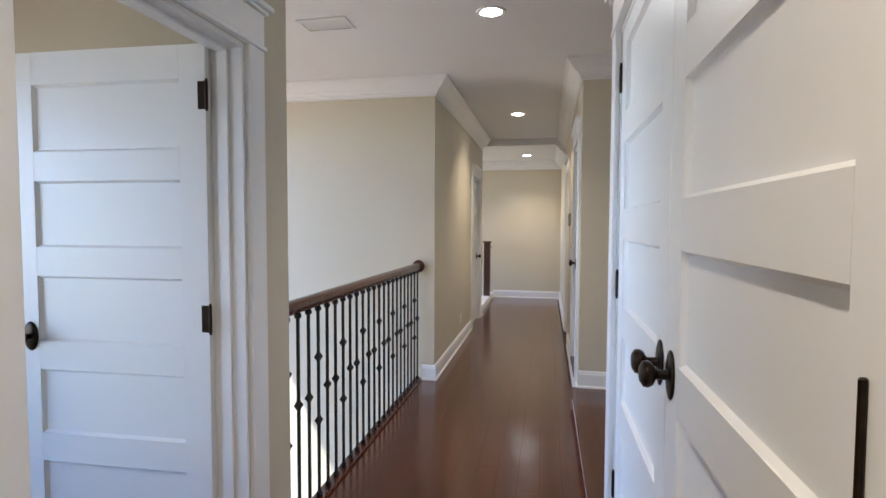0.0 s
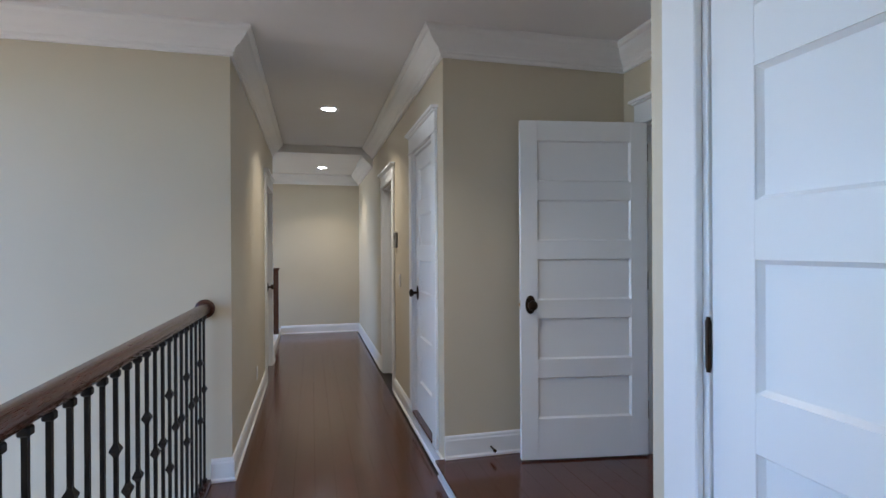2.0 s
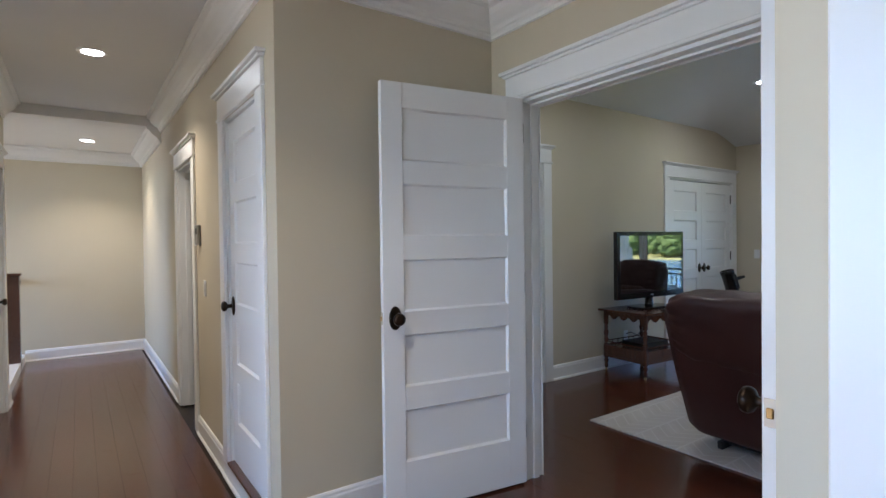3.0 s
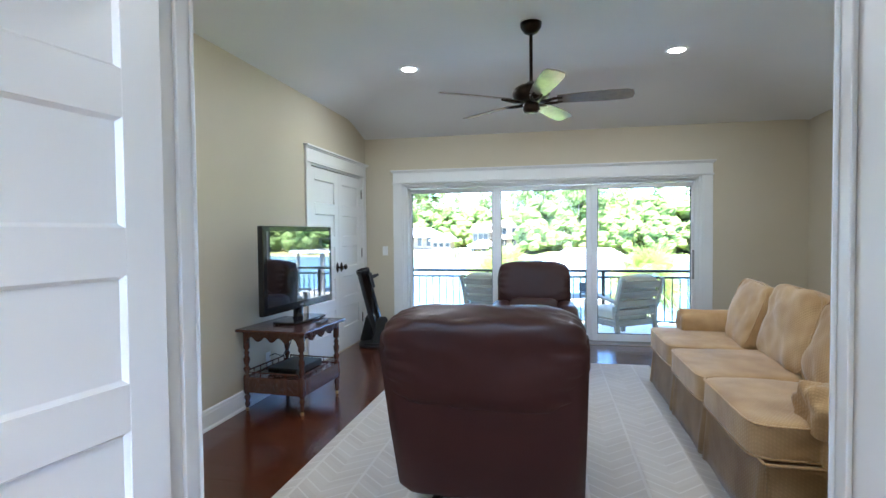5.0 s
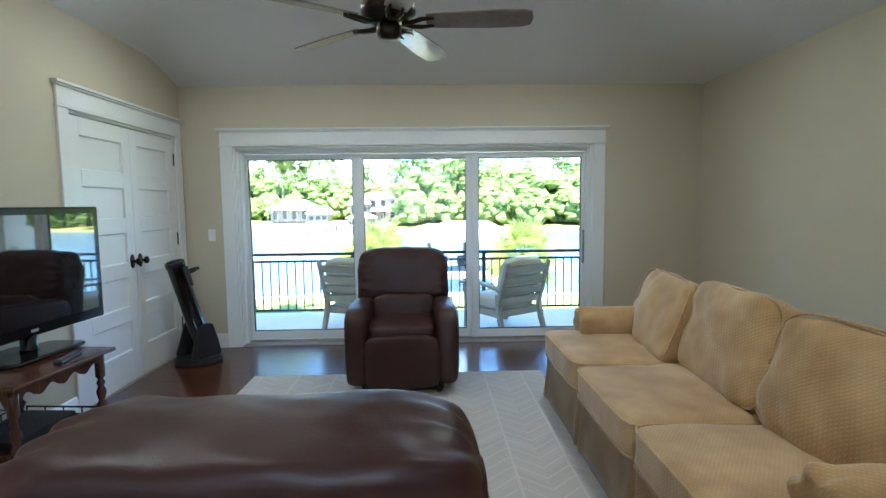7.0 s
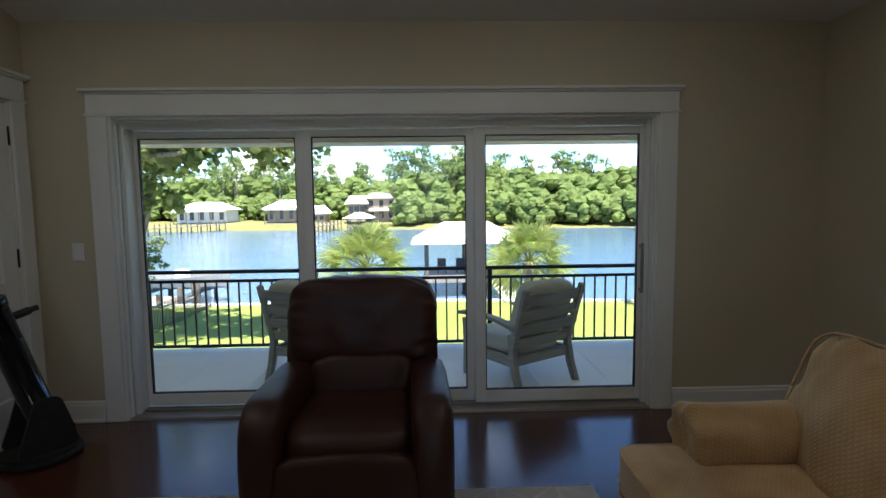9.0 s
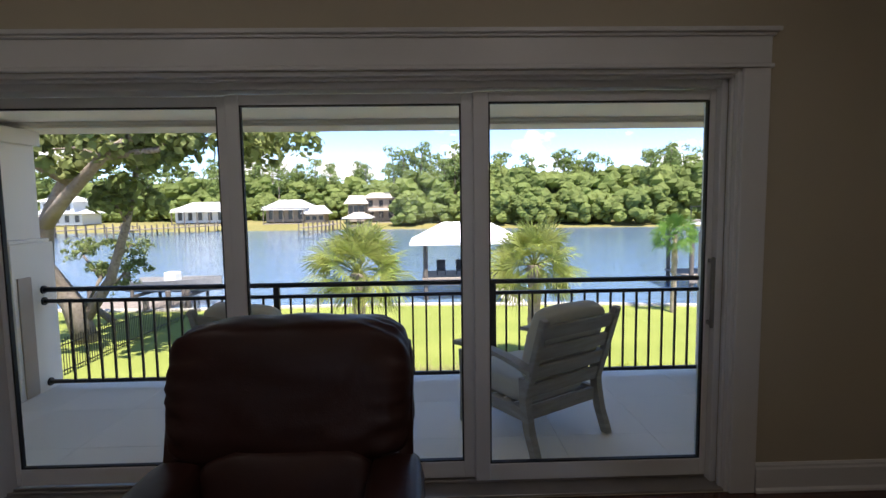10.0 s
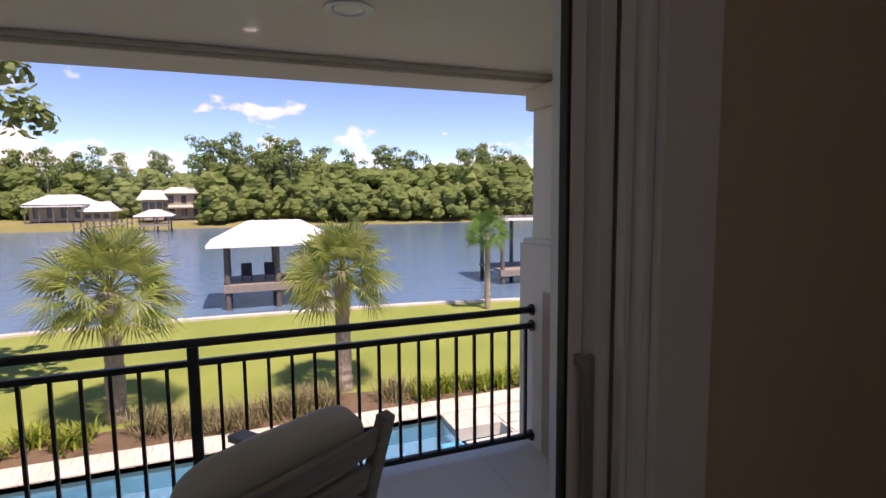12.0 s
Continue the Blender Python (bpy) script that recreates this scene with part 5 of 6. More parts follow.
def lounge_chair(m, label):
    """A deep outdoor armchair; it faces +x."""
    c = root("outdoor_armchair", m, label, "armchair", "balcony armchairs")
    lean = Matrix.Translation((-0.25, 0, 0.30)) @ Matrix.Rotation(radians(-17), 4, "Y")
    for s in (-1, 1):
        y = s * 0.315
        bm = bmesh.new()
        poly = [(-0.28, 0.46), (-0.225, 0.46), (-0.235, 0.30), (-0.265, 0.15), (-0.325, 0.0), (-0.375, 0.0), (-0.32, 0.15), (-0.29, 0.30)]
        prism(bm, poly, "y", y - 0.024, y + 0.024)
        part("back_leg", bm, M_TEAKGREY, c, "swept back leg")
        bm = bmesh.new()
        prism(bm, [(0.31, 0.0), (0.36, 0.0), (0.355, 0.30), (0.37, 0.50), (0.30, 0.50), (0.30, 0.30)], "y", y - 0.024, y + 0.024)
        part("front_leg", bm, M_TEAKGREY, c)
        part("seat_rail", B(-0.27, 0.305, y - 0.018, y + 0.018, 0.20, 0.28, 0.005), M_TEAKGREY, c)
        bm = bmesh.new()
        n = 10
        up, dn = [], []
        for i in range(n + 1):
            t = i / n
            x = -0.33 + 0.75 * t
            z = 0.505 + 0.045 * math.sin(t * math.pi) * (1 - 0.3 * t) + 0.035 * t
            up.append((x, z + 0.014))
            dn.append((x, z - 0.014))
        prism(bm, up + dn[::-1], "y", y - 0.036, y + 0.036)
        part("arm", bm, M_TEAKGREY, c, "bowed flat arm")
        bm = bmesh.new()
        box(bm, -0.022, 0.022, y - 0.026, y + 0.026, 0.0, 0.56, 0.006)
        bmesh.ops.transform(bm, matrix=lean, verts=bm.verts[:])
        part("back_post", bm, M_TEAKGREY, c)
    for z in (0.09, 0.215, 0.34, 0.475):
        bm = bmesh.new()
        box(bm, -0.012, 0.012, -0.292, 0.292, z - 0.046, z + 0.046, 0.006)
        bmesh.ops.transform(bm, matrix=lean, verts=bm.verts[:])
        part("slat", bm, M_TEAKGREY, c, "wide back slat")
    part("front_rail", B(0.305, 0.335, -0.292, 0.292, 0.19, 0.28, 0.005), M_TEAKGREY, c)
    part("rear_rail", B(-0.27, -0.24, -0.292, 0.292, 0.20, 0.28, 0.005), M_TEAKGREY, c)
    for i in range(5):
        x = -0.18 + i * 0.1
        part("seat_slat", B(x, x + 0.06, -0.297, 0.297, 0.245, 0.262, 0.003), M_TEAKGREY, c)
    bm = bmesh.new()
    pad(bm, 0.60, 0.57, 0.15, Matrix.Translation((0.075, 0, 0.338)), 6, 0.12, 0.004, 12, 2.0, 5)
    part("seat_cushion", bm, M_CUSHION, c, "thick canvas seat cushion", smooth=True)
    bm = bmesh.new()
    pad(bm, 0.135, 0.57, 0.47, lean @ Matrix.Translation((0.085, 0, 0.325)), 6, 0.06, 0.006, 14, 4.0, 5)
    part("back_cushion", bm, M_CUSHION, c, "plump canvas back cushion", smooth=True)
    return c


first = lounge_chair(pose(7.98, 2.385, -0.0995, 0, 0, 33), "weathered grey slatted armchair with pale cushions on the balcony")
copy_thing(first, pose(8.2, 4.13, -0.0995, 0, 0, -22))["label"] = "weathered grey armchair with pale cushions, turned along the railing"


# ---- outdoors ----
GROUND, WATER = -3.30, -4.30


def rough_mat(name, c1, c2, c3=None, scale=1.0, fine=30, rough=0.9, bump=0.4, dist=0.02, island=0.0, sub=0.0):
    """Ground and foliage: broad patches, fine grain and, where asked, a shade per leaf clump."""
    m, n, l, p = node_mat(name)
    tc = n.new("ShaderNodeTexCoord")
    big = n.new("ShaderNodeTexNoise")
    big.inputs["Scale"].default_value = scale
    big.inputs["Detail"].default_value = 8
    small = n.new("ShaderNodeTexNoise")
    small.inputs["Scale"].default_value = fine
    small.inputs["Detail"].default_value = 4
    l.new(tc.outputs["Object"], big.inputs["Vector"])
    l.new(tc.outputs["Object"], small.inputs["Vector"])
    r1 = n.new("ShaderNodeMapRange")
    r1.inputs["From Min"].default_value, r1.inputs["From Max"].default_value = 0.32, 0.68
    l.new(big.outputs["Fac"], r1.inputs["Value"])
    mx = n.new("ShaderNodeMix")
    mx.data_type = "RGBA"
    mx.inputs["A"].default_value = (*c1, 1)
    mx.inputs["B"].default_value = (*c2, 1)
    l.new(r1.outputs["Result"], mx.inputs["Factor"])
    out = mx.outputs["Result"]
    if c3:
        m3 = n.new("ShaderNodeMix")
        m3.data_type = "RGBA"
        r2 = n.new("ShaderNodeMapRange")
        r2.inputs["From Min"].default_value, r2.inputs["From Max"].default_value = 0.45, 0.7
        l.new(small.outputs["Fac"], r2.inputs["Value"])
        l.new(r2.outputs["Result"], m3.inputs["Factor"])
        l.new(out, m3.inputs["A"])
        m3.inputs["B"].default_value = (*c3, 1)
        out = m3.outputs["Result"]
    if island:
        g = n.new("ShaderNodeNewGeometry")
        hs = n.new("ShaderNodeHueSaturation")
        mr = n.new("ShaderNodeMapRange")
        mr.inputs["To Min"].default_value, mr.inputs["To Max"].default_value = 1 - island, 1 + island
        l.new(g.outputs["Random Per Island"], mr.inputs["Value"])
        l.new(mr.outputs["Result"], hs.inputs["Value"])
        l.new(out, hs.inputs["Color"])
        out = hs.outputs["Color"]
    l.new(out, p.inputs["Base Color"])
    p.inputs["Roughness"].default_value = rough
    p.inputs["Specular IOR Level"].default_value = 0.25
    if sub:
        tr = n.new("ShaderNodeBsdfTranslucent")
        l.new(out, tr.inputs["Color"])
        ms = n.new("ShaderNodeMixShader")
        ms.inputs["Fac"].default_value = sub
        l.new(p.outputs["BSDF"], ms.inputs[1])
        l.new(tr.outputs["BSDF"], ms.inputs[2])
        l.new(ms.outputs["Shader"], n["Material Output"].inputs["Surface"])
    if bump:
        b = n.new("ShaderNodeBump")
        b.inputs["Strength"].default_value = bump
        b.inputs["Distance"].default_value = dist
        l.new(small.outputs["Fac"], b.inputs["Height"])
        l.new(b.outputs["Normal"], p.inputs["Normal"])
    return m


M_LAWN = rough_mat("mown_lawn", (0.19, 0.23, 0.045), (0.27, 0.30, 0.07), (0.15, 0.19, 0.04), 0.35, 60)
M_MULCH = rough_mat("pine_straw_mulch", (0.12, 0.075, 0.045), (0.19, 0.13, 0.08), (0.07, 0.045, 0.03), 2.0, 45)
M_PAVER = surface("travertine_paver", (0.55, 0.47, 0.39), (0.64, 0.57, 0.48), 0.7, scale=1.5, fine=30, bump=0.15, vary=0.08)
M_POOLT = surface("blue_pool_plaster", (0.05, 0.27, 0.42), (0.08, 0.34, 0.50), 0.5, scale=3, fine=40)
M_SEAWALL = surface("concrete_cap", (0.46, 0.42, 0.36), (0.56, 0.52, 0.45), 0.85, scale=2, fine=40, bump=0.3)
M_MARSH = rough_mat("marsh_grass", (0.20, 0.18, 0.055), (0.30, 0.25, 0.10), (0.14, 0.15, 0.05), 0.06, 2.0, dist=0.3)
M_LEAF = rough_mat("broadleaf_foliage", (0.175, 0.24, 0.07), (0.285, 0.345, 0.11), None, 0.12, 3, 0.7, 0, island=0.16, sub=0.55)
M_PINE = rough_mat("pine_foliage", (0.17, 0.24, 0.08), (0.26, 0.32, 0.11), None, 0.12, 3, 0.75, 0, island=0.4, sub=0.5)
M_OAK = rough_mat("live_oak_foliage", (0.17, 0.225, 0.075), (0.28, 0.31, 0.12), None, 0.6, 6, 0.7, 0, island=0.45, sub=0.5)
M_BARK = rough_mat("grey_bark", (0.20, 0.165, 0.13), (0.32, 0.275, 0.225), (0.12, 0.10, 0.08), 1.2, 14, bump=0.8, dist=0.03)
M_FROND = rough_mat("palm_frond", (0.21, 0.275, 0.06), (0.37, 0.40, 0.125), None, 1.5, 20, 0.5, 0, island=0.3, sub=0.5)
M_FROND2 = rough_mat("fan_palm_frond", (0.10, 0.22, 0.04), (0.17, 0.30, 0.06), None, 1.5, 20, 0.5, 0, island=0.3, sub=0.5)
M_BOOT = rough_mat("palm_trunk", (0.30, 0.25, 0.19), (0.42, 0.36, 0.29), (0.20, 0.16, 0.12), 3, 25, bump=0.8)
M_TIMBER = surface("weathered_dock_timber", (0.20, 0.165, 0.13), (0.29, 0.25, 0.21), 0.8, scale=3, stretch=(1, 6, 1), fine=40, bump=0.3)
M_PILE = surface("dark_pile_timber", (0.10, 0.085, 0.07), (0.16, 0.135, 0.11), 0.85, scale=3, fine=30, bump=0.4)
M_TIN = surface("white_metal_roof", (0.66, 0.67, 0.67), (0.74, 0.75, 0.75), 0.4, 0.0, scale=1, fine=20, bump=0.05)


def water_mat():
    m, n, l, p = node_mat("river_water")
    tc = n.new("ShaderNodeTexCoord")
    mp = n.new("ShaderNodeMapping")
    mp.inputs["Scale"].default_value = (0.9, 0.32, 1)
    l.new(tc.outputs["Object"], mp.inputs["Vector"])
    a = n.new("ShaderNodeTexNoise")
    a.inputs["Scale"].default_value = 1.6
    a.inputs["Detail"].default_value = 6
    a.inputs["Roughness"].default_value = 0.6
    l.new(mp.outputs["Vector"], a.inputs["Vector"])
    big = n.new("ShaderNodeTexNoise")
    big.inputs["Scale"].default_value = 0.05
    l.new(mp.outputs["Vector"], big.inputs["Vector"])
    b = n.new("ShaderNodeBump")
    b.inputs["Strength"].default_value = 0.55
    b.inputs["Distance"].default_value = 0.12
    l.new(a.outputs["Fac"], b.inputs["Height"])
    l.new(b.outputs["Normal"], p.inputs["Normal"])
    mx = n.new("ShaderNodeMix")
    mx.data_type = "RGBA"
    mx.inputs["A"].default_value = (0.085, 0.15, 0.235, 1)
    mx.inputs["B"].default_value = (0.115, 0.19, 0.275, 1)
    l.new(big.outputs["Fac"], mx.inputs["Factor"])
    l.new(mx.outputs["Result"], p.inputs["Base Color"])
    p.inputs["Roughness"].default_value = 0.12
    p.inputs["IOR"].default_value = 1.33
    return m


def shore(y):
    """The seawall's plan line."""
    return 27.7 + 0.9 * math.exp(-((y - 6) / 9) ** 2) - 0.035 * max(0, -y - 3) ** 1.7 + 0.10 * max(0, y - 12)


def far_shore(y):
    return 121 + 4 * math.sin(y * 0.021) - 0.10 * max(0, -y) * 0.4


def strip(line0, line1, z0, z1, ya, yb, n=80):
    bm = bmesh.new()
    prev = None
    for i in range(n + 1):
        y = ya + (yb - ya) * i / n
        cur = (bm.verts.new((line0(y), y, z0)), bm.verts.new((line1(y), y, z1)))
        if prev:
            bm.faces.new((prev[0], prev[1], cur[1], cur[0]))
        prev = cur
    return bm


structure("lawn", strip(lambda y: 18.5 + 0.25 * math.sin(y * 0.8), lambda y: shore(y) - 0.15, GROUND, GROUND - 0.02, -40, 60, 120), M_LAWN, "bright mown lawn behind the house", "lawn")
structure("ground", B(-30, 14.0, -60, 90, GROUND - 1.0, GROUND - 0.02), M_MULCH, "plain ground round the house", "ground")
structure("planting_bed", strip(lambda y: 17.28, lambda y: 18.52 + 0.25 * math.sin(y * 0.8), GROUND - 0.02, GROUND - 0.004, -40, 60, 120), M_MULCH, "mulched planting bed along the pool deck", "ground")
bm = strip(lambda y: shore(y) - 0.16, lambda y: shore(y) + 0.22, GROUND + 0.06, GROUND + 0.06, -40, 60, 120)
low = bmesh.ops.extrude_face_region(bm, geom=bm.faces[:])
bmesh.ops.translate(bm, vec=(0, 0, -0.16), verts=[v for v in low["geom"] if isinstance(v, bmesh.types.BMVert)])
bmesh.ops.recalc_face_normals(bm, faces=bm.faces[:])
structure("seawall_cap", bm, M_SEAWALL, "pale concrete seawall cap along the river", "seawall")
structure("seawall", strip(lambda y: shore(y) + 0.12, lambda y: shore(y) + 0.16, GROUND + 0.02, WATER - 1, -40, 60, 120), M_SEAWALL, "concrete seawall face", "seawall")
structure("water", B(15, 900, -700, 700, WATER - 0.6, WATER), water_mat(), "rippled blue tidal river", "water")
structure("far_bank", strip(lambda y: far_shore(y), lambda y: far_shore(y) + 16, WATER - 0.05, WATER + 1.3, -400, 400, 90), M_MARSH, "tan marsh grass on the far bank", "ground")
structure("far_ground", strip(lambda y: far_shore(y) + 16, lambda y: far_shore(y) + 600, WATER + 1.3, WATER + 3, -900, 900, 90), M_MARSH, "rough ground behind the far bank", "ground")

# pool and its deck
POOL = (12.6, 16.55, -1.55, 11.0)
bm = bmesh.new()
box(bm, 7.2, POOL[0], -12, 14, GROUND - 0.3, GROUND - 0.03)
box(bm, POOL[1], 17.28, -12, 14, GROUND - 0.3, GROUND - 0.03)
box(bm, POOL[0], 15.2, -12, -2.6, GROUND - 0.3, GROUND - 0.03)
box(bm, 15.2, POOL[1], -12, -2.6, GROUND - 0.3, GROUND - 0.03)
box(bm, POOL[0], 15.2, -2.6, POOL[2], GROUND - 0.3, GROUND - 0.03)
box(bm, 15.75, POOL[1], -2.6, POOL[2], GROUND - 0.3, GROUND - 0.03)
box(bm, POOL[0], POOL[1], POOL[3], 14, GROUND - 0.3, GROUND - 0.03)
structure("pool_deck", bm, M_SEAWALL, "pale mortar bed under the deck pavers", "pavement")
bm = bmesh.new()
box(bm, POOL[0] - 0.1, POOL[1] + 0.1, -2.7, POOL[3] + 0.1, GROUND - 1.5, GROUND - 1.35)
box(bm, POOL[1], POOL[1] + 0.1, -2.7, POOL[3], GROUND - 1.34, GROUND - 0.031)
box(bm, POOL[0] - 0.1, POOL[0], -2.7, POOL[3], GROUND - 1.34, GROUND - 0.031)
for i in range(3):
    box(bm, POOL[0] + 0.01, POOL[1] - 0.9, POOL[2] + 0.01 + 0.35 * i, POOL[2] + 0.36 + 0.35 * i, GROUND - 1.34, GROUND - 0.35 - 0.25 * i)
box(bm, 15.2, 15.75, -2.6, POOL[2], GROUND - 1.34, GROUND - 0.4)
structure("pool_basin", bm, M_POOLT, "blue plaster pool basin with entry steps", "pool")
mw, nw_, lw_, pw = node_mat("pool_water")
pw.inputs["Base Color"].default_value = (0.35, 0.75, 0.9, 1)
pw.inputs["Transmission Weight"].default_value = 0.9
pw.inputs["Roughness"].default_value = 0.03
pw.inputs["IOR"].default_value = 1.33
nz = nw_.new("ShaderNodeTexNoise")
nz.inputs["Scale"].default_value = 3.0
bz = nw_.new("ShaderNodeBump")
bz.inputs["Strength"].default_value = 0.15
lw_.new(nz.outputs["Fac"], bz.inputs["Height"])
lw_.new(bz.outputs["Normal"], pw.inputs["Normal"])
pl = structure("pool_water", B(POOL[0], POOL[1], POOL[2], POOL[3], GROUND - 1.3, GROUND - 0.13), mw, "clear turquoise swimming pool water", "water")
pl.visible_shadow = False


# ---- plants ----
def leaf_clump(bm, c, r, k, rnd, flat=0.8, size=0.5, outward=False):
    """Some leafy cards scattered in a lump about a point."""
    for _ in range(k):
        while True:
            d = Vector((rnd.uniform(-1, 1), rnd.uniform(-1, 1), rnd.uniform(-1, 1)))
            if 0.05 < d.length < 1:
                break
        p = Vector(c) + Vector((d.x * r, d.y * r, d.z * r * flat))
        s = size * rnd.uniform(0.6, 1.3)
        if outward:
            d = d.normalized() + Vector((rnd.gauss(0, 0.3), rnd.gauss(0, 0.3), rnd.gauss(0.35, 0.3)))
            p = Vector(c) + Vector((d.x, d.y, d.z * flat)).normalized() * r * rnd.uniform(0.7, 1.05)
            q = d.to_track_quat("Z", "Y").to_matrix() @ Matrix.Rotation(rnd.uniform(0, 6.28), 3, "Z")
        else:
            q = Euler((rnd.uniform(-1.2, 1.2), rnd.uniform(-1.2, 1.2), rnd.uniform(0, 6.28))).to_matrix()
        vs = [bm.verts.new(p + q @ Vector(v)) for v in ((-s * 0.5, -s * 0.1, 0), (0.05 * s, -s * 0.42, s * 0.1), (s * 0.55, 0.05 * s, 0), (-0.05 * s, s * 0.4, -s * 0.08))]
        bm.faces.new(vs)


def lump(bm, c, r, flat=0.8):
    """The dense inner mass of a leaf clump, rough all over."""
    c = Vector(c)
    n, rows = 9, []
    for i in range(6):
        el = -1.35 + 2.7 * i / 5
        row = []
        for k in range(n):
            a = 2 * math.pi * (k + 0.5 * (i % 2)) / n
            d = Vector((math.cos(a) * math.cos(el), math.sin(a) * math.cos(el), math.sin(el) * flat))
            row.append(bm.verts.new(c + d * r * (1.0 + 0.5 * noise.noise(c + d * 2.3))))
        rows.append(row)
    for u, w in zip(rows, rows[1:]):
        for k in range(n):
            bm.faces.new((u[k], u[(k + 1) % n], w[(k + 1) % n], w[k]))
    bm.faces.new(list(reversed(rows[0])))
    bm.faces.new(rows[-1])


def limb(bm, pts, r0, r1, n=8):
    k = len(pts)
    sweep(bm, pts, [r0 + (r1 - r0) * i / (k - 1) for i in range(k)], n)


def sabal_palm(m, h, r, label, mat, seed, fronds=58, slim=False, trunk=0.17):
    """A fan palm: booted trunk and folded fan leaves on arching stalks."""
    rnd = random.Random(seed)
    t = root("palm_tree", m, label, "palm tree", "garden palms")
    bm = bmesh.new()
    prof = []
    n = 26
    for i in range(n + 1):
        z = h * i / n
        prof.append((trunk * (1.15 - 0.25 * i / n) * (1 + 0.07 * (i % 2)) + (0.05 if i > n - 5 and not slim else 0), z))
    lathe(bm, prof, 14)
    for v in bm.verts:
        v.co.x += 0.03 * noise.noise(v.co * 5)
        v.co.y += 0.03 * noise.noise(v.co * 5 + Vector((9, 0, 0)))
    part("trunk", bm, M_BOOT, t, smooth=False)
    bm = bmesh.new()
    for i in range(fronds):
        az = i * 2.39996 + rnd.uniform(-0.2, 0.2)
        el = radians(84 - 128 * (i / fronds) ** 0.85) + rnd.uniform(-0.12, 0.12)
        ln = r * rnd.uniform(0.42, 0.60)
        d = Vector((math.cos(az) * math.cos(el), math.sin(az) * math.cos(el), math.sin(el)))
        base = Vector((0, 0, h))
        tip = base + d * ln - Vector((0, 0, 0.06 * ln))
        sweep(bm, [base, base + d * ln * 0.55, tip], [0.014, 0.011, 0.008], 4)
        side = d.cross(Vector((0, 0, 1)))
        side = side.normalized() if side.length > 0.1 else Vector((1, 0, 0))
        side = (Matrix.Rotation(rnd.gauss(0, 0.75), 3, d) @ side).normalized()
        up = side.cross(d).normalized()
        blades = 26
        fan = r * rnd.uniform(0.42, 0.54)
        for k in range(blades):
            a = (k / (blades - 1) - 0.5) * radians(230)
            q = (d * math.cos(a) + side * math.sin(a)).normalized()
            l2 = fan * (1.0 - 0.28 * abs(k / (blades - 1) - 0.5) * 2) * rnd.uniform(0.9, 1.08)
            w = 0.0135 * r
            cross = q.cross(up).normalized() * w
            droop = Vector((0, 0, -0.22 * l2 * rnd.uniform(0.4, 1.6)))
            mid = tip + q * l2 * 0.55 + up * 0.03 + droop * 0.18
            end = tip + q * l2 * 0.97 + droop
            a0 = bm.verts.new(tip)
            b0, b1 = bm.verts.new(mid - cross), bm.verts.new(mid + cross)
            e = bm.verts.new(end)
            bm.faces.new((a0, b0, b1))
            bm.faces.new((b0, e, b1))
    part("crown", bm, mat, t, "spray of folded fan fronds")
    return t


sabal_palm(pose(18.8, 5.0, GROUND - 0.03), 2.85, 1.72, "cabbage palm with a full yellow-green crown in the garden bed", M_FROND, 4)
sabal_palm(pose(18.75, 0.16, GROUND - 0.03), 3.0, 1.6, "cabbage palm with a rough booted trunk in the garden bed", M_FROND, 9)
sabal_palm(pose(25.9, -7.2, GROUND - 0.03), 3.3, 1.15, "slim deep green fan palm by the seawall", M_FROND2, 14, 36, True, 0.11)


def oak(m, label, seed, limbs, crown, leaf=0.26, dense=60, moss=True):
    """A spreading tree: tapered trunk, drawn limbs, and leaf clumps gathered about the limb ends."""
    rnd = random.Random(seed)
    t = root("oak_tree", m, label, "tree")
    bm = bmesh.new()
    ends = []
    for pts, r0, r1 in limbs:
        limb(bm, pts, r0, r1)
        ends.append(Vector(pts[-1]))
        for k in range(5):
            a = Vector(pts[-1 - (k % 2)])
            e = a + Vector((rnd.uniform(-1, 1), rnd.uniform(-1, 1), rnd.uniform(-0.05, 0.7))) * crown
            limb(bm, [a, a.lerp(e, 0.5) + Vector((0, 0, 0.15)), e], r1 * 0.8, 0.015, 6)
            ends.append(e)
    part("trunk", bm, M_BARK, t, "grey lichened trunk and limbs", smooth=True)
    bm = bmesh.new()
    for e in ends:
        for k in range(6):
            c = e + Vector((rnd.gauss(0, 0.55), rnd.gauss(0, 0.55), rnd.gauss(0.1, 0.3))) * crown * 0.7
            leaf_clump(bm, c, crown * rnd.uniform(0.22, 0.42), dense, rnd, 0.6, leaf, True)
    part("crown", bm, M_OAK, t, "loose grey-green leaf clumps")
    if moss:
        bm = bmesh.new()
        for e in ends[::3]:
            for k in range(2):
                p = e + Vector((rnd.gauss(0, 0.5), rnd.gauss(0, 0.5), -0.1))
                ln = rnd.uniform(0.25, 0.7)
                sweep(bm, [p, p + Vector((0.03, 0.02, -ln * 0.5)), p + Vector((0.0, 0.05, -ln))], [0.012, 0.028, 0.003], 5)
        part("hanging_moss", bm, rough_mat("grey_moss", (0.2, 0.2, 0.15), (0.28, 0.28, 0.22), None, 3, 20), t, "strands of grey moss")
    return t


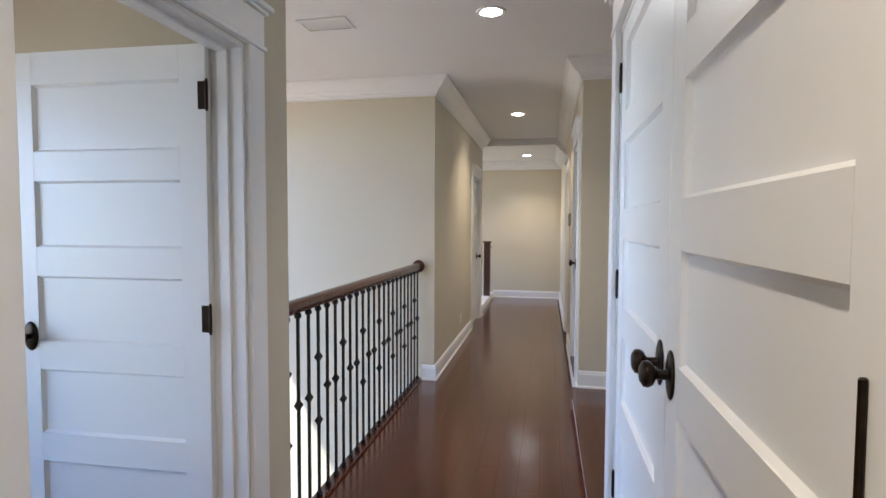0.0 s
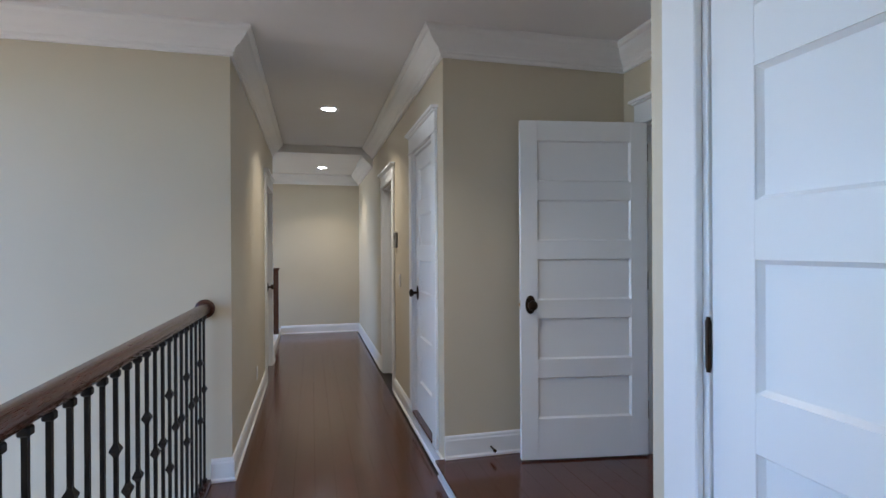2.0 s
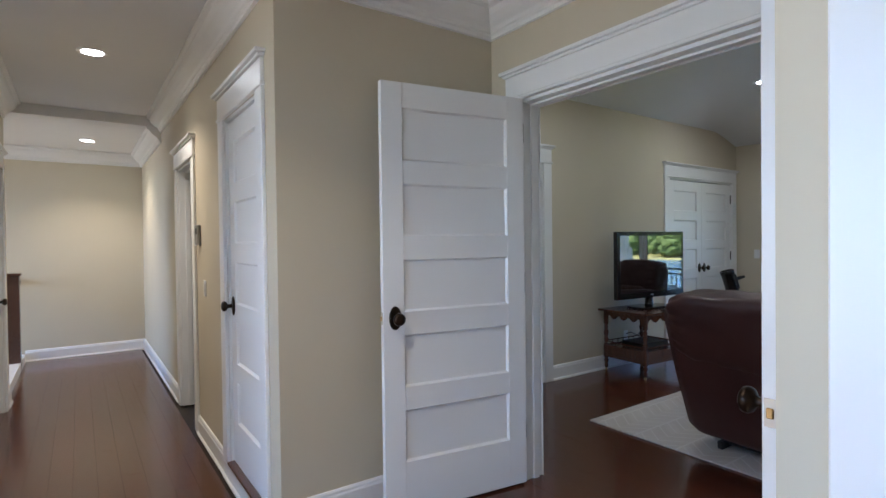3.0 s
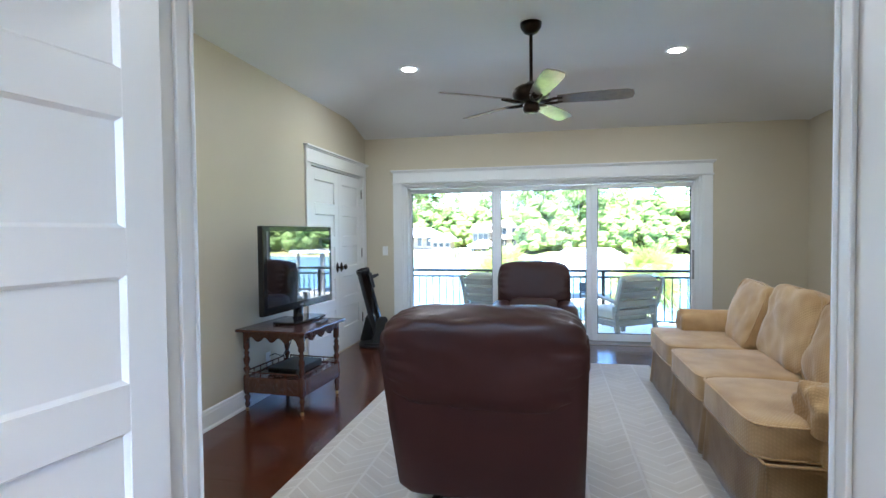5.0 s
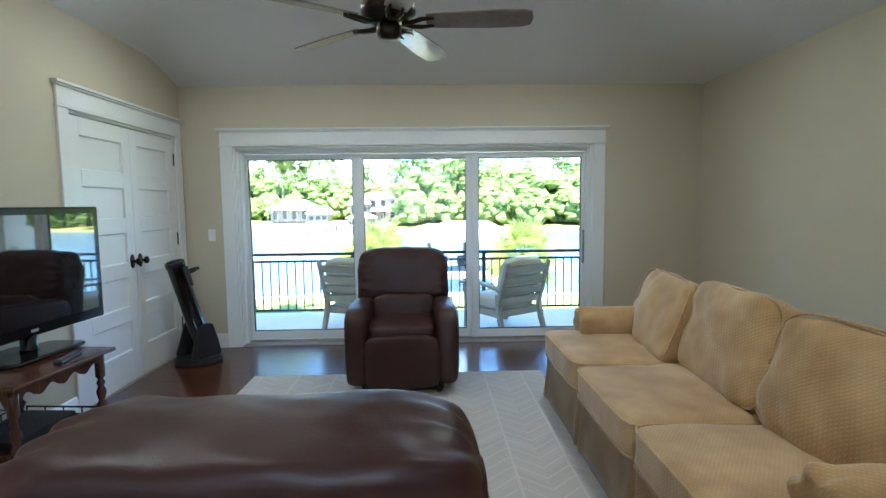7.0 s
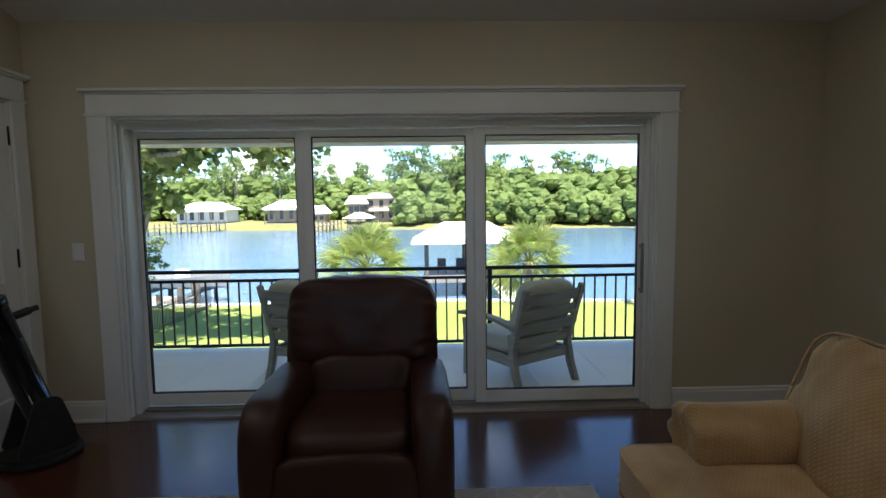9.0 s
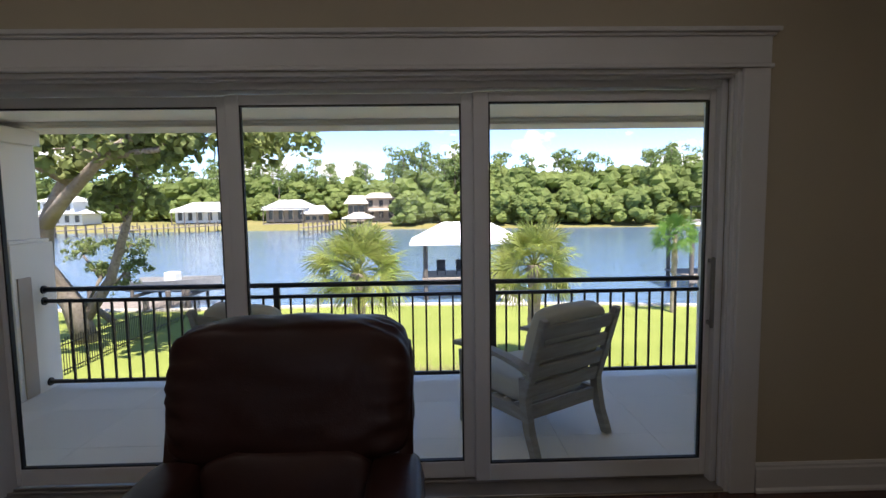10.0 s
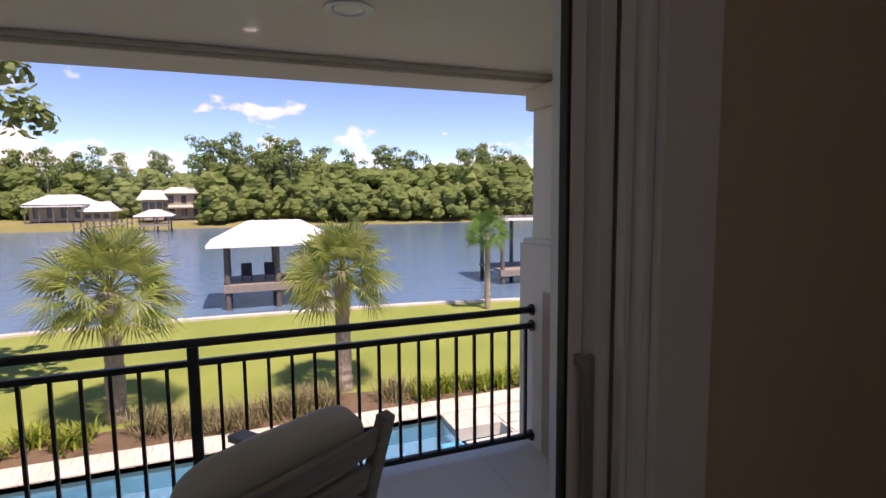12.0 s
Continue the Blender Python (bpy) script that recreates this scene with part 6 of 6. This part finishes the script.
oak(pose(23.0, 15.2, GROUND - 0.05), "big live oak with pale limbs and hanging moss", 21, [
    ([(0, 0, 0), (-0.1, 0.3, 1.4), (-0.5, 0.9, 2.8), (-0.7, 0.6, 4.2), (-1.2, -0.6, 5.8), (-1.6, -2.2, 7.2)], 0.42, 0.16),
    ([(-0.5, 0.9, 2.8), (-1.0, 1.9, 4.2), (-1.6, 3.2, 6.0), (-2.2, 5.0, 7.6)], 0.30, 0.12),
    ([(-0.7, 0.6, 4.2), (-1.8, -0.8, 5.0), (-3.0, -2.8, 6.2), (-3.6, -4.8, 7.2)], 0.24, 0.10),
    ([(0, 0.1, 0.7), (0.3, -0.8, 2.2), (0.3, -1.5, 4.2), (0.0, -2.2, 6.4)], 0.22, 0.08),
    ([(-1.2, -0.6, 5.6), (-2.4, 0.8, 6.8), (-3.4, 2.2, 7.6)], 0.16, 0.08),
    ([(-1.6, -2.2, 7.2), (-2.4, -4.4, 7.4), (-2.8, -6.2, 7.3)], 0.14, 0.06),
    ([(-3.0, -2.8, 6.2), (-3.3, -4.8, 6.4), (-3.4, -6.3, 6.7)], 0.11, 0.05),
    ([(-2.2, 5.0, 7.6), (-2.6, 7.5, 7.8), (-3.0, 9.5, 8.0)], 0.12, 0.06),
], 1.5)
oak(pose(26.3, 16.2, GROUND - 0.05), "small leaning tree at the water's edge", 33, [
    ([(0, 0, 0), (-0.3, 0.8, 0.9), (-0.2, 0.3, 1.9), (0.1, -0.5, 2.9)], 0.16, 0.06),
    ([(-0.2, 0.3, 1.9), (0.2, 1.2, 2.8)], 0.09, 0.04),
    ([(0, 0.1, 1.4), (-0.2, -1.0, 2.4)], 0.08, 0.04),
], 0.6, 0.11, 26, moss=False)


def grass_clump(m, h, blades, mat, label, name, category, seed, spread=0.3, wide=0.012):
    rnd = random.Random(seed)
    bm = bmesh.new()
    for _ in range(blades):
        az, ln = rnd.uniform(0, 6.28), h * rnd.uniform(0.6, 1.1)
        b = Vector((rnd.gauss(0, spread * 0.35), rnd.gauss(0, spread * 0.35), 0))
        d = Vector((math.cos(az), math.sin(az), 0)) * spread * rnd.uniform(0.3, 1.2)
        s = Vector((-math.sin(az), math.cos(az), 0)) * wide
        v = [bm.verts.new(b - s), bm.verts.new(b + s), bm.verts.new(b + d * 0.5 + s * 0.8 + Vector((0, 0, ln * 0.7))), bm.verts.new(b + d * 0.5 - s * 0.8 + Vector((0, 0, ln * 0.7))), bm.verts.new(b + d + Vector((0, 0, ln * 0.92)))]
        bm.faces.new((v[0], v[1], v[2], v[3]))
        bm.faces.new((v[3], v[2], v[4]))
    o = part(name, bm, mat, m=m)
    return tagged(o, label, category, "bed plants")


M_MUHLY = rough_mat("dry_grass", (0.26, 0.23, 0.12), (0.36, 0.32, 0.17), None, 2, 20, 0.8, 0, island=0.35, sub=0.5)
M_LILY = rough_mat("strap_leaf", (0.20, 0.28, 0.04), (0.34, 0.36, 0.06), None, 2, 20, 0.5, 0, island=0.35, sub=0.5)
tuft = grass_clump(pose(17.9, 1.9, GROUND - 0.01), 0.55, 190, M_MUHLY, "feathery tan grass tuft in the mulch bed", "ornamental_grass", "grass", 1, 0.55)
lily = grass_clump(pose(17.85, -2.2, GROUND - 0.01), 0.45, 110, M_LILY, "bright green strap-leaved clump in the mulch bed", "strap_leaf_plant", "shrub", 2, 0.4, 0.022)
rp = random.Random(12)
for y in (-0.9, 0.9, 2.6, 3.4, 4.2, 1.3):
    copy_thing(tuft, pose(17.85 + rp.uniform(-0.3, 0.35), y, GROUND - 0.01, 0, 0, rp.uniform(0, 360)))
for y in (-1.5, -2.9, -3.5, -4.1, -4.8, -5.4, -6.2, 5.6, 6.3, 7.0, 7.8, -7.0, 8.6, 9.4):
    copy_thing(lily, pose(17.85 + rp.uniform(-0.3, 0.35), y, GROUND - 0.01, 0, 0, rp.uniform(0, 360)))


# ---- woodland across the river ----
def woodland(ya, yb, seed, count, depth=(20, 60)):
    rnd = random.Random(seed)
    crowns, pines, trunks = bmesh.new(), bmesh.new(), bmesh.new()
    for i in range(count):
        y = ya + (yb - ya) * (i + rnd.random()) / count
        back = rnd.random()
        x = far_shore(y) + depth[0] + (depth[1] - depth[0]) * back
        z0 = WATER + 1.3
        pick = rnd.random()
        if pick < 0.34 and back > 0.2:
            h = rnd.uniform(14.5, 19.5)
            limb(trunks, [(x, y, z0), (x, y + rnd.uniform(-0.4, 0.4), z0 + h * 0.6), (x, y + rnd.uniform(-0.6, 0.6), z0 + h)], 0.26, 0.08, 5)
            for k in range(13):
                t = rnd.uniform(0.58, 1.0)
                w = 2.6 * (1.15 - t) + 0.9
                leaf_clump(pines, (x + rnd.gauss(0, w * 0.5), y + rnd.gauss(0, w * 0.75), z0 + h * t), 1.35, 44, rnd, 0.55, 0.6, True)
        else:
            h = rnd.uniform(9.5, 13.0) * (0.6 if back < 0.22 else 1.0)
            w = h * rnd.uniform(0.34, 0.5)
            for k in range(32):
                a, q = rnd.uniform(0, 6.28), rnd.uniform(0.1, 1) ** 0.6
                zz = rnd.uniform(0.06, 0.94)
                ww = w * math.sqrt(max(0.05, 1 - (zz * 1.5 - 0.55) ** 2 * 0.8))
                leaf_clump(crowns, (x + math.cos(a) * ww * q, y + math.sin(a) * ww * q, z0 + h * zz), w * 0.36, 40, rnd, 0.8, 0.5, True)
                lump(crowns, (x + math.cos(a) * ww * q, y + math.sin(a) * ww * q, z0 + h * zz), w * 0.41, 0.85)
    tagged(part("woodland", crowns, M_LEAF), "dense mixed green woodland on the far bank", "woodland", kind="stuff")
    tagged(part("pine_tops", pines, M_PINE), "tall dark pines above the far woodland", "woodland", kind="stuff")
    tagged(part("pine_trunks", trunks, M_BARK), "bare grey trunks of the far pines", "woodland", kind="stuff")


woodland(-160, 12, 5, 260, (4, 42))
woodland(12, 200, 6, 260, (30, 70))


# ---- buildings and docks across the river ----
def hip_roof(bm, x0, x1, y0, y1, z0, rise, run):
    v = [bm.verts.new(c) for c in ((x0, y0, z0), (x1, y0, z0), (x1, y1, z0), (x0, y1, z0))]
    cx = (x0 + x1) / 2
    a, b = bm.verts.new((cx, y0 + run, z0 + rise)), bm.verts.new((cx, y1 - run, z0 + rise))
    for f in ((v[0], v[1], a), (v[1], v[2], b, a), (v[2], v[3], b), (v[3], v[0], a, b), (v[3], v[2], v[1], v[0])):
        bm.faces.new(f)


M_HWALL = surface("pale_siding", (0.58, 0.60, 0.62), (0.66, 0.68, 0.70), 0.7, scale=1)
M_TANWALL = surface("tan_siding", (0.26, 0.21, 0.165), (0.33, 0.275, 0.22), 0.75, scale=1)
M_TANROOF = surface("tan_shingle_roof", (0.46, 0.41, 0.35), (0.54, 0.49, 0.42), 0.85, scale=1, fine=8)
M_DARKGL = surface("dark_window_glass", (0.02, 0.024, 0.028), (0.035, 0.04, 0.045), 0.12)


def house(m, w, d, h, wallm, roofm, label, storeys=1, porch=True):
    """A riverside house facing -x; y runs along its front."""
    b = root("house", m, label, "house")
    for s in range(storeys):
        k = 1 - 0.35 * s
        z = s * h
        part("wall", B(0.4 * s, d - 0.4 * s, -w / 2 * k, w / 2 * k, z, z + h), wallm, b)
        n = max(3, int(w * k / 2.2))
        for i in range(n):
            y = -w / 2 * k + (i + 0.5) * w * k / n
            win = part("window", B(0.4 * s - 0.06, 0.4 * s - 0.001, y - 0.62, y + 0.62, z + 0.6, z + h - 0.45), wallm, b, "dark framed window")
            part("pane", B(0.4 * s - 0.09, 0.4 * s - 0.061, y - 0.52, y + 0.52, z + 0.7, z + h - 0.55), M_DARKGL, win)
        bm = bmesh.new()
        if s == storeys - 1:
            hip_roof(bm, 0.4 * s - 1.0, d - 0.4 * s + 1.0, -w / 2 * k - 1.0, w / 2 * k + 1.0, z + h, 2.1 * (0.7 if storeys > 1 else 1), w * k * 0.3)
        else:
            hip_roof(bm, -1.4, d + 1.0, -w / 2 - 1.2, w / 2 + 1.2, z + h - 0.1, 1.0, w * 0.12)
        part("roof", bm, roofm, b)
    if porch:
        for i in range(5):
            y = -w / 2 + i * w / 4
            part("porch_post", B(-2.3, -2.1, y - 0.1, y + 0.1, -0.6, h * 0.86), M_PILE, b)
        bm = bmesh.new()
        box(bm, -2.6, 0.0, -w / 2 - 0.4, w / 2 + 0.4, h * 0.86, h * 0.93)
        part("porch_roof", bm, roofm, b)
        part("porch_floor", B(-2.5, 0.0, -w / 2 - 0.2, w / 2 + 0.2, -0.6, -0.3), M_TIMBER, b)
    return b


HZ = WATER + 1.5
house(pose(141, 62, HZ, 0, 0, 3), 12.5, 10, 3.3, M_HWALL, M_TIN, "long pale house with a white metal roof across the river")
house(pose(139, 39.5, HZ, 0, 0, -2), 10, 10, 3.6, M_TANWALL, M_TIN, "tan house with dark screened porch and pale roof across the river")
house(pose(138, 32.0, HZ - 0.2, 0, 0, 0), 5, 6, 2.2, M_TANWALL, M_TIN, "low tan annex with a pale roof across the river", porch=False)
house(pose(138, 15.0, HZ, 0, 0, 4), 12, 9, 2.9, M_TANWALL, M_TANROOF, "two-storey tan house with a hipped roof across the river", 2)
house(pose(134, 20.8, HZ, 0, 0, 4), 4, 5, 4.4, M_TANWALL, M_TANROOF, "tall narrow tan pavilion beside the two-storey house", porch=False)
house(pose(139, 97, HZ, 0, 0, 5), 12, 9, 3.0, M_HWALL, M_HWALL, "grey two-storey house far along the river", 2, porch=False)


def dock(name, m, length, width, top, label, rail=False, step=2.4):
    """A timber pier on piles; x runs along it, top is its height above the water."""
    d = root(name, m, label, "dock")
    part("deck", B(0, length, -width / 2, width / 2, top - 0.16, top, 0.01), M_TIMBER, d)
    n = max(2, int(length / step))
    pile = None
    for i in range(n + 1):
        for s in (-1, 1):
            mm = pose(length * i / n, s * (width / 2 + 0.05), 0)
            if pile is None:
                bm = bmesh.new()
                rod(bm, (0, 0, -1.2), (0, 0, top + 0.75), 0.13, n=8)
                pile = part("pile", bm, M_PILE, d)
                pile.matrix_basis = mm
            else:
                share("pile", pile.data, d, mm)
    return d


dock("far_pier", pose(126, 51, WATER, 0, 0, 155), 26, 1.8, 1.5, "long timber pier on piles from the far bank")
dock("far_pier", pose(124, 24, WATER, 0, 0, 172), 20, 1.8, 1.5, "timber pier with a gangway from the far bank")
dock("far_pier", pose(128, 72, WATER, 0, 0, 170), 22, 2.0, 1.4, "timber pier before the pale house")


def boathouse(name, m, w, d, deck, eave, rise, roofm, label, over=0.7):
    """An open pile boathouse; its near face lies at x = 0, y runs along it, heights are above the water."""
    b = root(name, m, label, "boathouse")
    part("deck", B(0, d, -w / 2, w / 2, deck - 0.12, deck, 0.01), M_TIMBER, b, "timber deck")
    part("deck_beam", B(-0.06, -0.002, -w / 2, w / 2, deck - 0.42, deck - 0.02, 0.01), M_TIMBER, b)
    for x in (0.15, d - 0.15):
        for y in (-w / 2 + 0.2, 0.0, w / 2 - 0.2):
            bm = bmesh.new()
            rod(bm, (x, y, -1.2), (x, y, eave), 0.15, 0.13, 10)
            part("pile", bm, M_PILE, b)
    bm = bmesh.new()
    hip_roof(bm, -over, d + over, -w / 2 - over, w / 2 + over, eave, rise, d / 2 + over - 0.4)
    r = part("roof", bm, roofm, b, "hipped standing-seam metal roof")
    n = int((w + 2 * over) / 0.45)
    for i in range(1, n):
        y = -w / 2 - over + (w + 2 * over) * i / n
        run = d / 2 + over - 0.4
        k = min(1.0, (y + w / 2 + over) / run, (w / 2 + over - y) / run)
        bm = bmesh.new()
        a = Vector((-over, y, eave + 0.02))
        e = Vector((-over + (d / 2 + over) * k, y, eave + rise * k + 0.02))
        rod(bm, a, e, 0.025, n=4)
        part("seam", bm, roofm, r)
    part("fascia", B(-over, -over + 0.05, -w / 2 - over, w / 2 + over, eave - 0.16, eave - 0.001), M_TRIM, b)
    return b


boathouse("boathouse", pose(34.9, 0.75, WATER, 0, 0, 0), 5.4, 3.4, 1.32, 3.46, 1.1, M_TIN, "open boathouse with a white hipped metal roof")
for y in (2.3, 1.1):
    c = root("deck_chair", pose(36.3, y, WATER + 1.32, 0, 0, 180), "dark deck chair on the boathouse deck", "chair", "boathouse chairs")
    part("seat", B(-0.3, 0.35, -0.28, 0.28, 0.28, 0.34, 0.02), M_MATTE, c)
    bm = bmesh.new()
    box(bm, -0.03, 0.03, -0.28, 0.28, 0, 0.62, 0.02)
    bmesh.ops.transform(bm, matrix=Matrix.Translation((-0.3, 0, 0.3)) @ Matrix.Rotation(radians(-18), 4, "Y"), verts=bm.verts[:])
    part("backrest", bm, M_MATTE, c)
    for x in (-0.27, 0.32):
        for s in (-0.25, 0.25):
            part("leg", B(x - 0.02, x + 0.02, s - 0.02, s + 0.02, 0, 0.28), M_MATTE, c)
structure("gangway", B(27.8, 34.85, -1.45, -0.45, GROUND + 0.0, GROUND + 0.09, 0.01), M_SEAWALL, "pale gangway from the seawall to the boathouse", "dock")
nb = boathouse("boathouse", pose(36.0, -15.6, WATER, 0, 0, -4), 5.0, 4.0, 0.95, 4.35, 0.06, M_TIMBER, "neighbouring dock with a flat railed sun deck", 0.3)
for i in range(7):
    part("guard_post", B(-0.25, -0.21, -2.6 + i * 0.86, -2.56 + i * 0.86, 4.36, 5.3), M_RAILM, nb)
part("guard_rail", B(-0.25, -0.21, -2.7, 2.7, 5.28, 5.32), M_RAILM, nb)
boathouse("far_boathouse", pose(112, 17.5, WATER), 5, 4, 1.5, 3.0, 1.1, M_TANROOF, "small roofed boat lift across the river")
boathouse("far_boathouse", pose(110, 84, WATER), 6, 4, 1.5, 3.4, 1.2, M_TIN, "white roofed boat lift far along the river")
dock("side_dock", pose(28.5, 18.6, WATER, 0, 0, -4), 3.6, 5.2, 0.85, "wide pale dock along the river edge")


def boat(m, label, hullm):
    b = root("motor_boat", m, label, "boat")
    bm = bmesh.new()
    secs = []
    for i in range(9):
        t = i / 8
        x = -2.6 + 5.6 * t
        w = 1.05 * (1 - max(0, t - 0.45) ** 2 * 3.2)
        zt = 0.75 + 0.22 * t * t
        secs.append([bm.verts.new(c) for c in ((x, 0, 0.0 + 0.35 * max(0, t - 0.6)), (x, w * 0.85, 0.25), (x, w, zt), (x, w * 0.86, zt), (x, w * 0.8, 0.45), (x, -w * 0.8, 0.45), (x, -w * 0.86, zt), (x, -w, zt), (x, -w * 0.85, 0.25))])
    for a, c in zip(secs, secs[1:]):
        for j in range(9):
            bm.faces.new((a[j], a[(j + 1) % 9], c[(j + 1) % 9], c[j]))
    bm.faces.new(secs[0])
    bm.faces.new(list(reversed(secs[-1])))
    part("hull", bm, hullm, b, smooth=False)
    part("console", B(-0.3, 0.4, -0.35, 0.35, 0.45, 1.2, 0.06), M_TRIM, b)
    part("outboard_motor", B(-2.95, -2.6, -0.22, 0.22, 0.2, 1.25, 0.08), M_MATTE, b)
    for x in (-1.6, 1.4):
        bm = bmesh.new()
        for s in (-1, 1):
            rod(bm, (x, s * 1.25, -2.8), (x, s * 1.25, 0.6), 0.10, n=8)
        box(bm, x - 0.08, x + 0.08, -1.2, 1.2, -0.12, 0.04)
        part("lift_frame", bm, M_PILE, b, "timber boat lift")


boat(pose(35.0, 18.0, WATER + 0.75, 0, 0, -96), "grey motor boat on a lift by the dock", M_GREYP)
boat(pose(108, 79, WATER + 1.0, 0, 0, 80), "small blue boat at the far dock", surface("blue_hull", (0.05, 0.14, 0.42), (0.07, 0.18, 0.5), 0.3))

fence = root("garden_fence", pose(0, 13.4, GROUND), "black metal picket fence on the lawn edge", "fence")
for z in (0.12, 0.85):
    part("rail", B(18.7, 28.0, -0.012, 0.012, z, z + 0.03), M_IRON, fence)
pk = part("picket", B(-0.008, 0.008, -0.008, 0.008, 0, 1.05), M_IRON, fence)
pk.matrix_basis = pose(18.7, 0, 0)
for i in range(1, 84):
    share("picket", pk.data, fence, pose(18.7 + i * 0.112, 0, 0))


# ---- floor planks ----
def planks(parent_name, x0, x1, y0, y1, top, label, wide=0.127, nose=0.0, seed=1):
    """Rows of bevelled boards along y with staggered ends, each an object on one of a few shared meshes."""
    rnd = random.Random(seed)
    floor = root(parent_name, pose(0, 0, top), label, "floor", kind="structure")
    n = max(1, round((x1 - x0) / wide))
    w = (x1 - x0) / n
    made = {}
    for i in range(n):
        y = y0
        first_cut = True
        while y < y1 - 0.001:
            ln = rnd.choice((1.2, 1.5, 1.8, 2.1))
            if first_cut:
                ln *= rnd.choice((0.4, 0.7, 1.0))
                first_cut = False
            if y1 - y - ln < 0.35:
                ln = y1 - y
            ln = round(ln, 3)
            key = (n, ln)
            if key not in made:
                me = bpy.data.meshes.new("plank")
                b = bmesh.new()
                vs = box(b, 0.0002, w - 0.0002, 0.0003, ln - 0.0003, -0.014, 0.0)
                es = [e for e in b.edges if all(v.co.z > -0.001 for v in e.verts)]
                bmesh.ops.bevel(b, geom=es, offset=0.0006, segments=1, affect="EDGES")
                b.to_mesh(me)
                b.free()
                me.materials.append(M_PLANK)
                made[key] = me
            share("plank", made[key], floor, pose(x0 + i * w, y, rnd.uniform(-0.0004, 0.0)))
            y += ln
    return floor


planks("floor_hall", -0.90, 0.45, -1.19, 10.49, HALL, "dark cherry-stained plank hall floor", seed=3)
planks("floor_alcove", 0.44, 1.775, 2.536, 4.579, RAISED, "dark cherry-stained plank floor of the raised alcove", seed=5)
planks("floor_family_room", 1.775, 6.968, 0.57, 5.658, RAISED, "dark cherry-stained hand-scraped plank floor", wide=0.165, seed=7)


# ---- deck pavers ----
deck = root("deck_pavers", pose(0, 0, GROUND), "pale travertine pavers round the pool", "pavement", kind="structure")
paver = None
for i in range(2):
    for j in range(60):
        m = pose(POOL[1] + 0.004 + i * 0.362, -12 + j * 0.43 + (0.2 if i else 0), 0)
        if paver is None:
            paver = part("paver", B(0, 0.356, 0, 0.424, -0.029, 0.0, 0.004), M_PAVER, deck)
            paver.matrix_basis = m
        else:
            share("paver", paver.data, deck, m)
for i in range(6):
    for j in range(24):
        x, y = 13.9 + i * 0.43, -12.5 + j * 0.41
        if y + 0.4 < -2.6:
            share("paver", paver.data, deck, pose(x, y, 0))


# ---- balcony tiles ----
tile = None
for i in range(3):
    for j in range(10):
        m = pose(7.203 + i * 0.625, 0.453 + j * 0.6025, 0)
        if tile is None:
            tile = part("tile", B(0, 0.6235, 0, 0.601, -0.1068, -0.1, 0.0012), M_DECK, balcony)
            tile.matrix_basis = m
        else:
            share("tile", tile.data, balcony, m)
